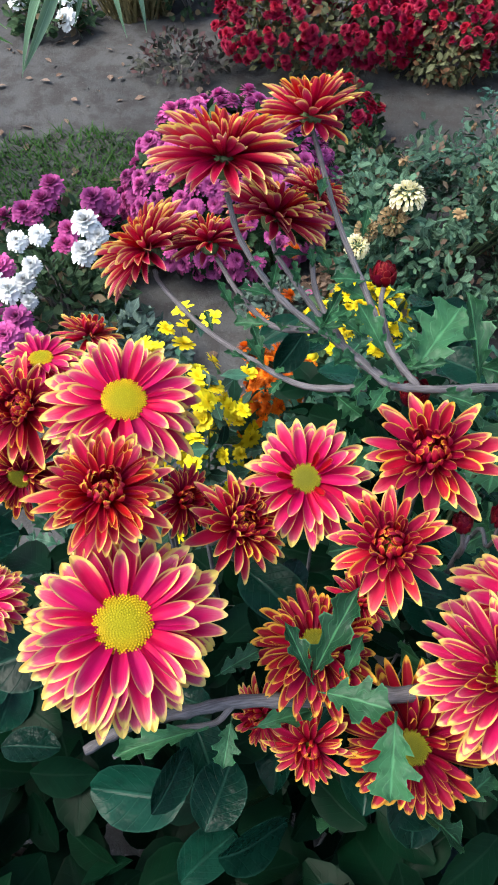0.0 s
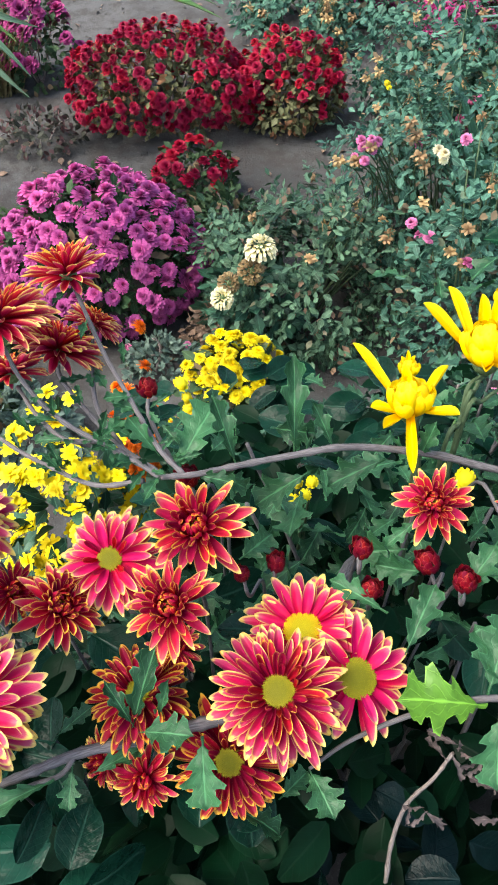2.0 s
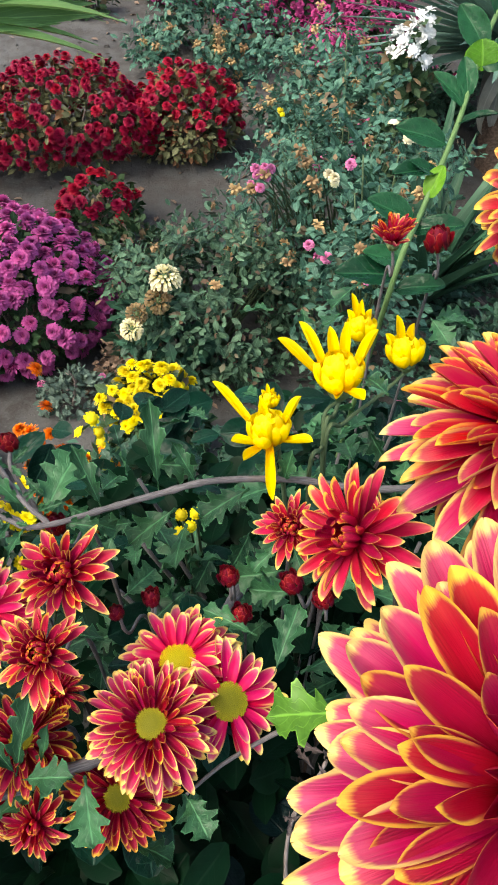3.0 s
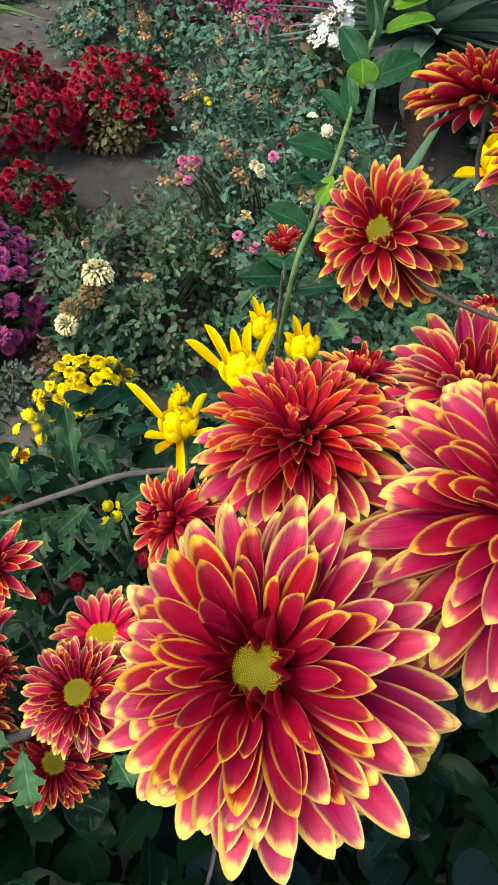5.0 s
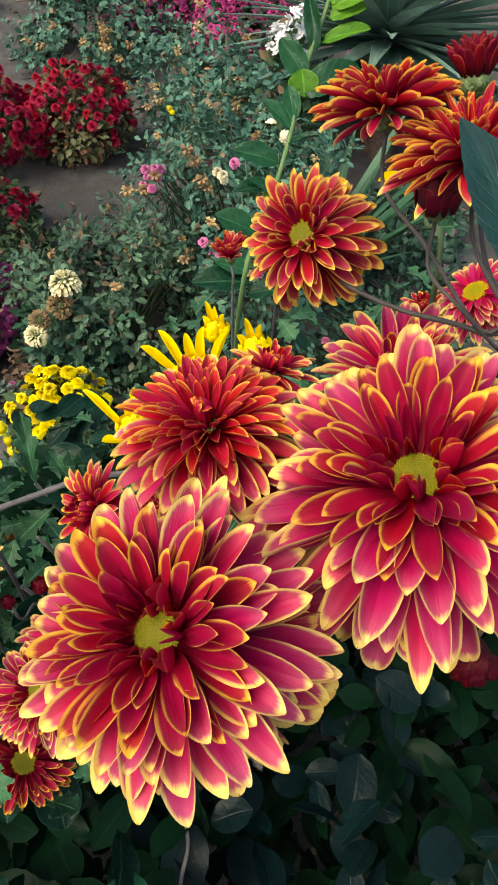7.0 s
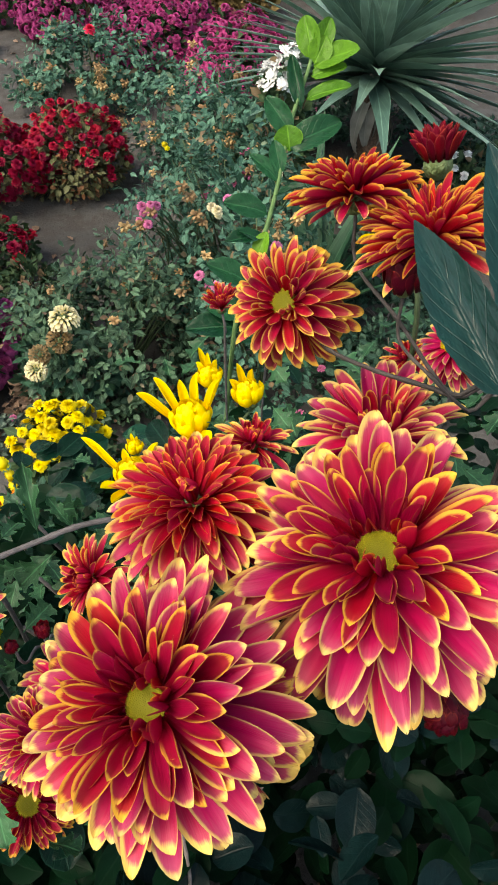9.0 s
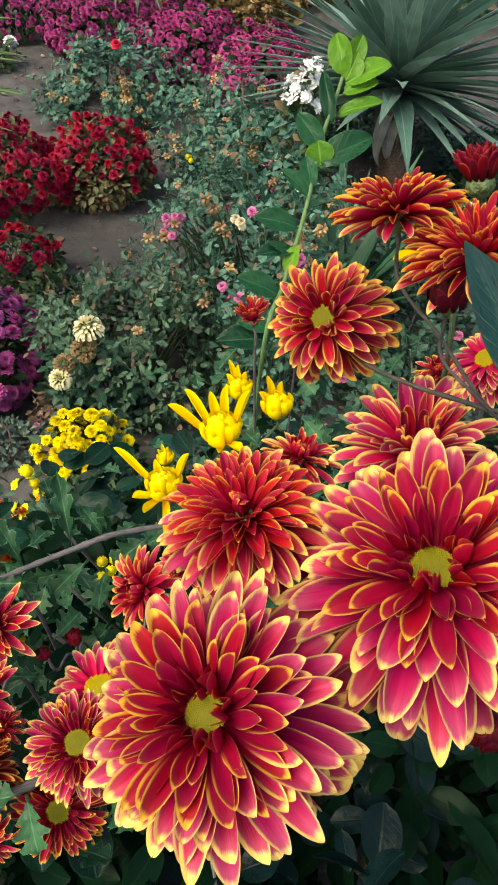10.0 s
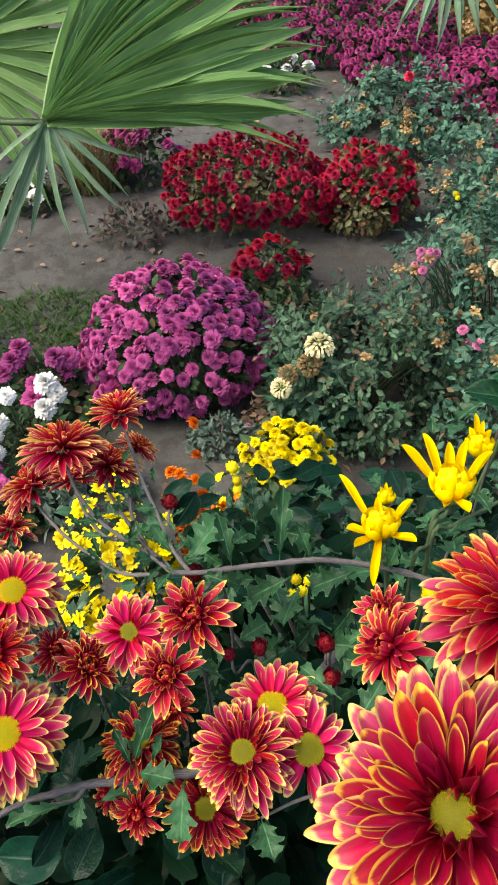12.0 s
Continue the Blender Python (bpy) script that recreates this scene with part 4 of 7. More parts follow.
chrysanthemum("chrysanthemum_flower", pose(0.2759, 0.1657, 0.9145, 31.2, 15.4, -5.5), 0.0215, "star", (0.29, 0.23), "crimson star-shaped chrysanthemum with pointed yellow-edged petals", 23, "red chrysanthemums")
chrysanthemum("chrysanthemum_flower", pose(0.1676, -0.0414, 1.1590, 22.0, -14.0, -29.3), 0.0435, "big", (0.47, 0.20), "large full magenta chrysanthemum with broad yellow petal margins", 24, "red chrysanthemums",
              ((0.190, -0.010, 1.100), (0.330, 0.045, 1.030), (0.420, 0.130, 0.890)), DARKSTEM)
chrysanthemum("chrysanthemum_flower", pose(0.2414, -0.0363, 1.1729, 12.0, -14.2, -31.2), 0.0505, "big", (0.47, 0.20), "large full magenta chrysanthemum with broad yellow petal margins", 25, "red chrysanthemums",
              ((0.282, -0.027, 1.089), (0.330, 0.045, 1.030), (0.420, 0.130, 0.890)), DARKSTEM)
chrysanthemum("chrysanthemum_flower", pose(0.2045, 0.0157, 1.1610, 4.0, -6.0, -25.3), 0.0310, "mid", (0.47, 0.20), "full red chrysanthemum with broad upswept petals", 26, "red chrysanthemums",
              ((0.232, 0.020, 1.086), (0.330, 0.045, 1.030), (0.420, 0.130, 0.890)), DARKSTEM)
chrysanthemum("chrysanthemum_flower", pose(0.1656, 0.0156, 1.1418, 38.3, -30.4, -47.1), 0.0160, "small", (0.47, 0.20), "half-open red chrysanthemum with curled inner petals", 27, "red chrysanthemums",
              ((0.201, 0.021, 1.076), (0.330, 0.045, 1.030), (0.420, 0.130, 0.890)), DARKSTEM)
chrysanthemum("chrysanthemum_flower", pose(0.2390, 0.0395, 1.1525, -11.3, 9.0, -26.6), 0.0170, "small", (0.47, 0.20), "half-open red chrysanthemum with curled inner petals", 28, "red chrysanthemums",
              ((0.268, 0.042, 1.090), (0.330, 0.045, 1.030), (0.420, 0.130, 0.890)), DARKSTEM)
chrysanthemum("chrysanthemum_flower", pose(0.3350, 0.0800, 1.0805, 0.0, -9.2, -25.7), 0.0455, "upswept", (0.47, 0.20), "double crimson chrysanthemum with orange-yellow petal edges", 29, "red chrysanthemums",
              ((0.369, 0.102, 1.000), (0.425, 0.130, 0.890)), DARKSTEM)
chrysanthemum("chrysanthemum_flower", pose(0.3043, 0.1353, 1.1402, 47.6, -18.6, -45.0), 0.0388, "dome", (0.55, 0.15), "double crimson chrysanthemum with orange-yellow petal edges", 30, "red chrysanthemums",
              ((0.317, 0.111, 1.123), (0.332, 0.086, 1.120), (0.344, 0.045, 1.130), (0.382, 0.038, 1.096)), DARKSTEM)
chrysanthemum("chrysanthemum_flower", pose(0.3241, 0.1110, 1.2037, -24.0, -5.3, -24.0), 0.0300, "side", (0.55, 0.15), "double crimson chrysanthemum with upright orange-edged petals", 31, "red chrysanthemums",
              ((0.329, 0.075, 1.159), (0.342, 0.046, 1.132), (0.379, 0.036, 1.100)), DARKSTEM)
chrysanthemum("chrysanthemum_flower", pose(0.3395, 0.0735, 1.1970, -10.0, -14.0, -24.5), 0.0345, "side", (0.55, 0.15), "double crimson chrysanthemum with upright orange-edged petals", 32, "red chrysanthemums",
              ((0.3415, 0.0500, 1.1560), (0.3480, 0.0380, 1.1430), (0.379, 0.036, 1.110)), DARKSTEM)
chrysanthemum("chrysanthemum_flower", pose(0.3710, 0.1152, 1.2090, -13.2, -8.1, -22.9), 0.0215, "cup", (0.55, 0.15), "half-open red chrysanthemum with upright petals on a thin stalk", 33, "red chrysanthemums",
              ((0.367, 0.101, 1.186), (0.357, 0.069, 1.151), (0.362, 0.047, 1.132), (0.382, 0.035, 1.100)), DARKSTEM)
chrysanthemum("chrysanthemum_flower", pose(0.3490, 0.3232, 1.0165, 4.0, -6.5, -26.7), 0.0225, "bowl", (0.36, 0.38), "small half-open red chrysanthemum with yellow petal tips", 34, "red chrysanthemums")
chrysanthemum("chrysanthemum_flower", pose(0.4270, 0.1700, 1.0390, 0.1, -18.2, -25.0), 0.0208, "small", (0.45, 0.25), "half-open red chrysanthemum with curled inner petals", 35, "red chrysanthemums")
chrysanthemum("chrysanthemum_flower", pose(0.4360, 0.1400, 1.0680, 5.6, -31.5, -28.0), 0.0309, "open", (0.46, 0.21), "open magenta chrysanthemum with cream-yellow petal tips", 36, "red chrysanthemums")
chrysanthemum("chrysanthemum_bud", pose(0.2658, -0.0596, 1.0900, 22.0, -8.2, -23.0), 0.0200, "tight", (0.47, 0.20), "dark maroon chrysanthemum bud opening below the large flowers", 37, "chrysanthemum buds",
              ((0.300, -0.020, 1.045), (0.360, 0.050, 0.990), (0.420, 0.130, 0.890)), DARKSTEM)
chrysanthemum("chrysanthemum_bud", pose(0.1789, 0.1739, 0.8868, -2.2, -2.3, -14.3), 0.0131, "bud", (0.20, 0.27), "tight dark red chrysanthemum bud on a thin stalk", 38, "chrysanthemum buds")
chrysanthemum("chrysanthemum_bud", pose(0.2184, 0.1612, 0.8788, -7.9, -22.6, -11.3), 0.0151, "bud", (0.24, 0.26), "tight dark red chrysanthemum bud on a thin stalk", 39, "chrysanthemum buds")
chrysanthemum("chrysanthemum_bud", pose(0.2298, 0.1383, 0.8907, 0.2, -8.6, -14.4), 0.0140, "bud", (0.25, 0.24), "tight dark red chrysanthemum bud on a thin stalk", 40, "chrysanthemum buds")
chrysanthemum("chrysanthemum_bud", pose(0.1280, 0.1840, 0.8705, -3.7, 2.5, -14.5), 0.0117, "bud", (0.16, 0.28), "tight dark red chrysanthemum bud on a thin stalk", 41, "chrysanthemum buds")
chrysanthemum("chrysanthemum_bud", pose(0.1808, 0.1549, 0.8695, 4.5, -3.4, -14.7), 0.0133, "bud", (0.20, 0.25), "tight dark red chrysanthemum bud on a thin stalk", 42, "chrysanthemum buds")
chrysanthemum("chrysanthemum_bud", pose(0.0812, 0.2251, 0.9179, 3.2, -11.4, -0.6), 0.0139, "bud", (0.11, 0.33), "tight dark red chrysanthemum bud on a thin stalk", 43, "chrysanthemum buds")
chrysanthemum("chrysanthemum_bud", pose(0.1047, 0.1764, 0.8770, -8.4, -12.1, 1.8), 0.0096, "bud", (0.13, 0.28), "tight dark red chrysanthemum bud on a thin stalk", 44, "chrysanthemum buds")
chrysanthemum("chrysanthemum_bud", pose(0.3984, 0.3408, 0.9983, -0.5, -11.1, -17.8), 0.0191, "bud", (0.40, 0.44), "tight dark red chrysanthemum bud on a thin stalk", 45, "chrysanthemum buds")

chrysanthemum("chrysanthemum_bud", pose(0.3250, 0.0705, 1.1820, -8.0, -4.0, -24.0), 0.0165, "closed", (0.55, 0.15), "closed dark red bud tucked beneath an open flower", 46, "chrysanthemum buds",
              ((0.3300, 0.0480, 1.1450), (0.348, 0.038, 1.125), (0.379, 0.036, 1.100)), DARKSTEM)

# ---- the branching spray that arches in from the side ----
spray = thing("chrysanthemum_spray", Matrix.Translation(on_ground(0.62, 0.34)), "arching grey stem carrying six crimson chrysanthemums and a bud", "flower spray")
spray_at = spray.matrix_basis.translation
def spray_stem(points, r0, r1):
    return part("stem", tube("stem", [Vector(q) - spray_at for q in points], r0, r1, STEM, knots=0.3), spray)

spray_stem([on_ground(0.62, 0.34), (0.59, 0.32, 0.50), (0.52, 0.27, 0.72), (0.40, 0.232, 0.832), (0.306, 0.224, 0.872), (0.245, 0.232, 0.896), (0.186, 0.230, 0.918), (0.148, 0.227, 0.922), (0.111, 0.221, 0.927), (0.085, 0.215, 0.932), (0.065, 0.216, 0.933)], 0.0034, 0.0018)
spray_stem([(0.065, 0.216, 0.933), (0.042, 0.231, 0.945), (0.015, 0.244, 0.961), (-0.003, 0.260, 0.980), (-0.010, 0.272, 0.998)], 0.0017, 0.0012)
spray_stem([(0.078, 0.216, 0.933), (0.066, 0.231, 0.942), (0.053, 0.258, 0.961), (0.042, 0.280, 0.979), (0.032, 0.307, 1.002), (0.029, 0.312, 1.009)], 0.0017, 0.0012)
spray_stem([(0.055, 0.217, 0.931), (0.027, 0.224, 0.925), (0.003, 0.241, 0.925), (-0.024, 0.263, 0.929), (-0.046, 0.286, 0.938), (-0.050, 0.295, 0.941)], 0.0017, 0.0012)
spray_stem([(0.063, 0.221, 0.933), (0.045, 0.237, 0.940), (0.030, 0.257, 0.948), (0.014, 0.282, 0.959), (0.012, 0.292, 0.964)], 0.0017, 0.0012)
spray_stem([(0.031, 0.237, 0.949), (0.011, 0.251, 0.940), (-0.005, 0.272, 0.943), (-0.017, 0.297, 0.947)], 0.0017, 0.0012)
spray_stem([(0.045, 0.238, 0.939), (0.033, 0.263, 0.950), (0.032, 0.289, 0.958), (0.034, 0.314, 0.965)], 0.0017, 0.0012)
spray_stem([(0.074, 0.224, 0.932), (0.068, 0.239, 0.938), (0.063, 0.251, 0.951), (0.064, 0.258, 0.957)], 0.0017, 0.0012)
leaf_between(spray, (0.034, 0.235, 0.950), (0.042, 0.229, 0.948), (0, -0.4, 0.9), 0.54, "lobed", LOBED)
leaf_between(spray, (0.001, 0.257, 0.976), (0.008, 0.247, 0.983), (0, -0.4, 0.9), 0.41, "lobed", LOBED)
leaf_between(spray, (0.059, 0.220, 0.936), (0.067, 0.211, 0.942), (0, -0.4, 0.9), 0.45, "lobed", LOBED)
leaf_between(spray, (0.033, 0.235, 0.950), (0.040, 0.236, 0.972), (0, -0.4, 0.9), 0.38, "lobed", LOBED)
leaf_between(spray, (0.003, 0.255, 0.974), (0.003, 0.245, 0.979), (0, -0.4, 0.9), 0.68, "lobed", LOBED)
leaf_between(spray, (0.015, 0.245, 0.961), (-0.004, 0.244, 0.969), (0, -0.4, 0.9), 0.42, "lobed", LOBED)
leaf_between(spray, (0.036, 0.296, 0.993), (0.032, 0.275, 0.997), (0, -0.4, 0.9), 0.37, "lobed", LOBED)
leaf_between(spray, (0.072, 0.223, 0.937), (0.089, 0.218, 0.947), (0, -0.4, 0.9), 0.40, "lobed", LOBED)
leaf_between(spray, (0.065, 0.233, 0.943), (0.076, 0.231, 0.948), (0, -0.4, 0.9), 0.50, "lobed", LOBED)
leaf_between(spray, (0.031, 0.308, 1.004), (0.035, 0.318, 1.001), (0, -0.4, 0.9), 0.43, "lobed", LOBED)
leaf_between(spray, (0.030, 0.310, 1.006), (0.018, 0.298, 1.006), (0, -0.4, 0.9), 0.36, "lobed", LOBED)
leaf_between(spray, (0.067, 0.229, 0.941), (0.074, 0.229, 0.949), (0, -0.4, 0.9), 0.45, "lobed", LOBED)
leaf_between(spray, (0.008, 0.238, 0.925), (0.002, 0.248, 0.943), (0, -0.4, 0.9), 0.45, "lobed", LOBED)
leaf_between(spray, (0.005, 0.240, 0.925), (-0.000, 0.231, 0.932), (0, -0.4, 0.9), 0.55, "lobed", LOBED)
leaf_between(spray, (0.001, 0.242, 0.925), (-0.012, 0.244, 0.930), (0, -0.4, 0.9), 0.38, "lobed", LOBED)
leaf_between(spray, (0.017, 0.231, 0.925), (0.010, 0.221, 0.924), (0, -0.4, 0.9), 0.59, "lobed", LOBED)
leaf_between(spray, (0.012, 0.235, 0.925), (0.016, 0.228, 0.932), (0, -0.4, 0.9), 0.64, "lobed", LOBED)
leaf_between(spray, (-0.018, 0.258, 0.928), (-0.022, 0.267, 0.937), (0, -0.4, 0.9), 0.49, "lobed", LOBED)
leaf_between(spray, (0.059, 0.225, 0.934), (0.055, 0.221, 0.946), (0, -0.4, 0.9), 0.42, "lobed", LOBED)
leaf_between(spray, (0.059, 0.225, 0.935), (0.046, 0.207, 0.937), (0, -0.4, 0.9), 0.40, "lobed", LOBED)
leaf_between(spray, (0.047, 0.235, 0.939), (0.039, 0.216, 0.950), (0, -0.4, 0.9), 0.58, "lobed", LOBED)
leaf_between(spray, (0.054, 0.229, 0.936), (0.041, 0.217, 0.950), (0, -0.4, 0.9), 0.67, "lobed", LOBED)
leaf_between(spray, (0.025, 0.264, 0.951), (0.022, 0.277, 0.960), (0, -0.4, 0.9), 0.43, "lobed", LOBED)
leaf_between(spray, (0.024, 0.265, 0.952), (0.021, 0.261, 0.965), (0, -0.4, 0.9), 0.57, "lobed", LOBED)
leaf_between(spray, (0.030, 0.238, 0.949), (0.041, 0.227, 0.961), (0, -0.4, 0.9), 0.37, "lobed", LOBED)
leaf_between(spray, (0.017, 0.247, 0.943), (0.015, 0.235, 0.953), (0, -0.4, 0.9), 0.63, "lobed", LOBED)
leaf_between(spray, (0.012, 0.250, 0.941), (-0.008, 0.255, 0.940), (0, -0.4, 0.9), 0.62, "lobed", LOBED)
leaf_between(spray, (0.020, 0.245, 0.944), (0.029, 0.236, 0.952), (0, -0.4, 0.9), 0.66, "lobed", LOBED)
leaf_between(spray, (-0.003, 0.270, 0.943), (-0.005, 0.261, 0.950), (0, -0.4, 0.9), 0.55, "lobed", LOBED)
leaf_between(spray, (0.001, 0.264, 0.942), (-0.010, 0.256, 0.953), (0, -0.4, 0.9), 0.35, "lobed", LOBED)
leaf_between(spray, (0.032, 0.285, 0.957), (0.013, 0.279, 0.963), (0, -0.4, 0.9), 0.46, "lobed", LOBED)
leaf_between(spray, (0.036, 0.257, 0.948), (0.055, 0.245, 0.945), (0, -0.4, 0.9), 0.63, "lobed", LOBED)
leaf_between(spray, (0.032, 0.276, 0.954), (0.030, 0.279, 0.965), (0, -0.4, 0.9), 0.66, "lobed", LOBED)
leaf_between(spray, (0.037, 0.254, 0.946), (0.054, 0.247, 0.945), (0, -0.4, 0.9), 0.48, "lobed", LOBED)
leaf_between(spray, (0.043, 0.242, 0.941), (0.028, 0.235, 0.946), (0, -0.4, 0.9), 0.67, "lobed", LOBED)
leaf_between(spray, (0.032, 0.293, 0.959), (0.039, 0.274, 0.958), (0, -0.4, 0.9), 0.56, "lobed", LOBED)
leaf_between(spray, (0.063, 0.252, 0.951), (0.045, 0.258, 0.959), (0, -0.4, 0.9), 0.70, "lobed", LOBED)
leaf_between(spray, (0.063, 0.251, 0.951), (0.043, 0.257, 0.961), (0, -0.4, 0.9), 0.62, "lobed", LOBED)
leaf_between(spray, (0.063, 0.253, 0.953), (0.076, 0.255, 0.962), (0, -0.4, 0.9), 0.40, "lobed", LOBED)
leaf_between(spray, (0.063, 0.253, 0.953), (0.068, 0.242, 0.952), (0, -0.4, 0.9), 0.63, "lobed", LOBED)
leaf_between(spray, (0.072, 0.228, 0.934), (0.085, 0.218, 0.945), (0, -0.4, 0.9), 0.66, "lobed", LOBED)
leaf_between(spray, (0.072, 0.230, 0.935), (0.081, 0.222, 0.941), (0, -0.4, 0.9), 0.46, "lobed", LOBED)
flower_head(spray, pose(-0.0105, 0.2776, 1.0122, -21.0, 1.4, -0.2), 0.0340, "spray", 46)
flower_head(spray, pose(0.0285, 0.3135, 1.0150, -17.0, -3.8, 0.3), 0.0258, "chalice", 47)
flower_head(spray, pose(-0.0553, 0.3065, 0.9466, -12.0, -40.0, -6.0), 0.0320, "spray", 48)
flower_head(spray, pose(-0.0215, 0.3093, 0.9489, -42.0, -14.0, -1.5), 0.0240, "spray", 49)
flower_head(spray, pose(0.0133, 0.3002, 0.9703, -28.0, 24.0, -4.0), 0.0300, "spray", 50)
flower_head(spray, pose(0.0358, 0.3225, 0.9694, -20.0, 39.9, 7.7), 0.0190, "spray", 51)
flower_head(spray, pose(0.0649, 0.2648, 0.9586, -1.7, -8.7, 0.3), 0.0121, "bud", 77, "dark red bud")
leaf_between(spray, (0.075, 0.221, 0.933), (0.103, 0.256, 0.952), (-0.221, -0.390, 0.859), 0.95, "lobed", LOBED)
leaf_between(spray, (0.058, 0.258, 0.961), (0.039, 0.255, 0.966), (-0.169, -0.483, 0.767), 0.66, "lobed", LOBED)
leaf_between(spray, (0.053, 0.272, 0.973), (0.054, 0.274, 0.989), (-0.151, -0.515, 0.727), 0.47, "lobed", LOBED)
leaf_between(spray, (0.031, 0.235, 0.949), (0.048, 0.249, 0.953), (-0.094, -0.448, 0.828), 0.57, "lobed", LOBED)
leaf_between(spray, (0.066, 0.229, 0.937), (0.051, 0.241, 0.961), (-0.195, -0.411, 0.846), 0.57, "lobed", LOBED)
leaf_between(spray, (0.010, 0.246, 0.963), (0.012, 0.245, 0.979), (-0.031, -0.486, 0.788), 0.57, "lobed", LOBED)
leaf_between(spray, (0.042, 0.230, 0.943), (0.031, 0.237, 0.957), (-0.126, -0.430, 0.843), 0.57, "lobed", LOBED)
leaf_between(spray, (0.084, 0.217, 0.930), (0.108, 0.205, 0.931), (-0.247, -0.375, 0.865), 0.66, "lobed", LOBED)
leaf_between(spray, (0.065, 0.217, 0.934), (0.054, 0.198, 0.939), (-0.195, -0.389, 0.869), 0.57, "lobed", LOBED)
leaf_between(spray, (0.069, 0.245, 0.950), (0.078, 0.229, 0.944), (-0.200, -0.450, 0.799), 0.57, "lobed", LOBED)
leaf_between(spray, (-0.006, 0.254, 0.943), (-0.014, 0.258, 0.961), (0.017, -0.467, 0.813), 0.38, "lobed", LOBED)
leaf_between(spray, (0.056, 0.237, 0.943), (0.042, 0.241, 0.954), (-0.164, -0.436, 0.827), 0.47, "lobed", LOBED)
leaf_between(spray, (0.095, 0.217, 0.930), (0.118, 0.215, 0.910), (-0.276, -0.369, 0.859), 0.76, "lobed", LOBED)
leaf_between(spray, (0.008, 0.235, 0.927), (-0.000, 0.237, 0.943), (-0.023, -0.420, 0.866), 0.47, "lobed", LOBED)
leaf_between(spray, (0.148, 0.228, 0.922), (0.154, 0.259, 0.975), (-0.052, -0.362, 0.950), 0.40, "lobed", LOBED)
leaf_between(spray, (0.111, 0.223, 0.924), (0.103, 0.244, 0.964), (0.031, -0.361, 0.959), 0.47, "lobed", LOBED)
leaf_between(spray, (0.174, 0.228, 0.920), (0.164, 0.244, 0.948), (-0.108, -0.354, 0.945), 0.47, "lobed", LOBED)
leaf_between(spray, (0.157, 0.221, 0.911), (0.119, 0.221, 0.887), (-0.070, -0.338, 0.966), 0.85, "lobed", LOBED)
leaf_between(spray, (0.211, 0.230, 0.901), (0.172, 0.233, 0.880), (-0.175, -0.327, 0.948), 0.85, "lobed", LOBED)
leaf_between(spray, (0.236, 0.231, 0.893), (0.241, 0.232, 0.925), (-0.220, -0.312, 0.944), 0.66, "lobed", LOBED)

# ---- the low woody branch ----
branch = thing("chrysanthemum_branch", Matrix.Translation(on_ground(0.60, 0.35)), "woody grey-purple chrysanthemum branch with lobed green leaves", "plant branch")
branch_at = branch.matrix_basis.translation
part("stem", tube("stem", [Vector(q) - branch_at for q in ((-0.075, 0.085, 0.830), (-0.054, 0.098, 0.826), (-0.030, 0.104, 0.825), (-0.003, 0.109, 0.825), (0.033, 0.110, 0.825), (0.060, 0.112, 0.824), (0.086, 0.115, 0.823), (0.120, 0.132, 0.820), (0.165, 0.185, 0.795), (0.25, 0.28, 0.70), (0.45, 0.35, 0.40), on_ground(0.60, 0.35))], 0.0019, 0.0052, STEM, 12, knots=0.3), branch)
part("stem", tube("stem", [Vector(q) - branch_at for q in ((0.121, 0.068, 0.851), (0.150, 0.080, 0.846), (0.192, 0.085, 0.853), (0.227, 0.083, 0.858), (0.277, 0.078, 0.850), (0.36, 0.12, 0.80), (0.50, 0.28, 0.50), on_ground(0.60, 0.35))], 0.0009, 0.0034, STEM), branch)
part("stem", tube("stem", [Vector(q) - branch_at for q in ((-0.008, 0.107, 0.825), (-0.017, 0.100, 0.821), (-0.038, 0.097, 0.820), (-0.064, 0.086, 0.817))], 0.0018, 0.0012, STEM), branch)
leaf_between(branch, (0.028, 0.112, 0.838), (0.046, 0.136, 0.885), (-0.078, -0.054, 1.101), 0.47, "lobed", LOBED)
leaf_between(branch, (0.030, 0.110, 0.844), (0.018, 0.129, 0.867), (-0.086, -0.054, 1.101), 0.47, "lobed", LOBED)
leaf_between(branch, (0.032, 0.108, 0.842), (0.060, 0.095, 0.861), (-0.093, -0.047, 1.102), 0.90, "lobed", LOBED)
leaf_between(branch, (0.042, 0.110, 0.836), (0.051, 0.125, 0.863), (-0.119, -0.046, 1.100), 0.38, "lobed", LOBED)
leaf_between(branch, (0.067, 0.099, 0.842), (0.062, 0.064, 0.824), (-0.189, -0.020, 1.096), 0.95, "lobed", LOBED)
leaf_between(branch, (-0.008, 0.101, 0.829), (-0.012, 0.079, 0.825), (0.023, -0.019, 1.116), 0.85, "lobed", LOBED)
leaf_between(branch, (-0.000, 0.098, 0.819), (0.033, 0.108, 0.821), (0.001, -0.006, 1.121), 0.57, "lobed", LOBED)
leaf_between(branch, (-0.019, 0.097, 0.825), (-0.062, 0.085, 0.830), (0.052, -0.005, 1.119), 0.47, "lobed", LOBED)
leaf_between(branch, (-0.017, 0.119, 0.830), (0.005, 0.130, 0.839), (0.046, -0.065, 1.100), 0.66, "lobed", LOBED)
leaf_between(branch, (0.121, 0.068, 0.851), (0.127, 0.042, 0.858), (0.006, -0.013, 1.140), 1.14, "lobed", LOBED)
leaf_between(branch, (0.227, 0.084, 0.860), (0.252, 0.118, 0.882), (-0.227, -0.041, 1.086), 0.95, "lobed", LOBED)
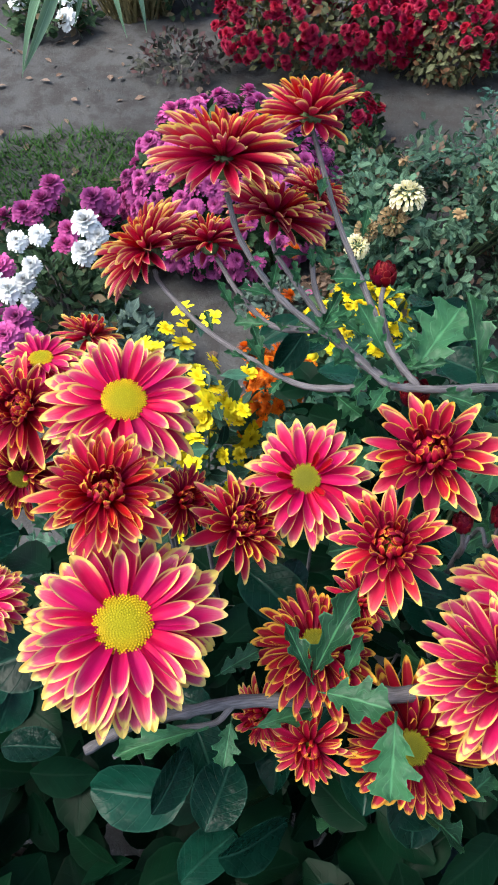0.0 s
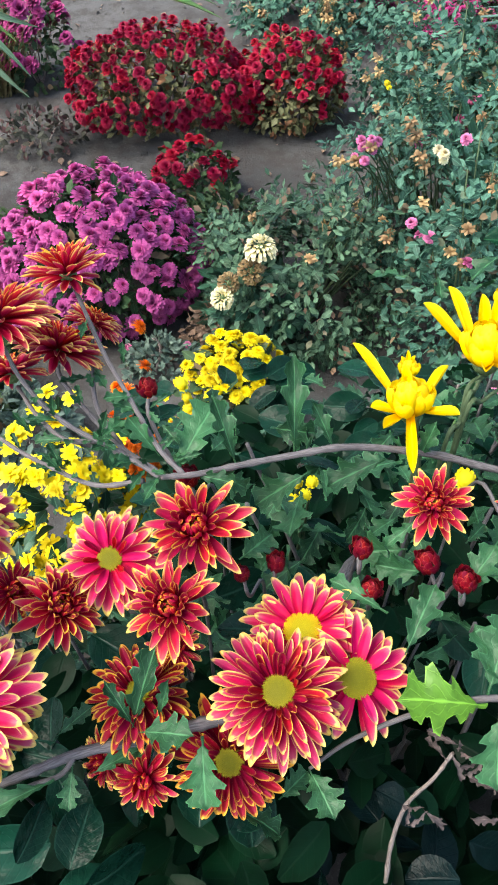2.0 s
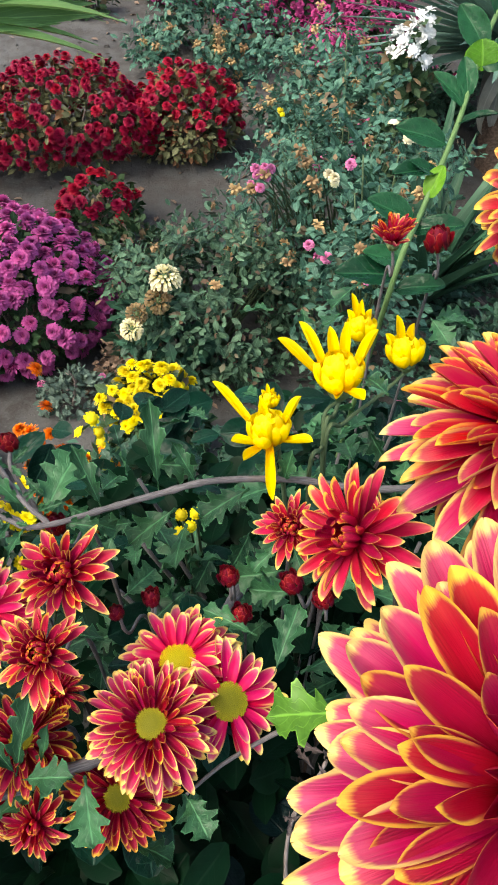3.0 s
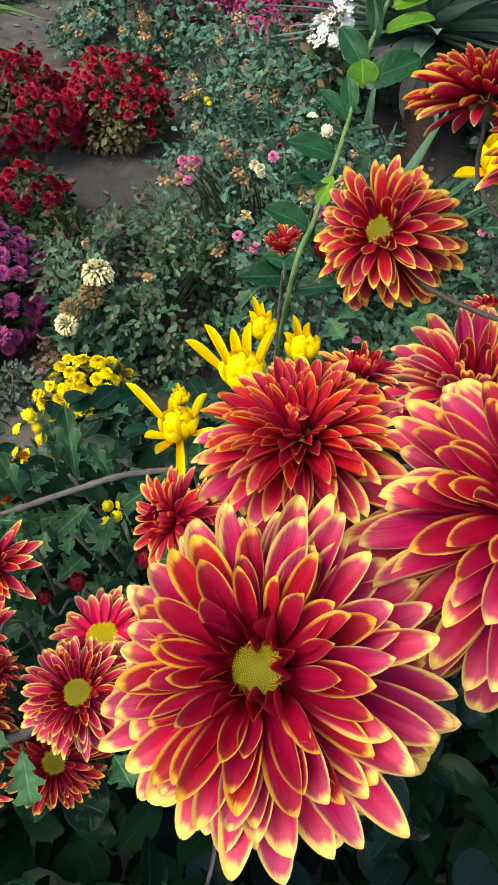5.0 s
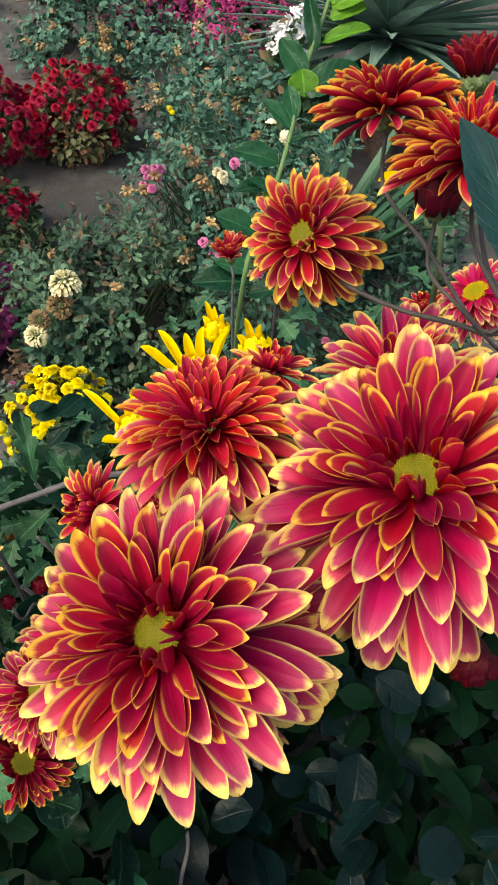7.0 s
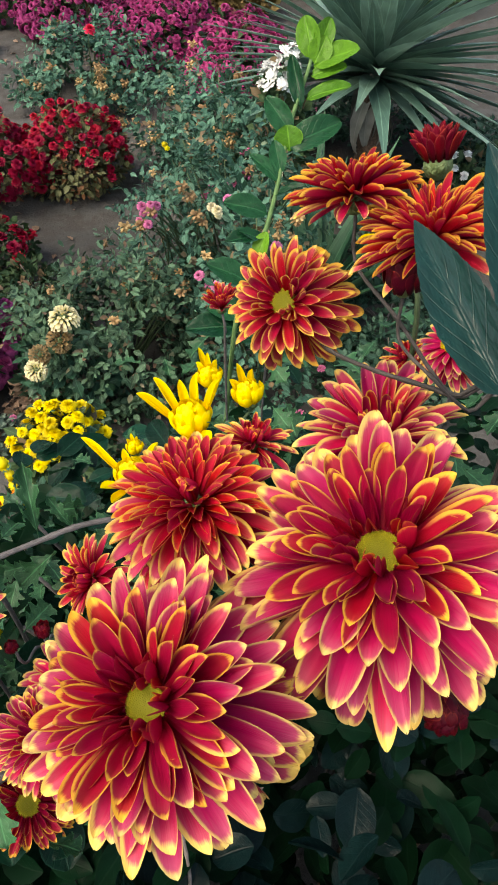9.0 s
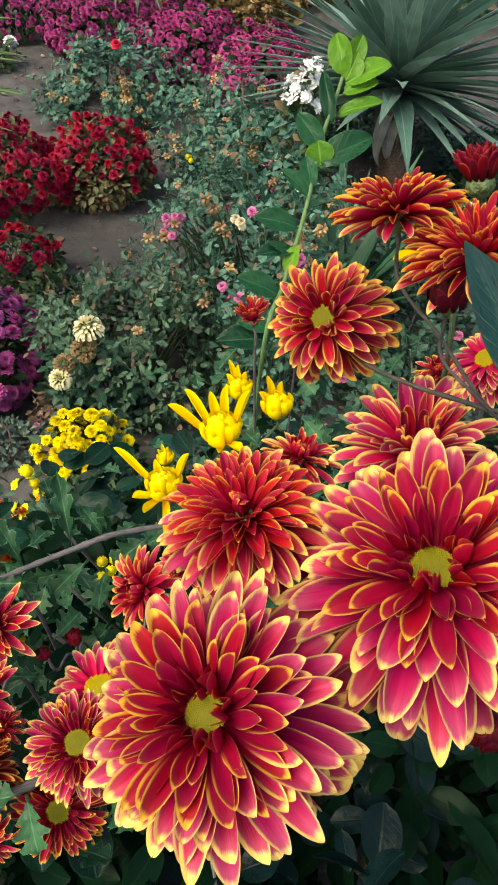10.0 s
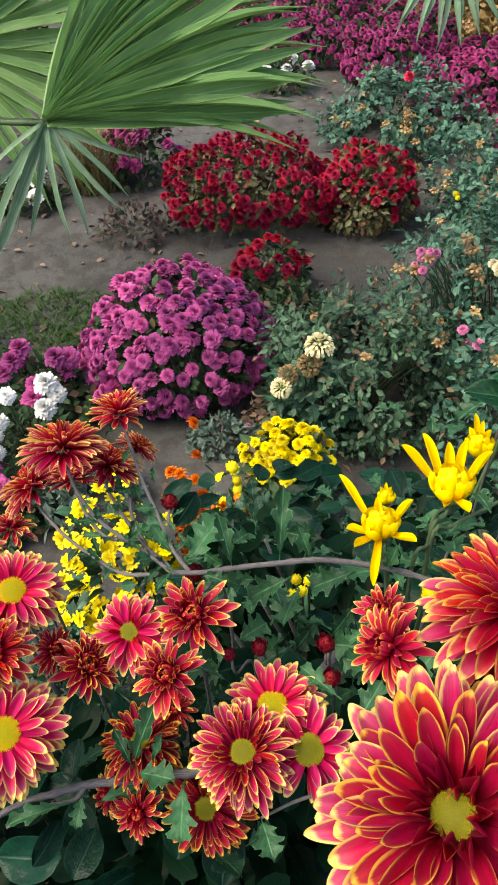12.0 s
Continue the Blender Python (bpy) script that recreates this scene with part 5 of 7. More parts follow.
leaf_between(branch, (0.228, 0.073, 0.864), (0.216, 0.039, 0.846), (-0.233, -0.019, 1.090), 1.04, "lobed", LOBED)
leaf_between(branch, (0.240, 0.081, 0.860), (0.232, 0.118, 0.877), (-0.253, -0.031, 1.080), 0.76, "lobed", LOBED)
leaf_between(branch, (0.250, 0.081, 0.862), (0.271, 0.098, 0.882), (-0.274, -0.030, 1.072), 0.85, "lobed", LOBED)
leaf_between(branch, (0.255, 0.075, 0.858), (0.260, 0.045, 0.846), (-0.282, -0.014, 1.074), 0.85, "lobed", LOBED)
leaf_between(branch, (0.189, 0.114, 0.863), (0.216, 0.145, 0.884), (-0.143, -0.109, 1.085), 0.66, "lobed", LOBED)
leaf_between(branch, (0.186, 0.138, 0.870), (0.158, 0.166, 0.875), (-0.135, -0.159, 1.065), 0.57, "lobed", LOBED)
leaf_between(branch, (0.228, 0.135, 0.877), (0.254, 0.154, 0.900), (-0.226, -0.149, 1.042), 0.76, "lobed", LOBED)
leaf_between(branch, (0.217, 0.180, 0.901), (0.193, 0.173, 0.889), (-0.203, -0.252, 0.992), 0.57, "lobed", LOBED)
leaf_between(branch, (0.224, 0.078, 0.861), (0.177, 0.088, 0.874), (-0.222, -0.028, 1.091), 1.09, "lobed", YELLOWLEAF, "yellow-green leaf with a purplish edge")

# ---- yellow chrysanthemums just opening ----
def yellow_flower(m, radius, rays, root, via):
    """A ball of folded petals with a few long rays: each at an angle, of a length, with a rise."""
    base = on_ground(*root)
    ob = thing("yellow_chrysanthemum", Matrix.Translation(base), "bright yellow chrysanthemum bud opening with a few long petals", "flower", "yellow chrysanthemums")
    rings = [(10, 0.90, 0.46, 0.30, -0.12, 34, "quill", YELLOW), (10, 0.98, 0.42, 0.30, -0.05, 54, "quill", YELLOW), (9, 0.98, 0.38, 0.26, 0.0, 70, "quill", YELLOW), (8, 0.90, 0.32, 0.16, 0.05, 82, "quill", YELLOW), (5, 0.8, 0.26, 0.06, 0.1, 90, "quill", YELLOW)]
    head = flower_head(ob, m, radius, "cup", 3, rings=rings)
    for angle, length, rise in rays:
        mm = (Matrix.Rotation(radians(angle - 90), 4, "Z") @ Matrix.Translation((0, 0.3, -0.05)) @ Matrix.Rotation(radians(rise), 4, "X")
              @ Matrix.Rotation(radians(length * 11 - 18), 4, "Y") @ Matrix.Diagonal((0.30, length * 0.92, 0.75, 1)))
        part("petal", petal_mesh("finger", YELLOW), head, Matrix.Scale(1 / 1.5, 4) @ mm)
    n = m.to_3x3() @ Vector((0, 0, 1))
    pts = [m.translation - n * radius * 0.45 - base] + [Vector(q) - base for q in via]
    last = pts[-1]
    pts += [Vector((last.x * 0.6, last.y * 0.6, last.z * 0.6)), Vector((0, 0, -0.02))]
    part("stem", tube("stem", pts, 0.0014, 0.0022, GREENSTEM), ob)
    return ob


yellow_flower(pose(0.3004, 0.2860, 0.9264, -11.6, -7.4, -12.8), 0.0293, ((128, 2.00, 52), (150, 2.00, 38), (60, 1.70, 55), (25, 1.70, 42), (92, 1.60, 66), (255, 0.80, 5), (290, 1.00, 0),), (0.36, 0.34), ((0.285, 0.274, 0.912), (0.280, 0.264, 0.887), (0.266, 0.252, 0.859),))
yellow_flower(pose(0.2344, 0.2554, 0.9182, -10.9, -8.6, -12.6), 0.0243, ((138, 2.50, 40), (95, 1.30, 70), (30, 1.50, 35), (200, 1.10, 20), (265, 2.00, -25), (330, 1.20, 0), (230, 1.10, 0),), (0.33, 0.30), ((0.236, 0.242, 0.892), (0.240, 0.236, 0.873),))
yellow_flower(pose(0.3372, 0.3290, 0.9333, -9.8, -8.9, -12.8), 0.0196, ((100, 1.90, 70), (60, 1.60, 75), (140, 1.30, 70), (20, 1.20, 65),), (0.38, 0.36), ((0.322, 0.310, 0.912), (0.299, 0.285, 0.898), (0.283, 0.267, 0.877),))
yellow_flower(pose(0.3628, 0.2986, 0.9248, -8.8, -11.5, -12.5), 0.0236, ((95, 1.70, 75), (40, 1.30, 65), (150, 1.20, 65),), (0.38, 0.35), ((0.337, 0.285, 0.907), (0.304, 0.278, 0.892), (0.283, 0.264, 0.874),))
yellow_flower(pose(0.2474, 0.2931, 0.9148, -12.4, -3.8, -13.5), 0.0121, ((95, 1.50, 75), (40, 1.20, 70), (150, 1.20, 70),), (0.34, 0.31), ((0.245, 0.281, 0.903), (0.244, 0.251, 0.874),))
yellow_flower(pose(0.4156, 0.1870, 1.1287, 22.8, -4.5, -27.2), 0.0212, ((95, 1.50, 35), (20, 1.40, 25), (200, 1.30, 10), (290, 1.40, 10),), (0.55, 0.30), ((0.415, 0.175, 1.103), (0.418, 0.157, 1.058),))


shoot = thing("euonymus_shoot", Matrix.Translation(on_ground(0.40, 0.50)), "upright evergreen shoot with glossy oval leaves and pale green tip", "shrub shoot")
shoot_at = shoot.matrix_basis.translation
part("stem", tube("stem", [Vector(q) - shoot_at for q in (on_ground(0.40, 0.50), (0.395, 0.47, 0.5), (0.375, 0.362, 0.935), (0.419, 0.402, 0.991), (0.461, 0.438, 1.044), (0.495, 0.474, 1.092), (0.526, 0.498, 1.129), (0.543, 0.512, 1.149))], 0.0028, 0.0018, SHOOTSTEM), shoot)
leaf_between(shoot, (0.538, 0.506, 1.141), (0.537, 0.527, 1.175), (-0.627, -0.705, 0.240), 0.93, "fine_oval", YOUNG)
leaf_between(shoot, (0.542, 0.508, 1.145), (0.562, 0.514, 1.173), (-0.320, -0.849, 0.229), 0.87, "fine_oval", YOUNG)
leaf_between(shoot, (0.537, 0.502, 1.137), (0.551, 0.505, 1.160), (-0.464, -0.747, 0.330), 1.36, "fine_oval", YOUNG)
leaf_between(shoot, (0.536, 0.500, 1.135), (0.577, 0.488, 1.155), (-0.191, -0.229, 0.664), 0.98, "fine_oval", YOUNG)
leaf_between(shoot, (0.531, 0.496, 1.128), (0.560, 0.481, 1.141), (-0.235, -0.316, 0.636), 0.87, "fine_oval", YOUNG)
leaf_between(shoot, (0.519, 0.484, 1.112), (0.558, 0.468, 1.128), (-0.181, -0.226, 0.691), 0.66, "fine_oval", YOUNG)
leaf_between(shoot, (0.512, 0.481, 1.106), (0.514, 0.509, 1.148), (-0.578, -0.634, 0.365), 0.47, "fine_oval", SHOOTLEAF)
leaf_between(shoot, (0.495, 0.469, 1.087), (0.480, 0.494, 1.119), (-0.374, -0.627, 0.514), 0.80, "fine_oval", SHOOTLEAF)
leaf_between(shoot, (0.489, 0.460, 1.076), (0.489, 0.468, 1.098), (-0.425, -0.734, 0.427), 1.86, "fine_oval", YOUNG)
leaf_between(shoot, (0.487, 0.463, 1.078), (0.539, 0.450, 1.102), (-0.289, -0.474, 0.626), 0.80, "fine_oval", SHOOTLEAF)
leaf_between(shoot, (0.469, 0.445, 1.054), (0.450, 0.466, 1.080), (-0.145, -0.215, 0.766), 0.66, "fine_oval", SHOOTLEAF)
leaf_between(shoot, (0.473, 0.450, 1.060), (0.474, 0.464, 1.088), (-0.148, -0.217, 0.758), 0.84, "fine_oval", SHOOTLEAF)
leaf_between(shoot, (0.460, 0.439, 1.044), (0.487, 0.426, 1.058), (-0.047, -0.037, 0.817), 0.56, "fine_oval", SHOOTLEAF)
leaf_between(shoot, (0.449, 0.430, 1.032), (0.412, 0.449, 1.048), (-0.214, -0.377, 0.736), 0.84, "fine_oval", SHOOTLEAF)
leaf_between(shoot, (0.440, 0.418, 1.016), (0.401, 0.426, 1.021), (-0.122, -0.200, 0.817), 0.75, "fine_oval", SHOOTLEAF)
leaf_between(shoot, (0.434, 0.418, 1.014), (0.416, 0.425, 1.027), (-0.116, -0.202, 0.819), 0.84, "fine_oval", SHOOTLEAF)
leaf_between(shoot, (0.426, 0.407, 0.999), (0.437, 0.413, 1.024), (-0.023, -0.021, 0.867), 0.98, "fine_oval", YOUNG)
leaf_between(shoot, (0.411, 0.397, 0.983), (0.379, 0.419, 1.005), (-0.136, -0.271, 0.837), 0.94, "fine_oval", SHOOTLEAF)
leaf_between(shoot, (0.407, 0.394, 0.979), (0.444, 0.376, 0.992), (-0.131, -0.269, 0.843), 0.75, "fine_oval", SHOOTLEAF)
leaf_between(shoot, (0.393, 0.379, 0.959), (0.365, 0.391, 0.973), (-0.117, -0.256, 0.871), 0.94, "fine_oval", SHOOTLEAF)
leaf_between(shoot, (0.390, 0.372, 0.951), (0.340, 0.390, 0.961), (-0.113, -0.249, 0.883), 0.84, "fine_oval", SHOOTLEAF)
leaf_between(shoot, (0.384, 0.366, 0.943), (0.419, 0.349, 0.956), (-0.107, -0.243, 0.894), 0.84, "fine_oval", SHOOTLEAF)
broad = thing("broad_leaf_shoot", Matrix.Translation(on_ground(0.62, 0.0)), "leafy shoot of large dark blue-green serrated leaves, the low ones coloured darker for shade", "leaf shoot")
broad_at = broad.matrix_basis.translation
leaf_between(broad, (0.2887, -0.0245, 1.2035), (0.2960, 0.0400, 1.2318), (-0.62, -0.42, 0.66), 0.36, "acute", TEALLEAF)
leaf_between(broad, (0.2857, -0.0407, 1.2209), (0.2950, 0.0125, 1.2650), (-0.55, -0.50, 0.66), 0.40, "acute", TEALLEAF)
for way in (((0.2887, -0.0245, 1.2035), (0.306, -0.034, 1.178)), ((0.2857, -0.0407, 1.2209), (0.298, -0.040, 1.196), (0.306, -0.034, 1.178)), ((0.306, -0.034, 1.178), (0.380, -0.020, 1.05), (0.55, -0.02, 0.6), on_ground(0.62, 0.0))):
    part("stem", tube("stem", [Vector(q) - broad_at for q in way], 0.0010, 0.0010 if len(way) < 4 else 0.003, GREENSTEM), broad)
dry_twig = thing("dry_twig", Matrix.Translation(on_ground(0.16, 0.02)), "bare curling grey twig among hedge leaves", "twig")
part("stem", tube("stem", [Vector(q) - dry_twig.matrix_basis.translation for q in ((0.208, 0.068, 0.825), (0.198, 0.062, 0.803), (0.185, 0.058, 0.772), (0.176, 0.045, 0.736), (0.169, 0.023, 0.684), (0.15, 0.0, 0.6), on_ground(0.16, 0.02))], 0.0009, 0.0017, TWIG, knots=0.4), dry_twig)
for a, b in (((0.204, 0.063, 0.853), (0.189, 0.075, 0.852)), ((0.196, 0.059, 0.859), (0.199, 0.046, 0.851)), ((0.201, 0.063, 0.864), (0.203, 0.061, 0.851)), ((0.193, 0.057, 0.856), (0.188, 0.073, 0.850)), ((0.220, 0.030, 0.828), (0.202, 0.031, 0.835)), ((0.219, 0.041, 0.833), (0.229, 0.058, 0.833)), ((0.221, 0.042, 0.835), (0.208, 0.052, 0.834)), ((0.223, 0.036, 0.835), (0.223, 0.052, 0.822)), ((0.230, 0.026, 0.823), (0.242, 0.033, 0.818)), ((0.223, 0.029, 0.818), (0.236, 0.022, 0.821)), ((0.231, 0.029, 0.822), (0.232, 0.041, 0.813)), ((0.222, 0.027, 0.827), (0.227, 0.009, 0.829)), ((0.184, 0.046, 0.815), (0.173, 0.050, 0.807)), ((0.184, 0.045, 0.813), (0.197, 0.036, 0.799)), ((0.179, 0.053, 0.807), (0.174, 0.041, 0.804)), ((0.185, 0.044, 0.815), (0.173, 0.038, 0.816)), ((0.214, 0.056, 0.844), (0.207, 0.064, 0.837)), ((0.216, 0.055, 0.848), (0.206, 0.051, 0.836)), ((0.221, 0.057, 0.850), (0.230, 0.070, 0.848)), ((0.214, 0.056, 0.843), (0.201, 0.054, 0.845))):
    leaf_between(dry_twig, a, b, (0.2, -0.6, 0.6), 0.4, "lobed", WITHERED)

# ---- the evergreen hedge under the flowers ----
def scatter(count, box, length, spread, up=(0, -0.25, 1), keep=None):
    """Places for leaves in a box, facing more or less to up."""
    out = []
    while len(out) < count:
        p = Vector([rnd.uniform(*b) for b in box])
        if keep and not keep(p):
            continue
        a = rnd.uniform(0, 6.283)
        u = (Vector(up) + Vector((rnd.uniform(-1, 1), rnd.uniform(-1, 1), rnd.uniform(-0.5, 1))) * spread).normalized()
        s = length * rnd.uniform(0.7, 1.2)
        out.append(basis(p, (math.cos(a), math.sin(a), rnd.uniform(-0.5, 0.2)), u) @ Matrix.Diagonal((s * rnd.uniform(0.85, 1.25), s, s, 1)))
    return out


hedge = thing("euonymus_hedge", Matrix.Translation(on_ground(0.1, 0.05)), "dark evergreen hedge with rounded glossy leaves beneath the flowers", "hedge")
hedge_at = Matrix.Translation(-hedge.matrix_basis.translation)


def hedge_top(x, y):
    top = 0.80 - 0.10 * max(0, y - 0.15) / 0.4 + 0.04 * noise.noise((x * 9, y * 9, 1))
    if y > 0.28 and x < 0.05:
        return -1
    return top - 0.13 * min(1, max(0, x - 0.12) / 0.1) * min(1, max(0, 0.10 - y) / 0.08)


def near_top(p):
    h = hedge_top(p.x, p.y)
    return h - 0.07 < p.z < h and (p.x < 0.12 or p.y > 0.14)


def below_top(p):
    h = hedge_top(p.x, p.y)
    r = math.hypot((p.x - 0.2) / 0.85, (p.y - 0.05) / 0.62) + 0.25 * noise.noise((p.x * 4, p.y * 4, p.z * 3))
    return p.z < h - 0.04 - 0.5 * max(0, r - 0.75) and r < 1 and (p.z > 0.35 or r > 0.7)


# Low leaves whose dark colour holds the shade below the flowers.
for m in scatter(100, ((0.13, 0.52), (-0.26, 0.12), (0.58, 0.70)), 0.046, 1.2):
    part("leaf", leaf_mesh("oval", BROADLEAF_SHADED), broad, Matrix.Translation(-broad_at) @ m)
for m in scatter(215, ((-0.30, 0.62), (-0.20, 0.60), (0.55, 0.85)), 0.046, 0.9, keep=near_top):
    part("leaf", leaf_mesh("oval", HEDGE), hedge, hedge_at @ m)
# Inner leaves in the darker green, which stands for shade inside the hedge.
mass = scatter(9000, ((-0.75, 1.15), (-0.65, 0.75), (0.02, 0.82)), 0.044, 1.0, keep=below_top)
tagged(part("foliage", cloud_mesh("foliage", OVAL_LIGHT_T, [hedge_at @ m for m in mass], HEDGE_SHADED), hedge), kind="stuff")
for k in range(16):
    x, y = rnd.uniform(-0.4, 0.7), rnd.uniform(-0.3, 0.5)
    a, b = Vector((0.1 + (x - 0.1) * 0.6, 0.05 + (y - 0.05) * 0.6, -0.05)), Vector((x, y, 0.62))
    part("branch", tube("branch", [(hedge_at @ q) for q in (a, (a + b) / 2 + Vector((0.03, 0.02, 0)), b)], 0.007, 0.003, BARK), hedge)

plant = thing("chrysanthemum_foliage", Matrix.Translation(on_ground(0.3, 0.25)), "grey-green lobed chrysanthemum leaves crowded below the buds", "plant")
plant_at = Matrix.Translation(-plant.matrix_basis.translation)
for m in scatter(180, ((0.06, 0.46), (0.06, 0.40), (0.64, 0.86)), 0.037, 1.5, keep=lambda p: p.x < 0.13 or p.y > 0.15):
    part("leaf", leaf_mesh("lobed", LOBED), plant, plant_at @ m)
for m in scatter(60, ((0.30, 0.62), (0.05, 0.45), (0.84, 0.98)), 0.036, 1.0):
    part("leaf", leaf_mesh("lobed", LOBED), plant, plant_at @ m)
for k in range(14):
    x, y = rnd.uniform(0.1, 0.5), rnd.uniform(0.1, 0.4)
    part("stem", tube("stem", [(plant_at @ Vector(q)) for q in ((0.3 + 0.3 * (x - 0.3), 0.25 + 0.3 * (y - 0.25), -0.05), ((x + 0.3) / 2, y, 0.45), (x, y, 0.76))], 0.004, 0.0018, STEM), plant)


# ---- garden bushes ----
def pom_template(rings, count, lift=70):
    """A small many-petalled bloom of radius 1."""
    verts, faces, uvs = [], [], []
    r = random.Random(3)
    for i in range(rings):
        t = i / max(1, rings - 1)
        rise, length = radians(-20 + (lift + 20) * t), 1.0 - 0.5 * t
        for k in range(count - i):
            a = 6.2832 * (k + 0.5 * (i % 2) + r.uniform(-0.3, 0.3)) / (count - i)
            m = Matrix.Rotation(a, 4, "Z") @ Matrix.Translation((0, 0.06, 0.06 * i)) @ Matrix.Rotation(rise + r.uniform(-0.18, 0.18), 4, "X") @ Matrix.Rotation(r.uniform(-0.25, 0.25), 4, "Y")
            w = 0.27 + 0.12 * (count < 15)
            n = length * r.uniform(0.90, 1.05)
            off = len(verts)
            for x, y, z in ((-0.08, 0, 0), (0.08, 0, 0), (-w / 2, 0.62, 0.06), (w / 2, 0.62, 0.06), (-w / 2.7, 1, 0.03), (w / 2.7, 1, 0.03)):
                verts.append(m @ Vector((x, y * n, z)))
                uvs.append((y * (0.75 + 0.25 * t), 0.5 + x))
            faces += [(off, off + 1, off + 3, off + 2), (off + 2, off + 3, off + 5, off + 4)]
    return verts, faces, uvs


def loose_template(petals=11):
    """A small open flower: broad petals in two rows that meet in the middle."""
    verts, faces, uvs = [(0, 0, 0.1)], [], [(0.1, 0.5)]
    r = random.Random(8)
    for row, (n, length, rise) in enumerate(((petals, 1.0, 8), (petals - 3, 0.72, 38), (petals - 6, 0.45, 62))):
        for k in range(n):
            m = Matrix.Rotation(6.2832 * (k + 0.5 * row + r.uniform(-0.2, 0.2)) / n, 4, "Z") @ Matrix.Rotation(radians(rise + r.uniform(-12, 12)), 4, "X")
            off = len(verts)
            for x, y, z in ((-0.22, 0.6, 0.04), (0.0, 0.6, -0.02), (0.22, 0.6, 0.04), (-0.16, 0.95, -0.02), (0.0, 1.0, -0.06), (0.16, 0.95, -0.02)):
                verts.append(m @ Vector((x, y * length, z + 0.1)))
                uvs.append((y, 0.5 + x))
            faces += [(0, off + 1, off), (0, off + 2, off + 1), (off, off + 1, off + 4, off + 3), (off + 1, off + 2, off + 5, off + 4)]
    return verts, faces, uvs


def wilted_template():
    """A spent flower: limp petals of uneven length that hang round a worn middle."""
    verts, faces, uvs = [(0, 0, 0.15)], [], [(0.1, 0.5)]
    r = random.Random(21)
    for k in range(26):
        m = Matrix.Rotation(6.2832 * (k + r.uniform(-0.6, 0.6)) / 26, 4, "Z") @ Matrix.Rotation(radians(r.uniform(-75, 60)), 4, "X") @ Matrix.Rotation(r.uniform(-1, 1), 4, "Y")
        off, n = len(verts), r.uniform(0.5, 1.15)
        for x, y, z in ((-0.13, 0.45, 0.05), (0.13, 0.45, 0.0), (-0.20, 0.8, -0.06), (0.18, 0.85, 0.06), (0.0, 1.05, -0.15)):
            verts.append(m @ Vector((x, y * n, z + 0.1)))
            uvs.append((y * r.uniform(0.7, 1.0), 0.5 + x))
        faces += [(0, off + 1, off), (off, off + 1, off + 3, off + 2), (off + 2, off + 3, off + 4)]
    return verts, faces, uvs


def button_template():
    """A tight rounded bloom: a knobbly dome with a fringe of short petals."""
    verts, faces, uvs = loose_template(13)
    verts = [Vector(v) * 0.95 for v in verts]
    off, n = len(verts), 10
    for i in range(5):
        f = i / 4
        for k in range(n):
            a = 6.2832 * (k + 0.5 * (i % 2)) / n
            r = 0.74 * math.sin(f * 1.5) * (1.08 if (i + k) % 2 else 0.92)
            verts.append((r * math.cos(a), r * math.sin(a), 0.12 + 0.62 * math.cos(f * 1.5) * (1.08 if (i + k) % 2 else 0.95)))
            uvs.append((1 - 0.6 * f, 0.5))
    for i in range(4):
        for k in range(n):
            a, b = off + i * n + k, off + i * n + (k + 1) % n
            faces.append((a, a + n, b + n, b))
    return verts, faces, uvs


POM, POM_LIGHT, BUTTON, LOOSE = pom_template(6, 20, 80), pom_template(5, 14, 80), button_template(), loose_template()
WILTED = wilted_template()
bloom_meshes = {}


def bloom_mesh(kind, mat):
    key = (kind, mat.name)
    if key not in bloom_meshes:
        bloom_meshes[key] = mesh_from("bloom", *{"pom": POM, "light": POM_LIGHT, "button": BUTTON, "loose": LOOSE, "wilted": WILTED}[kind], mat)
    return bloom_meshes[key]


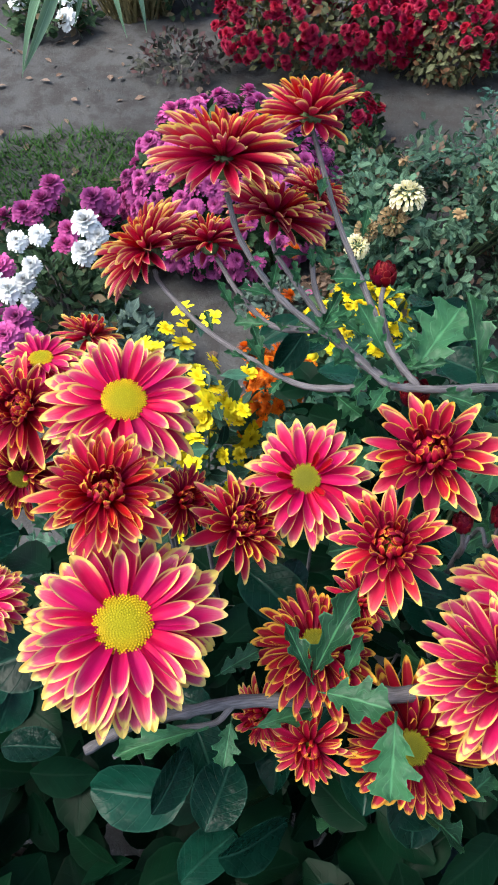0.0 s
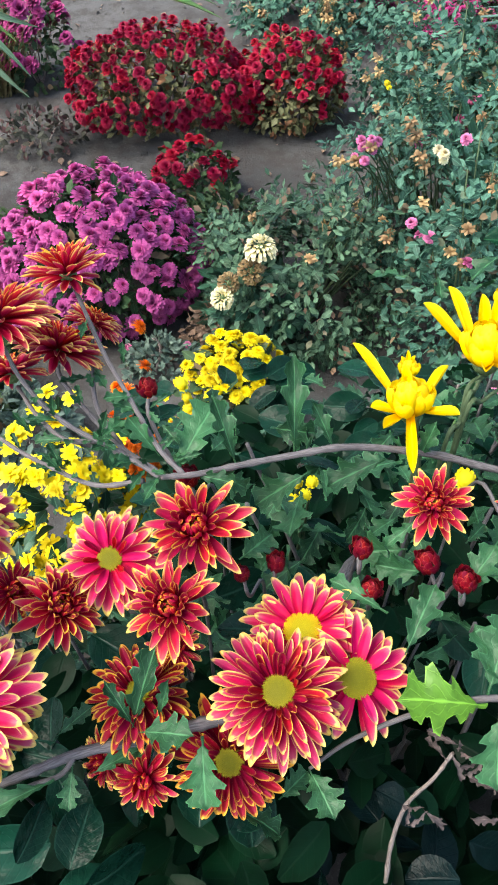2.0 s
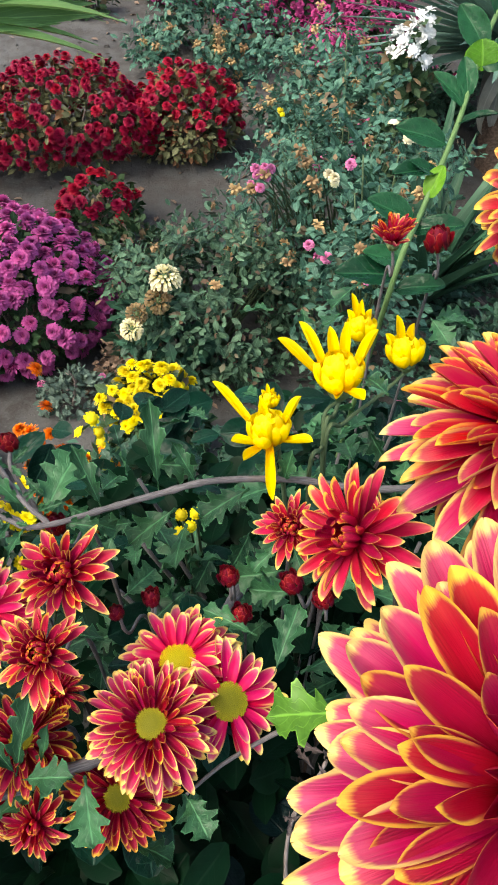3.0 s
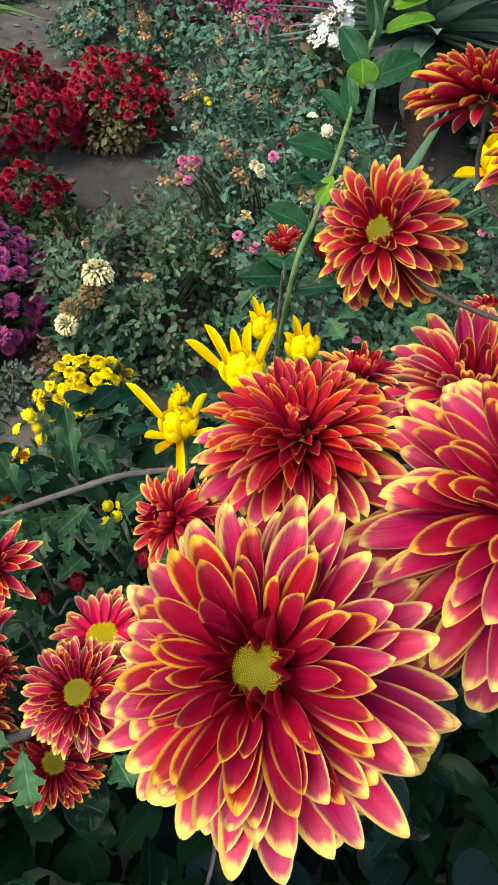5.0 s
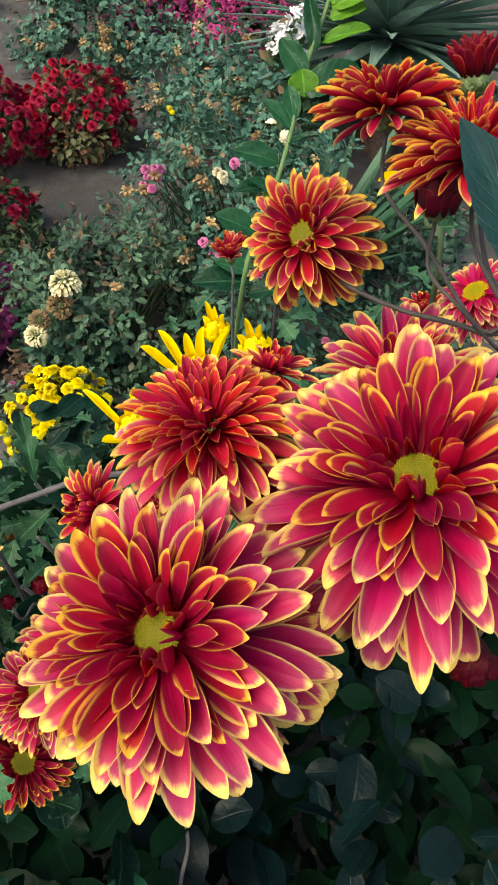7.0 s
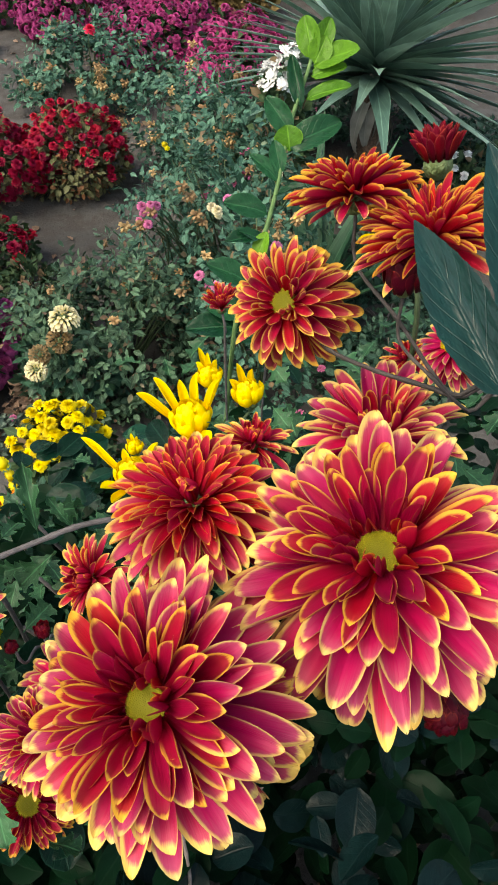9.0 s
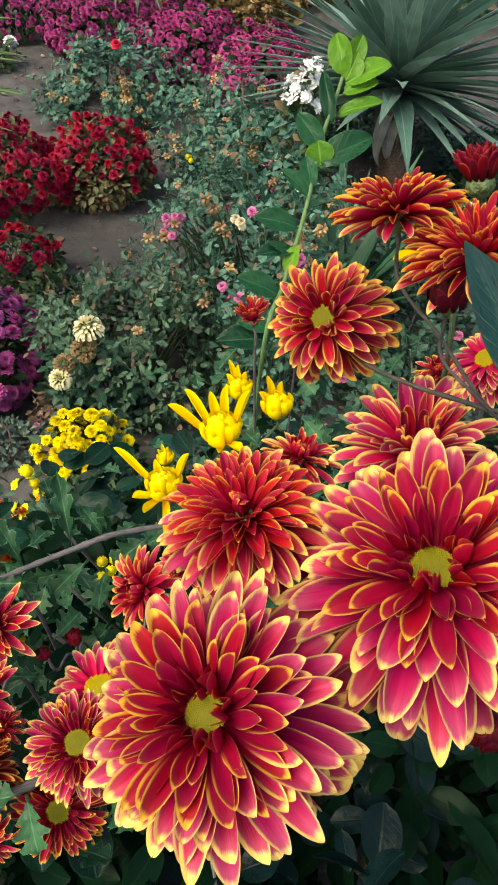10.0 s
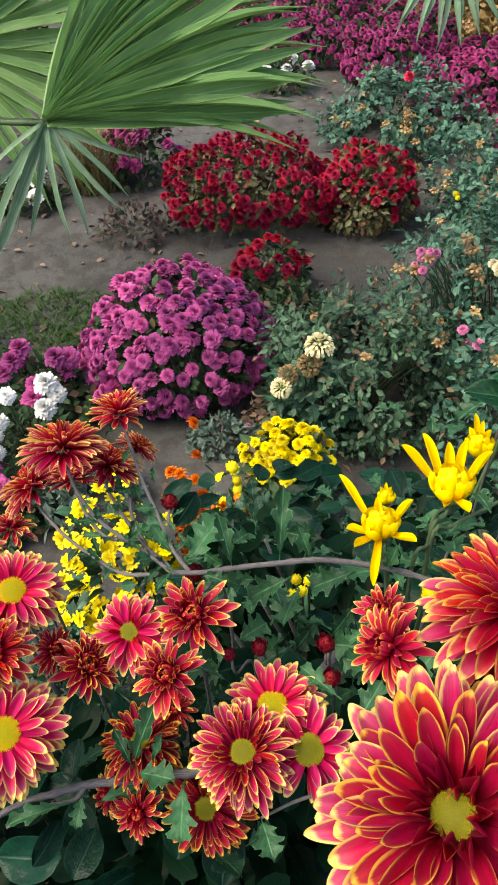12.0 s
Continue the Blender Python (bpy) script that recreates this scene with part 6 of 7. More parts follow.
def bush(name, at, size, label, leaf, blooms, category="flower bush", group="", hollow=0.55, lumps=0.22, stems=7, wild=0.0, joined=False, sprig=1, gaps=0.0, clump=-1.0):
    """A domed plant: stems, a mass of leaves, and blooms on its outside.
    size: half width, half depth, height; leaf: template, material, count, length; blooms: (kind, material, count, radius, lowest, highest) in shares of the height."""
    base = on_ground(*at)
    ob = thing(name, Matrix.Translation(base), label, category, group)
    rx, ry, h = size
    seed = rnd.random() * 50

    def shell(lo=0.0, hi=1.0):
        a, s = rnd.uniform(0, 6.283), rnd.uniform(lo, hi)
        c = math.sqrt(max(0.0, 1 - s * s * 0.95)) * (0.75 + 0.25 * min(1, s * 4))
        d = Vector((math.cos(a) * c, math.sin(a) * c, s))
        k = 1 + lumps * noise.noise(d * 2.2 + Vector((seed, 0, 0))) + wild * max(0, rnd.gauss(0, 1)) * 0.3
        return Vector((d.x * rx * k, d.y * ry * k, d.z * h * k)), Vector((d.x / rx, d.y / ry, d.z / h)).normalized()

    places = []
    t, mat, count, length = leaf
    while len(places) < count:
        p, n = shell(0.0, 1.0)
        f = rnd.uniform(hollow, 1.0) if rnd.random() < 0.7 else rnd.uniform(0.93, 1.02)
        f *= 0.94 if blooms and not wild else 1.0
        p = Vector((p.x * f, p.y * f, p.z * (0.4 + 0.6 * f)))
        if gaps and noise.noise(p * 7.0 + Vector((seed, 3, 0))) < gaps * rnd.uniform(-0.6, 0.5):
            continue
        way = (n + Vector((rnd.uniform(-1, 1), rnd.uniform(-1, 1), rnd.uniform(-0.9, 0.7)))).normalized()
        up = n + Vector((rnd.uniform(-1, 1), rnd.uniform(-1, 1), rnd.uniform(-0.2, 1.4)))
        cross = way.cross(up).normalized()
        for k in range(sprig):
            side = (1, -1)[k % 2] * (k < sprig - 1) * (sprig > 1)
            s = length * rnd.uniform(0.6, 1.25)
            w = way if not side else (way * 0.5 + cross * side).normalized()
            lean = up + Vector((rnd.uniform(-0.4, 0.4), rnd.uniform(-0.4, 0.4), 0))
            places.append(basis(p + way * length * 0.45 * (k // 2 + (k == sprig - 1)) * (sprig > 1), w, lean) @ Matrix.Scale(s, 4))
    tagged(part("foliage", cloud_mesh("foliage", t, places, mat), ob), kind="stuff")
    for k in range(stems):
        p, n = shell(0.5, 1.0)
        part("stem", tube("stem", [(rnd.uniform(-0.03, 0.03), rnd.uniform(-0.03, 0.03), -0.03), p * 0.45 + Vector((0.01, 0, 0.02)), p * 0.93], 0.004, 0.0018, GREENSTEM if wild else TWIG, 5, 4), ob)
    for kind, bmat, count, radius, lo, hi in blooms:
        made, heads = [], []
        massed = joined or blooms.index((kind, bmat, count, radius, lo, hi)) == 1 and count > 200
        for k in range(count):
            for tries in range(16):
                p, n = shell(lo, hi)
                if all((p - q).length > radius * 1.25 for q in made) and noise.noise(n * 3.2 + Vector((seed, 1, 5))) > clump:
                    break
            made.append(p)
            face = (n + Vector((rnd.uniform(-0.3, 0.3), rnd.uniform(-0.5, 0.1), rnd.uniform(0.1, 0.5)))).normalized()
            m = basis(p * rnd.uniform(0.99, 1.04), Vector((rnd.uniform(-1, 1), rnd.uniform(-1, 1), 0.1)), face)
            s = radius * rnd.uniform(0.8, 1.15)
            heads.append(m @ Matrix.Diagonal((s, s, s * 0.9, 1)))
            if not massed:
                part("bloom", bloom_mesh(kind, bmat), ob, heads[-1])
        if massed:
            tagged(part("bloom_mass", cloud_mesh("bloom_mass", POM_LIGHT, heads, bmat), ob), kind="stuff")
    return ob


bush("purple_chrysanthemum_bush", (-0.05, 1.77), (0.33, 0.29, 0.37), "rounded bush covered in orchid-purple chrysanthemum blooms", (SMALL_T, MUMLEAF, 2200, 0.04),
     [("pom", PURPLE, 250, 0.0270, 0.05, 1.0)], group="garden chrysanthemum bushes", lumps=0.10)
bush("crimson_chrysanthemum_bush", (0.27, 2.77), (0.39, 0.29, 0.32), "wide bush of small deep crimson chrysanthemum blooms", (SMALL_T, DRYMUM, 2000, 0.036),
     [("light", CRIMSON, 180, 0.0205, 0.15, 1.0), ("light", CRIMSON, 270, 0.0195, 0.12, 1.0)], group="garden chrysanthemum bushes", clump=-0.30)
bush("crimson_chrysanthemum_bush", (0.74, 2.68), (0.24, 0.21, 0.29), "crimson chrysanthemum bush with yellowing lower leaves", (SMALL_T, DRYMUM, 1700, 0.036),
     [("light", CRIMSON, 120, 0.0205, 0.5, 1.0), ("light", CRIMSON, 20, 0.0205, 0.2, 0.6)], group="garden chrysanthemum bushes", clump=-0.30)
bush("crimson_chrysanthemum_bush", (0.29, 2.24), (0.16, 0.14, 0.17), "small crimson chrysanthemum plant on bare soil", (SMALL_T, MUMLEAF, 600, 0.034),
     [("light", CRIMSON, 30, 0.025, 0.45, 1.0)], group="garden chrysanthemum bushes")
bush("cream_chrysanthemum_bush", (0.52, 1.55), (0.30, 0.26, 0.40), "leafy green bush with few cream flowers", (SMALL_T, CREAMLEAF, 5200, 0.027), [("wilted", SPENT, 9, 0.018, 0.4, 1.0)], stems=18, lumps=0.35, wild=0.25, sprig=5, gaps=0.8)
rose_near = bush("rose_bush", (1.00, 1.78), (0.36, 0.38, 0.56), "straggling rose bush with blue-green leaves and spent flowers", (SMALL_T, ROSELEAF, 6500, 0.028),
     [("wilted", SPENT, 12, 0.018, 0.3, 1.0)], "rose bush", hollow=0.3, lumps=0.6, stems=30, wild=0.35, sprig=5, gaps=0.9)
rose_mid = bush("rose_bush", (1.32, 2.55), (0.30, 0.36, 0.44), "tall thin rose bush with brown spent heads", (SMALL_T, ROSELEAF, 5000, 0.030),
     [("wilted", SPENT, 14, 0.020, 0.4, 1.0)], "rose bush", hollow=0.3, lumps=0.5, stems=22, wild=0.35, sprig=5, gaps=0.9)
rose_far = bush("rose_bush", (1.02, 3.42), (0.34, 0.30, 0.30), "green rose bush with one red rose", (SMALL_T, ROSELEAF, 3000, 0.034),
     [("wilted", SPENT, 5, 0.024, 0.4, 1.0)], "rose bush", stems=9, wild=0.3, sprig=5, gaps=0.8)
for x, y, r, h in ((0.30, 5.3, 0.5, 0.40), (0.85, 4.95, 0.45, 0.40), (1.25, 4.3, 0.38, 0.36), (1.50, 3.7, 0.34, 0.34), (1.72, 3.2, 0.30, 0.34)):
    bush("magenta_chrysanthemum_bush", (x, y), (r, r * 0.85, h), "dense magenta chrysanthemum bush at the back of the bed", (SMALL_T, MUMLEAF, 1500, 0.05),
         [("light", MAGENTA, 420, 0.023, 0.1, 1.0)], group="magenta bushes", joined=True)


def bloom_at(parent, p, kind, mat, radius, face=(0, -0.5, 0.8)):
    """One bloom of a plant, on its own thin stalk from the plant's base."""
    at = Vector(p) - parent.matrix_basis.translation
    f = (Vector(face) + Vector((rnd.uniform(-0.3, 0.3), rnd.uniform(-0.3, 0.3), 0))).normalized()
    part("bloom", bloom_mesh(kind, mat), parent, basis(at, Vector((1, 0.2, 0)), f) @ Matrix.Scale(radius, 4))
    part("stem", tube("stem", [Vector((at.x * 0.6 + rnd.uniform(-0.05, 0.05), at.y * 0.6 + rnd.uniform(-0.02, 0.06), at.z * 0.45)), at * 0.8 + Vector((0, 0.01, 0.02)), at - f * radius * 0.05], 0.0022, 0.0013, GREENSTEM, 5, 4), parent)


# ---- single heads that stand out on the rose bushes ----
bloom_at(rose_far, (0.912, 3.149, 0.413), "wilted", SPENT, 0.019, (0.2, -0.6, 0.7))
bloom_at(rose_far, (0.994, 3.112, 0.453), "wilted", SPENT, 0.019, (0.2, -0.6, 0.7))
bloom_at(rose_far, (1.041, 3.176, 0.432), "wilted", SPENT, 0.019, (0.0, -0.6, 0.7))
bloom_at(rose_far, (1.006, 3.142, 0.408), "wilted", SPENT, 0.019, (0.0, -0.6, 0.7))
bloom_at(rose_far, (1.002, 3.101, 0.388), "wilted", SPENT, 0.027, (-0.3, -0.6, 0.7))
bloom_at(rose_far, (0.998, 3.125, 0.427), "wilted", SPENT, 0.020, (0.4, -0.6, 0.7))
bloom_at(rose_far, (1.046, 3.207, 0.397), "wilted", SPENT, 0.019, (-0.1, -0.6, 0.7))
bloom_at(rose_far, (1.004, 3.161, 0.459), "wilted", SPENT, 0.022, (-0.1, -0.6, 0.7))
bloom_at(rose_far, (1.009, 3.192, 0.369), "wilted", SPENT, 0.026, (-0.4, -0.6, 0.7))
bloom_at(rose_far, (0.939, 3.012, 0.306), "wilted", SPENT, 0.020, (0.4, -0.6, 0.7))
bloom_at(rose_far, (1.101, 3.170, 0.259), "wilted", SPENT, 0.026, (-0.2, -0.6, 0.7))
bloom_at(rose_far, (1.115, 3.172, 0.328), "wilted", SPENT, 0.024, (0.1, -0.6, 0.7))
bloom_at(rose_far, (1.043, 3.085, 0.342), "wilted", SPENT, 0.024, (-0.3, -0.6, 0.7))
bloom_at(rose_far, (1.112, 3.121, 0.382), "wilted", SPENT, 0.026, (0.5, -0.6, 0.7))
bloom_at(rose_far, (1.055, 3.127, 0.225), "wilted", SPENT, 0.022, (-0.3, -0.6, 0.7))
bloom_at(rose_far, (1.117, 3.124, 0.193), "wilted", SPENT, 0.022, (0.0, -0.6, 0.7))
bloom_at(rose_far, (1.080, 3.105, 0.217), "wilted", SPENT, 0.026, (0.0, -0.6, 0.7))
bloom_at(rose_far, (1.075, 3.071, 0.166), "wilted", SPENT, 0.026, (0.3, -0.6, 0.7))
bloom_at(rose_far, (0.917, 3.190, 0.384), "wilted", SPENT, 0.022, (0.3, -0.6, 0.7))
bloom_at(rose_far, (0.922, 3.149, 0.346), "wilted", SPENT, 0.020, (-0.5, -0.6, 0.7))
bloom_at(rose_far, (0.987, 3.187, 0.301), "wilted", SPENT, 0.019, (-0.1, -0.6, 0.7))
bloom_at(rose_mid, (1.272, 2.314, 0.378), "wilted", SPENT, 0.022, (-0.3, -0.6, 0.7))
bloom_at(rose_mid, (1.212, 2.207, 0.398), "wilted", SPENT, 0.023, (0.2, -0.6, 0.7))
bloom_at(rose_mid, (1.147, 2.222, 0.355), "wilted", SPENT, 0.020, (0.5, -0.6, 0.7))
bloom_at(rose_mid, (1.216, 2.320, 0.402), "wilted", SPENT, 0.022, (-0.5, -0.6, 0.7))
bloom_at(rose_mid, (1.093, 2.283, 0.391), "wilted", SPENT, 0.026, (-0.0, -0.6, 0.7))
bloom_at(rose_mid, (1.145, 2.256, 0.397), "wilted", SPENT, 0.018, (-0.0, -0.6, 0.7))
bloom_at(rose_mid, (1.168, 2.380, 0.409), "wilted", SPENT, 0.018, (0.4, -0.6, 0.7))
bloom_at(rose_mid, (1.127, 2.173, 0.404), "wilted", SPENT, 0.024, (0.1, -0.6, 0.7))
bloom_at(rose_mid, (1.229, 2.207, 0.381), "wilted", SPENT, 0.024, (0.4, -0.6, 0.7))
bloom_at(rose_mid, (1.197, 2.257, 0.364), "wilted", SPENT, 0.019, (-0.4, -0.6, 0.7))
bloom_at(rose_mid, (1.212, 2.247, 0.379), "wilted", SPENT, 0.023, (0.4, -0.6, 0.7))
bloom_at(rose_mid, (0.887, 2.230, 0.439), "wilted", SPENT, 0.018, (0.4, -0.6, 0.7))
bloom_at(rose_mid, (0.947, 2.295, 0.475), "wilted", SPENT, 0.020, (0.1, -0.6, 0.7))
bloom_at(rose_mid, (0.945, 2.272, 0.442), "wilted", SPENT, 0.023, (0.0, -0.6, 0.7))
bloom_at(rose_near, (0.779, 1.568, 0.558), "wilted", SPENT, 0.022, (-0.4, -0.6, 0.7))
bloom_at(rose_near, (0.808, 1.508, 0.475), "wilted", SPENT, 0.019, (0.4, -0.6, 0.7))
bloom_at(rose_near, (0.791, 1.505, 0.500), "wilted", SPENT, 0.022, (-0.5, -0.6, 0.7))
bloom_at(rose_near, (0.802, 1.572, 0.524), "wilted", SPENT, 0.022, (-0.2, -0.6, 0.7))
bloom_at(rose_near, (0.676, 1.551, 0.514), "wilted", SPENT, 0.020, (-0.4, -0.6, 0.7))
bloom_at(rose_near, (0.663, 1.594, 0.462), "wilted", SPENT, 0.020, (-0.5, -0.6, 0.7))
bloom_at(rose_near, (0.700, 1.536, 0.277), "wilted", SPENT, 0.019, (-0.1, -0.6, 0.7))
bloom_at(rose_near, (0.665, 1.550, 0.320), "wilted", SPENT, 0.020, (0.4, -0.6, 0.7))
bloom_at(rose_near, (0.742, 1.510, 0.274), "wilted", SPENT, 0.019, (-0.3, -0.6, 0.7))
bloom_at(rose_near, (0.577, 1.560, 0.301), "wilted", SPENT, 0.016, (-0.4, -0.6, 0.7))
bloom_at(rose_near, (0.621, 1.617, 0.313), "wilted", SPENT, 0.022, (-0.2, -0.6, 0.7))
bloom_at(rose_near, (0.594, 1.616, 0.280), "wilted", SPENT, 0.018, (-0.0, -0.6, 0.7))
bloom_at(rose_near, (0.656, 1.599, 0.458), "wilted", SPENT, 0.022, (0.3, -0.6, 0.7))
bloom_at(rose_near, (0.613, 1.610, 0.459), "wilted", SPENT, 0.022, (0.2, -0.6, 0.7))
bloom_at(rose_near, (1.064, 1.411, 0.472), "wilted", SPENT, 0.023, (-0.0, -0.6, 0.7))
bloom_at(rose_near, (1.061, 1.413, 0.459), "wilted", SPENT, 0.018, (-0.2, -0.6, 0.7))
bloom_at(rose_near, (1.055, 1.436, 0.409), "wilted", SPENT, 0.016, (0.4, -0.6, 0.7))
bloom_at(rose_near, (0.868, 1.527, 0.475), "light", CREAM, 0.013, (-0.2, -0.6, 0.7))
bloom_at(rose_near, (0.852, 1.501, 0.503), "light", CREAM, 0.016, (-0.4, -0.6, 0.7))
bloom_at(rose_near, (0.847, 1.524, 0.504), "light", CREAM, 0.015, (0.3, -0.6, 0.7))
bloom_at(rose_near, (0.687, 1.583, 0.522), "light", PINKFAR, 0.011, (0.4, -0.6, 0.7))
bloom_at(rose_near, (0.687, 1.561, 0.501), "light", PINKFAR, 0.011, (0.3, -0.6, 0.7))
bloom_at(rose_near, (0.670, 1.610, 0.509), "light", PINKFAR, 0.014, (0.2, -0.6, 0.7))
bloom_at(rose_near, (0.707, 1.589, 0.511), "light", PINKFAR, 0.014, (-0.2, -0.6, 0.7))
bloom_at(rose_near, (0.692, 1.602, 0.495), "light", PINKFAR, 0.012, (-0.3, -0.6, 0.7))
bloom_at(rose_near, (0.663, 1.581, 0.502), "light", PINKFAR, 0.011, (0.0, -0.6, 0.7))
bloom_at(rose_near, (0.664, 1.631, 0.459), "light", PINKFAR, 0.011, (-0.2, -0.6, 0.7))
bloom_at(rose_near, (0.670, 1.569, 0.474), "light", PINKFAR, 0.014, (0.4, -0.6, 0.7))
bloom_at(rose_near, (0.665, 1.556, 0.478), "light", PINKFAR, 0.012, (0.4, -0.6, 0.7))
bloom_at(rose_mid, (1.248, 2.246, 0.216), "light", PINKFAR, 0.016, (-0.2, -0.6, 0.7))
bloom_at(rose_mid, (1.305, 2.243, 0.256), "light", PINKFAR, 0.013, (0.1, -0.6, 0.7))
bloom_at(rose_mid, (1.328, 2.196, 0.268), "light", PINKFAR, 0.016, (-0.1, -0.6, 0.7))
bloom_at(rose_mid, (1.304, 2.199, 0.246), "light", PINKFAR, 0.015, (0.2, -0.6, 0.7))
bloom_at(rose_mid, (1.295, 2.256, 0.238), "light", PINKFAR, 0.019, (0.1, -0.6, 0.7))
bloom_at(rose_mid, (1.276, 2.269, 0.264), "light", PINKFAR, 0.017, (0.4, -0.6, 0.7))
bloom_at(rose_mid, (1.194, 2.256, 0.206), "light", PINKFAR, 0.014, (-0.2, -0.6, 0.7))
bloom_at(rose_mid, (1.161, 2.271, 0.224), "light", PINKFAR, 0.013, (-0.3, -0.6, 0.7))
bloom_at(rose_mid, (1.217, 2.209, 0.241), "light", PINKFAR, 0.016, (0.2, -0.6, 0.7))
bloom_at(rose_mid, (1.144, 2.294, 0.172), "light", PINKFAR, 0.017, (0.5, -0.6, 0.7))
bloom_at(rose_mid, (1.268, 2.237, 0.212), "light", PINKFAR, 0.016, (-0.4, -0.6, 0.7))
bloom_at(rose_mid, (1.331, 2.219, 0.318), "light", PINKFAR, 0.016, (-0.1, -0.6, 0.7))
bloom_at(rose_mid, (1.308, 2.274, 0.326), "light", PINKFAR, 0.018, (-0.2, -0.6, 0.7))
bloom_at(rose_mid, (1.295, 2.184, 0.358), "light", PINKFAR, 0.019, (-0.4, -0.6, 0.7))
bloom_at(rose_mid, (1.005, 2.317, 0.374), "button", LEMON, 0.012, (-0.1, -0.6, 0.7))
bloom_at(rose_mid, (1.000, 2.325, 0.385), "button", LEMON, 0.014, (0.4, -0.6, 0.7))
bloom_at(rose_far, (0.976, 3.081, 0.619), "pom", ROSERED, 0.025, (0.1, -0.6, 0.7))
quartet = thing("yellow_button_chrysanthemum", Matrix.Translation(on_ground(0.22, 0.42)), "thin stalk with four small yellow button flowers", "flower", "yellow button plants")
bloom_at(quartet, (0.182, 0.292, 0.810), "button", LEMON, 0.0062, (-0.1, -0.6, 0.7))
bloom_at(quartet, (0.170, 0.295, 0.809), "button", LEMON, 0.0062, (-0.1, -0.6, 0.7))
bloom_at(quartet, (0.175, 0.286, 0.802), "button", LEMON, 0.0062, (-0.1, -0.6, 0.7))
bloom_at(quartet, (0.165, 0.285, 0.799), "button", LEMON, 0.0062, (-0.1, -0.6, 0.7))
single = thing("yellow_button_chrysanthemum", Matrix.Translation(on_ground(0.33, 0.36)), "thin stalk with one small yellow button flower", "flower", "yellow button plants")
bloom_at(single, (0.281, 0.239, 0.853), "button", LEMON, 0.0095, (-0.1, -0.6, 0.7))

cream = bush("cream_chrysanthemum", (0.36, 1.48), (0.15, 0.14, 0.28), "chrysanthemum plant with two cream flowers and a spent brown head", (SMALL_T, LOBED_FAR, 500, 0.05), [])


def pale_rings(mat):
    return [(22, 0.36, 0.17, 0.62, -0.24, -55, "blunt", mat), (22, 0.36, 0.17, 0.58, -0.08, -30, "blunt", mat), (20, 0.34, 0.17, 0.48, 0.05, -8, "blunt", mat),
            (17, 0.32, 0.16, 0.36, 0.14, 14, "blunt", mat), (13, 0.30, 0.16, 0.23, 0.19, 36, "cup", mat), (8, 0.28, 0.15, 0.09, 0.21, 62, "cup", mat)]


for x, y, z, r, face, mat in ((0.358, 1.386, 0.375, 0.050, (0.05, 0.1, 0.95), CREAMPETAL), (0.253, 1.335, 0.273, 0.036, (-0.7, -0.5, 0.5), CREAMPETAL),
                              (0.335, 1.37, 0.315, 0.042, (-0.3, -0.7, 0.4), BROWNPETAL), (0.275, 1.36, 0.295, 0.034, (-0.3, -0.7, 0.5), BROWNPETAL)):
    flower_head(cream, basis((x, y, z), (1, 0.2, 0), face), r, "pale", int(x * 1000), rings=pale_rings(mat))
    top = Vector((x, y, z)) - cream.matrix_basis.translation
    part("stem", tube("stem", [(0, 0, -0.02), top * 0.55 + Vector((0, 0.02, 0.03)), top - Vector(face) * r * 0.3], 0.003, 0.0016, GREENSTEM, 5, 4), cream)

white = bush("white_chrysanthemum", (-0.48, 1.36), (0.20, 0.14, 0.20), "white chrysanthemum plant with round fluffy heads", (SMALL_T, MUMLEAF, 800, 0.04), [])
for x, y, z, r in ((-0.372, 1.341, 0.327, 0.048), (-0.376, 1.296, 0.279, 0.044), (-0.528, 1.316, 0.296, 0.036), (-0.478, 1.326, 0.305, 0.036), (-0.495, 1.273, 0.26, 0.034),
                   (-0.547, 1.23, 0.224, 0.046), (-0.511, 1.245, 0.237, 0.036), (-0.345, 1.33, 0.30, 0.036), (-0.60, 1.28, 0.22, 0.04), (-0.505, 1.22, 0.20, 0.03)):
    bloom_at(white, (x, y, z), "pom", WHITE, r * 0.72, (0.1, -0.5, 0.8))
small = bush("purple_chrysanthemum", (-0.52, 1.62), (0.24, 0.14, 0.18), "low purple chrysanthemum plant beside the grass", (SMALL_T, MUMLEAF, 700, 0.04), [("pom", PURPLE, 8, 0.034, 0.3, 1.0)])
for x, y, z in ((-0.524, 1.647, 0.248), (-0.416, 1.621, 0.226), (-0.55, 1.62, 0.22), (-0.60, 1.60, 0.2), (-0.38, 1.64, 0.21)):
    bloom_at(small, (x, y, z), "pom", PURPLE, 0.036)
low = bush("purple_chrysanthemum", (-0.56, 1.17), (0.16, 0.12, 0.12), "purple chrysanthemum plant low among leaves", (SMALL_T, MUMLEAF, 500, 0.04), [])
for x, y, z in ((-0.528, 1.18, 0.182), (-0.586, 1.313, 0.228), (-0.536, 1.111, 0.19), (-0.50, 1.14, 0.15), (-0.60, 1.20, 0.19), (-0.575, 1.13, 0.16)):
    bloom_at(low, (x, y, z), "pom", PURPLE, 0.036)
bush("yellow_button_chrysanthemum", (0.25, 1.15), (0.15, 0.10, 0.265), "compact chrysanthemum plant crowded with yellow button blooms", (SMALL_T, MUMLEAF, 600, 0.04),
     [("pom", LEMON, 85, 0.0165, 0.68, 1.0)], group="yellow button plants")
bush("yellow_button_chrysanthemum", (-0.10, 0.64), (0.13, 0.11, 0.54), "tall loose plant of bright yellow button blooms", (SMALL_T, LOBED_FAR, 520, 0.035),
     [("loose", LEMON, 120, 0.0165, 0.55, 1.0)], group="yellow button plants", hollow=0.75, stems=10, wild=0.3)
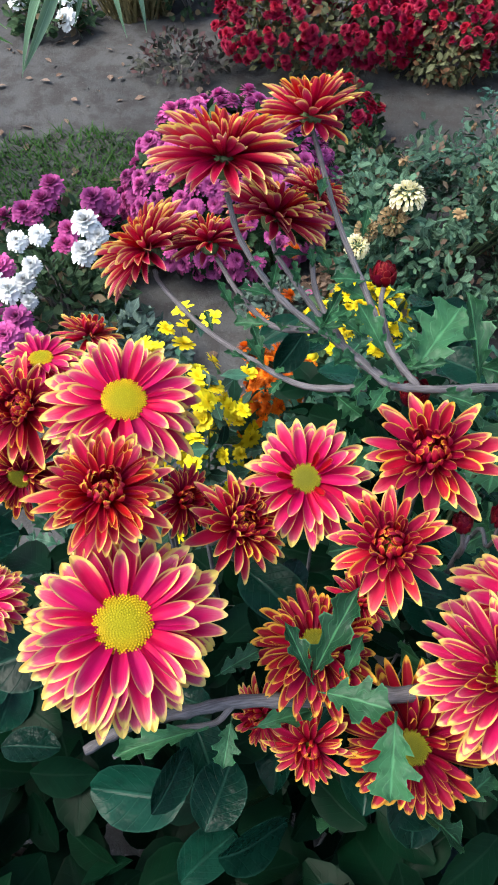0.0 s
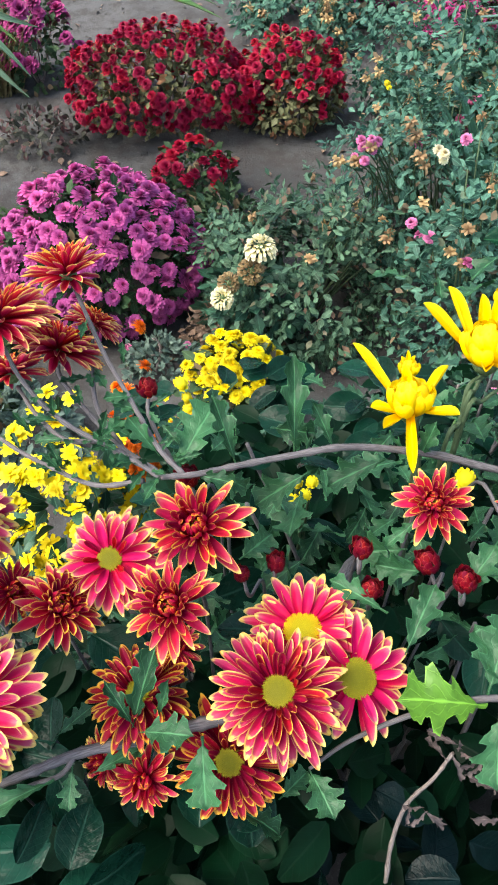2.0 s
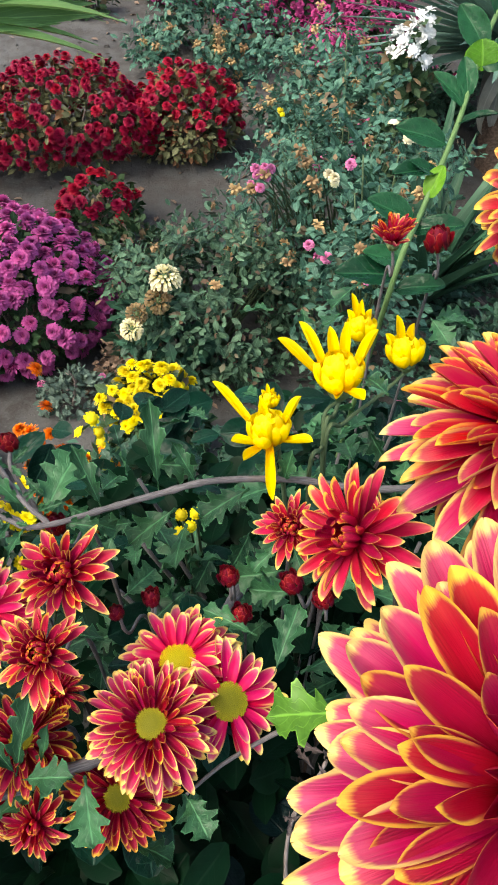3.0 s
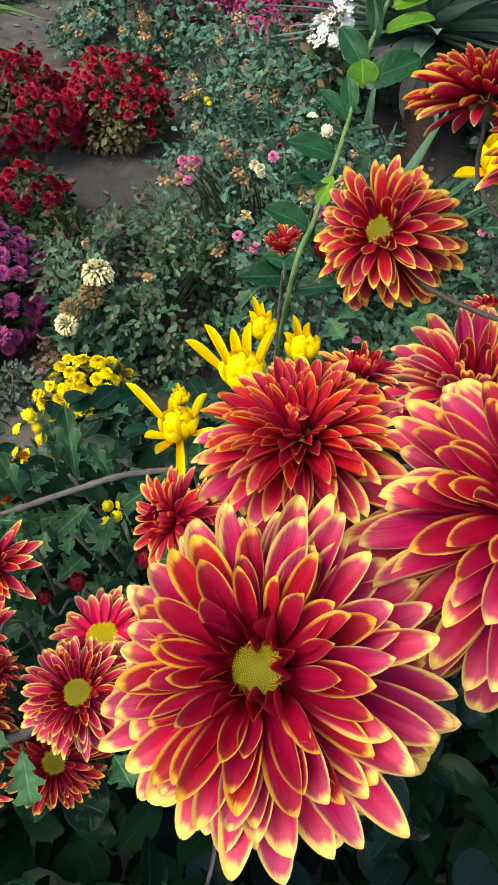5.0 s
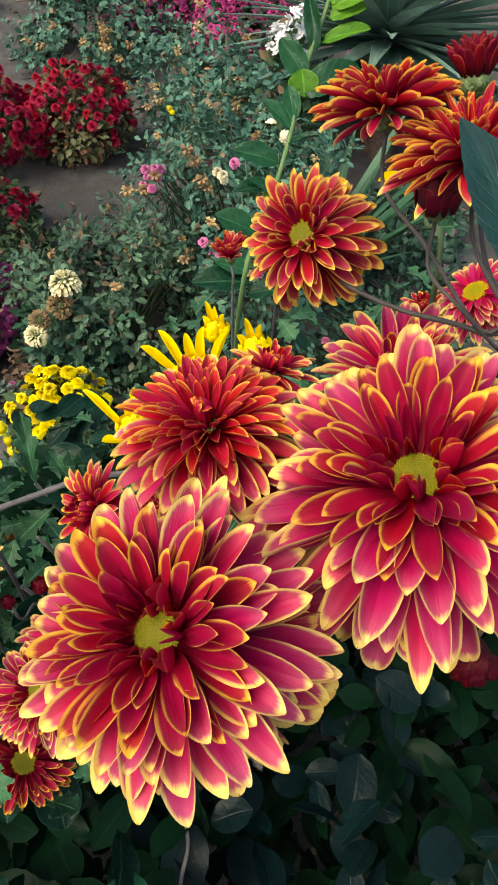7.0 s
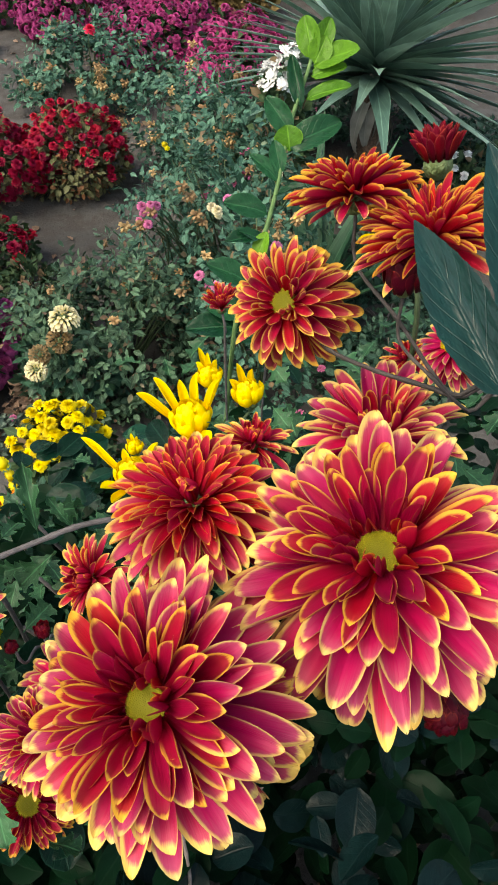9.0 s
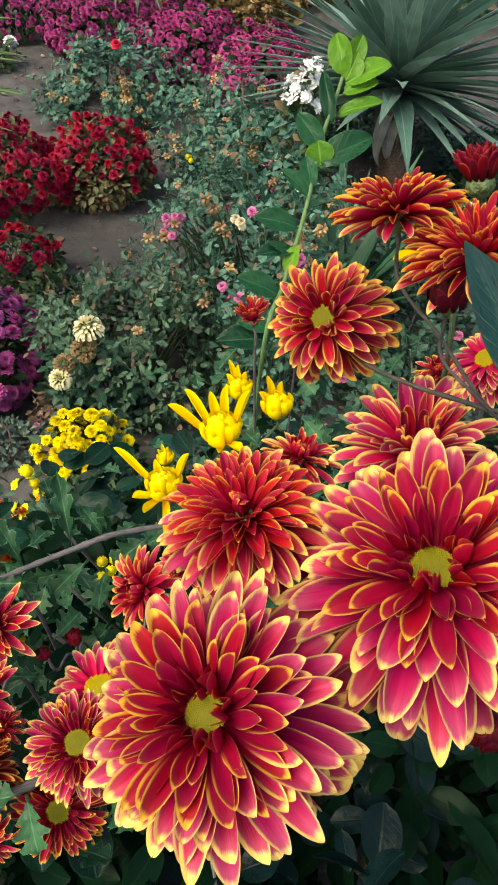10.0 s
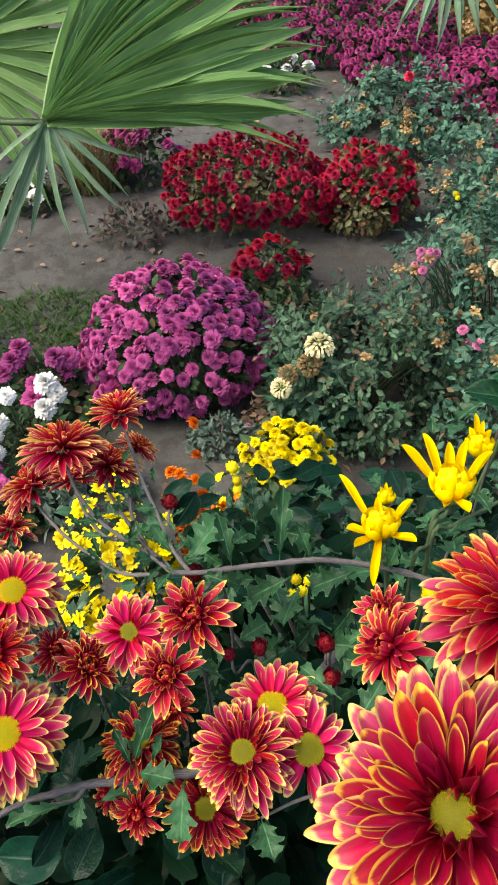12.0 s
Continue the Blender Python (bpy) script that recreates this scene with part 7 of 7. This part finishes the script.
bush("orange_button_chrysanthemum", (0.035, 0.70), (0.06, 0.06, 0.54), "upright plant tipped with small orange blooms", (SMALL_T, LOBED_FAR, 260, 0.035),
     [("pom", ORANGE, 70, 0.0120, 0.62, 1.0)], group="orange plants", hollow=0.75, stems=7, wild=0.3)
bush("orange_button_chrysanthemum", (0.09, 0.92), (0.06, 0.06, 0.36), "small plant with yellow and orange blooms", (SMALL_T, LOBED_FAR, 200, 0.035),
     [("button", LEMON, 9, 0.016, 0.8, 1.0), ("button", ORANGE, 9, 0.014, 0.6, 0.9)], group="orange plants", hollow=0.75, stems=6)
bush("leafy_seedlings", (0.19, 0.62), (0.20, 0.14, 0.60), "upright dark green lobed leaves behind the stems", (LOBED_LIGHT_T, LOBED_FAR, 700, 0.034), [], "plant", hollow=0.8, stems=10, lumps=0.35)
bush("leafy_seedlings", (0.46, 0.62), (0.20, 0.16, 0.64), "upright grey-green lobed leaves behind the yellow flowers", (LOBED_LIGHT_T, LOBED_FAR, 700, 0.034), [], "plant", hollow=0.8, stems=10, lumps=0.35)
bush("leafy_seedlings", (-0.17, 0.36), (0.15, 0.11, 0.72), "dark green lobed leaves crowded behind the open flowers", (LOBED_LIGHT_T, LOBED_FAR, 500, 0.036), [], "plant", hollow=0.7, stems=8, lumps=0.3)
bush("silver_seedling", (0.08, 1.42), (0.12, 0.08, 0.10), "low silver-grey seedling patch on soil", (SMALL_T, GREYLEAF, 500, 0.025), [("light", PINKFAR, 2, 0.012, 0.5, 1.0)], "plant", group="seedlings", stems=3)
bush("silver_seedling", (0.24, 1.50), (0.08, 0.07, 0.12), "low grey-brown drying plant beside the purple bush", (SMALL_T, BROWNLEAF, 300, 0.03), [], "plant", group="seedlings", stems=3)
bush("silver_seedling", (-0.26, 2.66), (0.18, 0.12, 0.13), "low dusty seedling clump on bare soil", (SMALL_T, DUSTY, 420, 0.03), [], "plant", group="seedlings", stems=3)
bush("silver_seedling", (0.36, 2.02), (0.13, 0.12, 0.14), "low brownish plant behind the purple bush", (SMALL_T, MUMLEAF, 380, 0.035), [], "plant", group="seedlings", stems=3)
bush("silver_seedling", (-0.30, 1.20), (0.15, 0.12, 0.16), "grey-green leafy seedling near white flowers", (SMALL_T, GREYLEAF, 380, 0.04), [], "plant", group="seedlings", stems=3)
bush("magenta_chrysanthemum_bush", (-0.25, 3.15), (0.20, 0.16, 0.30), "small magenta chrysanthemum bush beside straw-coloured stalks", (SMALL_T, MUMLEAF, 500, 0.04),
     [("light", MAGENTA, 34, 0.034, 0.3, 1.0)], group="magenta bushes")
bush("white_daisy_plant", (0.50, 4.2), (0.22, 0.15, 0.16), "low plant with a few white flowers", (SMALL_T, MUMLEAF, 300, 0.05), [("light", WHITE, 10, 0.04, 0.5, 1.0)], group="white flowers")
bush("white_daisy_plant", (-0.78, 2.98), (0.18, 0.14, 0.14), "low plant with a few white flowers", (SMALL_T, MUMLEAF, 300, 0.05), [("light", WHITE, 7, 0.045, 0.5, 1.0)], group="white flowers")
bush("white_daisy_plant", (1.39, 2.14), (0.12, 0.12, 0.60), "upright plant topped with clustered white flowers", (SMALL_T, MUMLEAF, 500, 0.05), [("loose", WHITE, 34, 0.024, 0.86, 1.0)], group="white flowers")
bush("white_daisy_plant", (2.35, 2.05), (0.30, 0.2, 0.14), "scattered small white flowers under the yucca", (SMALL_T, MUMLEAF, 500, 0.05), [("light", WHITE, 18, 0.022, 0.3, 1.0)], group="white flowers")
bush("pink_rose", (0.86, 1.28), (0.16, 0.14, 0.60), "thin pink rose with spent cream flowers", (SMALL_T, ROSELEAF, 1100, 0.030),
     [("light", PINKFAR, 9, 0.015, 0.6, 1.0), ("button", CREAM, 2, 0.018, 0.9, 1.0), ("wilted", SPENT, 10, 0.02, 0.6, 1.0)], "rose bush", hollow=0.5, stems=8, wild=0.4)
for x, y, r, h in ((1.45, 1.42, 0.30, 0.20), (1.22, 1.10, 0.26, 0.22), (1.68, 1.70, 0.28, 0.18), (0.95, 0.85, 0.24, 0.24), (1.75, 2.75, 0.26, 0.20), (2.20, 2.65, 0.34, 0.22), (2.45, 2.25, 0.30, 0.16)):
    bush("leafy_undergrowth", (x, y), (r, r * 0.8, h), "low grey-green leafy undergrowth beside the rose bushes", (SMALL_T, GREYGREEN, 1500, 0.034), [("light", PINKFAR, 5, 0.016, 0.5, 1.0)], "plant", group="undergrowth", stems=6, lumps=0.4)
for x, y, r, h in ((2.05, 4.35, 0.5, 0.4), (2.6, 4.9, 0.6, 0.5), (1.8, 5.3, 0.55, 0.45)):
    bush("dry_bush", (x, y), (r, r * 0.8, h), "brown and ochre drying bush at the back", (SMALL_T, DRYGOLD, 2200, 0.06), [("wilted", SPENT, 30, 0.04, 0.3, 1.0)], "bush", group="dry bushes")
for x, y, r, h in ((-0.4, 6.3, 0.7, 0.6), (0.9, 6.9, 0.8, 0.7), (2.0, 7.2, 0.8, 0.8), (-1.5, 5.0, 0.6, 0.5), (3.4, 4.2, 0.6, 0.5), (-1.7, 3.6, 0.5, 0.4)):
    bush("green_bush", (x, y), (r, r * 0.8, h), "dark green bush at the edge of the garden", (SMALL_T, MUMLEAF, 1600, 0.08), [], "bush", group="far bushes")


# ---- yucca ----
def sword_shape(u, v):
    w = (0.7 + 0.3 * math.sin(math.pi * min(1, u * 1.6))) * (1 - u**3) + 0.01
    return (0.046 * v * w, u, 0.02 * abs(v) * w - 0.11 * u * u)


def drooped_shape(u, v):
    w = (0.7 + 0.3 * math.sin(math.pi * min(1, u * 1.6))) * (1 - u**3) + 0.01
    return (0.05 * v * w, u - 0.35 * u**3, 0.02 * abs(v) * w - 0.45 * u * u)


SWORD = mesh_from("leaf", *grid_template(8, 3, sword_shape), YUCCA)
STRAP_LEAF = leaf_material("strap_leaf", (0.018, 0.065, 0.035), (0.050, 0.135, 0.075), 0.4, 0.3, 0.1)
STRAP = mesh_from("leaf", *grid_template(8, 3, sword_shape), STRAP_LEAF)
SWORD_DRY = mesh_from("leaf", *grid_template(8, 3, drooped_shape), YUCCA_DRY)
yucca = thing("yucca", Matrix.Translation(on_ground(1.90, 2.25)), "dense rosette of blue-green sword leaves on a short trunk", "yucca")
crown = Vector((-0.03, 0, 0.43))
part("trunk", tube("trunk", [(0.02, 0, -0.05), (0, 0.01, 0.2), crown - Vector((0, 0, 0.02))], 0.06, 0.045, BARK, 12, 6, 0.1, 0.2), yucca)
lean = Vector((0, 0, 1)).rotation_difference(Vector((0.24, 0.08, 0.95))).to_matrix()
for k in range(150):
    a, e = k * 2.39996 + rnd.uniform(-0.2, 0.2), math.asin(min(0.99, -0.22 + 1.20 * (k / 150) ** 0.9))
    way = Vector((math.cos(a) * math.cos(e), math.sin(a) * math.cos(e), math.sin(e)))
    up = Vector((-math.cos(a) * math.sin(e), -math.sin(a) * math.sin(e), math.cos(e)))
    s = rnd.uniform(0.55, 0.75)
    way, up = lean @ way, lean @ up
    part("leaf", SWORD, yucca, basis(crown + way * 0.03 + Vector((0, 0, 0.06 * k / 150)), way, up) @ Matrix.Diagonal((s * 1.35, s, s, 1)))
for k in range(14):
    a = rnd.uniform(0, 6.283)
    way = Vector((math.cos(a), math.sin(a), rnd.uniform(-1.6, -0.3)))
    part("leaf", SWORD_DRY, yucca, basis(crown - Vector((0, 0, 0.03)), way, (math.cos(a), math.sin(a), 1.0)) @ Matrix.Diagonal((rnd.uniform(0.5, 0.8), rnd.uniform(0.22, 0.36), 0.3, 1)), "dry grey hanging leaf")

straps = thing("strap_leaf_plant", Matrix.Translation(on_ground(1.16, 1.50)), "clump of broad arching strap leaves", "plant")
for k in range(26):
    a = rnd.uniform(0, 6.283)
    way = Vector((math.cos(a) * 0.6, math.sin(a) * 0.6, rnd.uniform(0.7, 1.6)))
    part("leaf", STRAP, straps, basis((0, 0, 0), way, (-math.cos(a), -math.sin(a), 1.2)) @ Matrix.Diagonal((0.8, rnd.uniform(0.45, 0.75), 0.8, 1)))


# ---- fan palm ----
def segment_shape(u, v):
    w = (0.35 + 0.65 * math.sin(math.pi * min(1, u * 1.15 + 0.1))) if u < 0.6 else (1 - ((u - 0.6) / 0.4) ** 1.4) * 0.95 + 0.03
    return (0.034 * v * w, u, 0.026 * abs(v) * w - 0.16 * u**3)


SEGMENT = mesh_from("segment", *grid_template(10, 3, segment_shape), PALM)
SEGMENT_PALE = mesh_from("segment", *grid_template(10, 3, segment_shape), PALM_PALE)
palm = thing("fan_palm", Matrix.Translation(on_ground(-1.15, 1.95)), "fan palm with folded green leaves split into narrow segments", "palm")
palm_at = palm.matrix_basis.translation
heart = Vector((-1.15, 1.95, 0.62)) - palm_at
part("trunk", tube("trunk", [(0, 0, -0.05), (0.01, 0, 0.3), heart + Vector((0, 0, 0.03))], 0.09, 0.07, BARK, 12, 6, 0.1, 0.3), palm)


def fan(hub, right, up, first, last, count, length, short, face, droop, blade=SEGMENT):
    """A fan leaf: its segments spread in the plane of right and up between two angles."""
    h = Vector(hub) - palm_at
    right, up, face = Vector(right).normalized(), Vector(up).normalized(), Vector(face).normalized()
    leaf = part("fan_leaf", tube("fan_leaf", [heart, (heart + h) / 2 + Vector((0, 0, 0.10)), h], 0.010, 0.006, GREENSTEM, 8, 6), palm)
    for k in range(count):
        f = k / (count - 1)
        a = radians(first + (last - first) * f)
        s = (short + (length - short) * math.sin(math.pi * f) ** 0.6) * rnd.uniform(0.92, 1.05)
        way = right * math.cos(a) + up * math.sin(a) - face * droop * rnd.uniform(0.6, 1.4)
        n = (face + 0.5 * (right * -math.sin(a) + up * math.cos(a)) * (1 if k % 2 else -1)).normalized()
        part("segment", blade, leaf, basis(h, way, n) @ Matrix.Diagonal((s * 1.0, s, s, 1)))


R12, U12, B12 = (0.999, -0.053, -0.004), (0.038, 0.657, 0.753), (-0.037, -0.752, 0.659)
fan((-0.250, 1.470, 0.930), R12, U12, 2, 80, 44, 0.70, 0.52, (-0.3, -0.75, 0.75), 0.15)
fan((-0.250, 1.470, 0.930), R12, U12, -150, -25, 9, 0.25, 0.20, (0, -0.9, 0.4), 0.25, SEGMENT_PALE)
fan((-0.255, 1.470, 0.928), R12, U12, -124, -116, 2, 0.42, 0.40, (0, -0.9, 0.4), 0.25, SEGMENT_PALE)
fan((-0.62, 2.05, 0.98), R12, U12, -60, 140, 30, 0.60, 0.45, (0.2, -0.8, 0.6), 0.1)
fan((-0.95, 1.55, 0.85), R12, U12, -170, 20, 26, 0.50, 0.40, (0.3, -0.6, 0.7), 0.2)

palm_two = thing("fan_palm", Matrix.Translation(on_ground(2.45, 4.9)), "fan palm behind the flower bed with drooping leaves", "palm")
palm_at = palm_two.matrix_basis.translation
heart = Vector((2.45, 4.9, 1.8)) - palm_at
part("trunk", tube("trunk", [(0, 0, -0.05), (0.02, 0, 0.8), heart], 0.08, 0.06, BARK, 12, 6, 0.1, 0.3), palm_two)
palm = palm_two
fan((1.32, 3.85, 1.06), R12, U12, -165, -15, 24, 0.50, 0.40, (0, -0.8, 0.6), 0.1, SEGMENT_PALE)

# ---- straw clump, grass and litter ----
BLADE = grid_template(5, 2, lambda u, v: (0.5 * v * (1 - u**2) + 0.02 * v, u, -0.35 * u * u))


def blades(count, cx, cy, rx, ry, length, width, stiff):
    out = []
    for k in range(count):
        a, f = rnd.uniform(0, 6.283), math.sqrt(rnd.random())
        p = on_ground(cx + rx * f * math.cos(a), cy + ry * f * math.sin(a))
        b = rnd.uniform(0, 6.283)
        s = length * rnd.uniform(0.5, 1.2)
        out.append(basis(p - Vector((0, 0, 0.004)), (math.cos(b), math.sin(b), stiff * rnd.uniform(0.5, 1.6)), (-math.cos(b), -math.sin(b), 1.5)) @ Matrix.Diagonal((width, s, s, 1)))
    return out


grass = new("grass", cloud_mesh("grass", BLADE, blades(2600, -0.55, 2.05, 0.42, 0.26, 0.05, 0.005, 1.2) + blades(700, -0.25, 1.95, 0.25, 0.18, 0.045, 0.005, 1.2), GRASS))
tagged(grass, "patch of short green grass on soil", "grass", kind="stuff")
straw = new("straw_clump", cloud_mesh("straw_clump", BLADE, blades(420, -0.46, 3.12, 0.14, 0.12, 0.34, 0.009, 3.0), STRAW))
tagged(straw, "clump of upright straw-coloured stalks", "plant", kind="stuff")
litter = []
for k in range(620):
    p = on_ground(rnd.uniform(-1.2, 2.0), rnd.uniform(1.0, 4.4)) + Vector((0, 0, 0.006))
    a = rnd.uniform(0, 6.283)
    s = rnd.uniform(0.015, 0.05)
    litter.append(basis(p, (math.cos(a), math.sin(a), rnd.uniform(-0.1, 0.3)), (rnd.uniform(-0.5, 0.5), rnd.uniform(-0.5, 0.5), 1)) @ Matrix.Scale(s, 4))
tagged(new("leaf_litter", cloud_mesh("leaf_litter", SMALL_T, litter, BROWNLEAF)), "dry brown leaves scattered on the soil", "leaf litter", kind="stuff")
CLOD = ([(-0.5, -0.5, 0), (0.5, -0.4, 0), (0.4, 0.5, 0), (-0.5, 0.4, 0), (-0.25, -0.2, 0.45), (0.3, -0.2, 0.5), (0.2, 0.25, 0.4), (-0.2, 0.2, 0.5)],
        [(0, 1, 5, 4), (1, 2, 6, 5), (2, 3, 7, 6), (3, 0, 4, 7), (4, 5, 6, 7)], [(0.5, 0.5)] * 8)
clods = []
for k in range(1500):
    p = on_ground(rnd.uniform(-1.3, 2.2), rnd.uniform(0.9, 4.6)) - Vector((0, 0, 0.004))
    s = 0.006 + 0.03 * rnd.random() ** 4
    clods.append(Matrix.Translation(p) @ Matrix.Rotation(rnd.uniform(0, 6.28), 4, "Z") @ Matrix.Diagonal((s, s * rnd.uniform(0.6, 1.2), s * rnd.uniform(0.5, 1), 1)))
tagged(new("soil_clods", cloud_mesh("soil_clods", CLOD, clods, SOIL, False)), "small crumbs and clods of dry soil", "soil", kind="stuff")
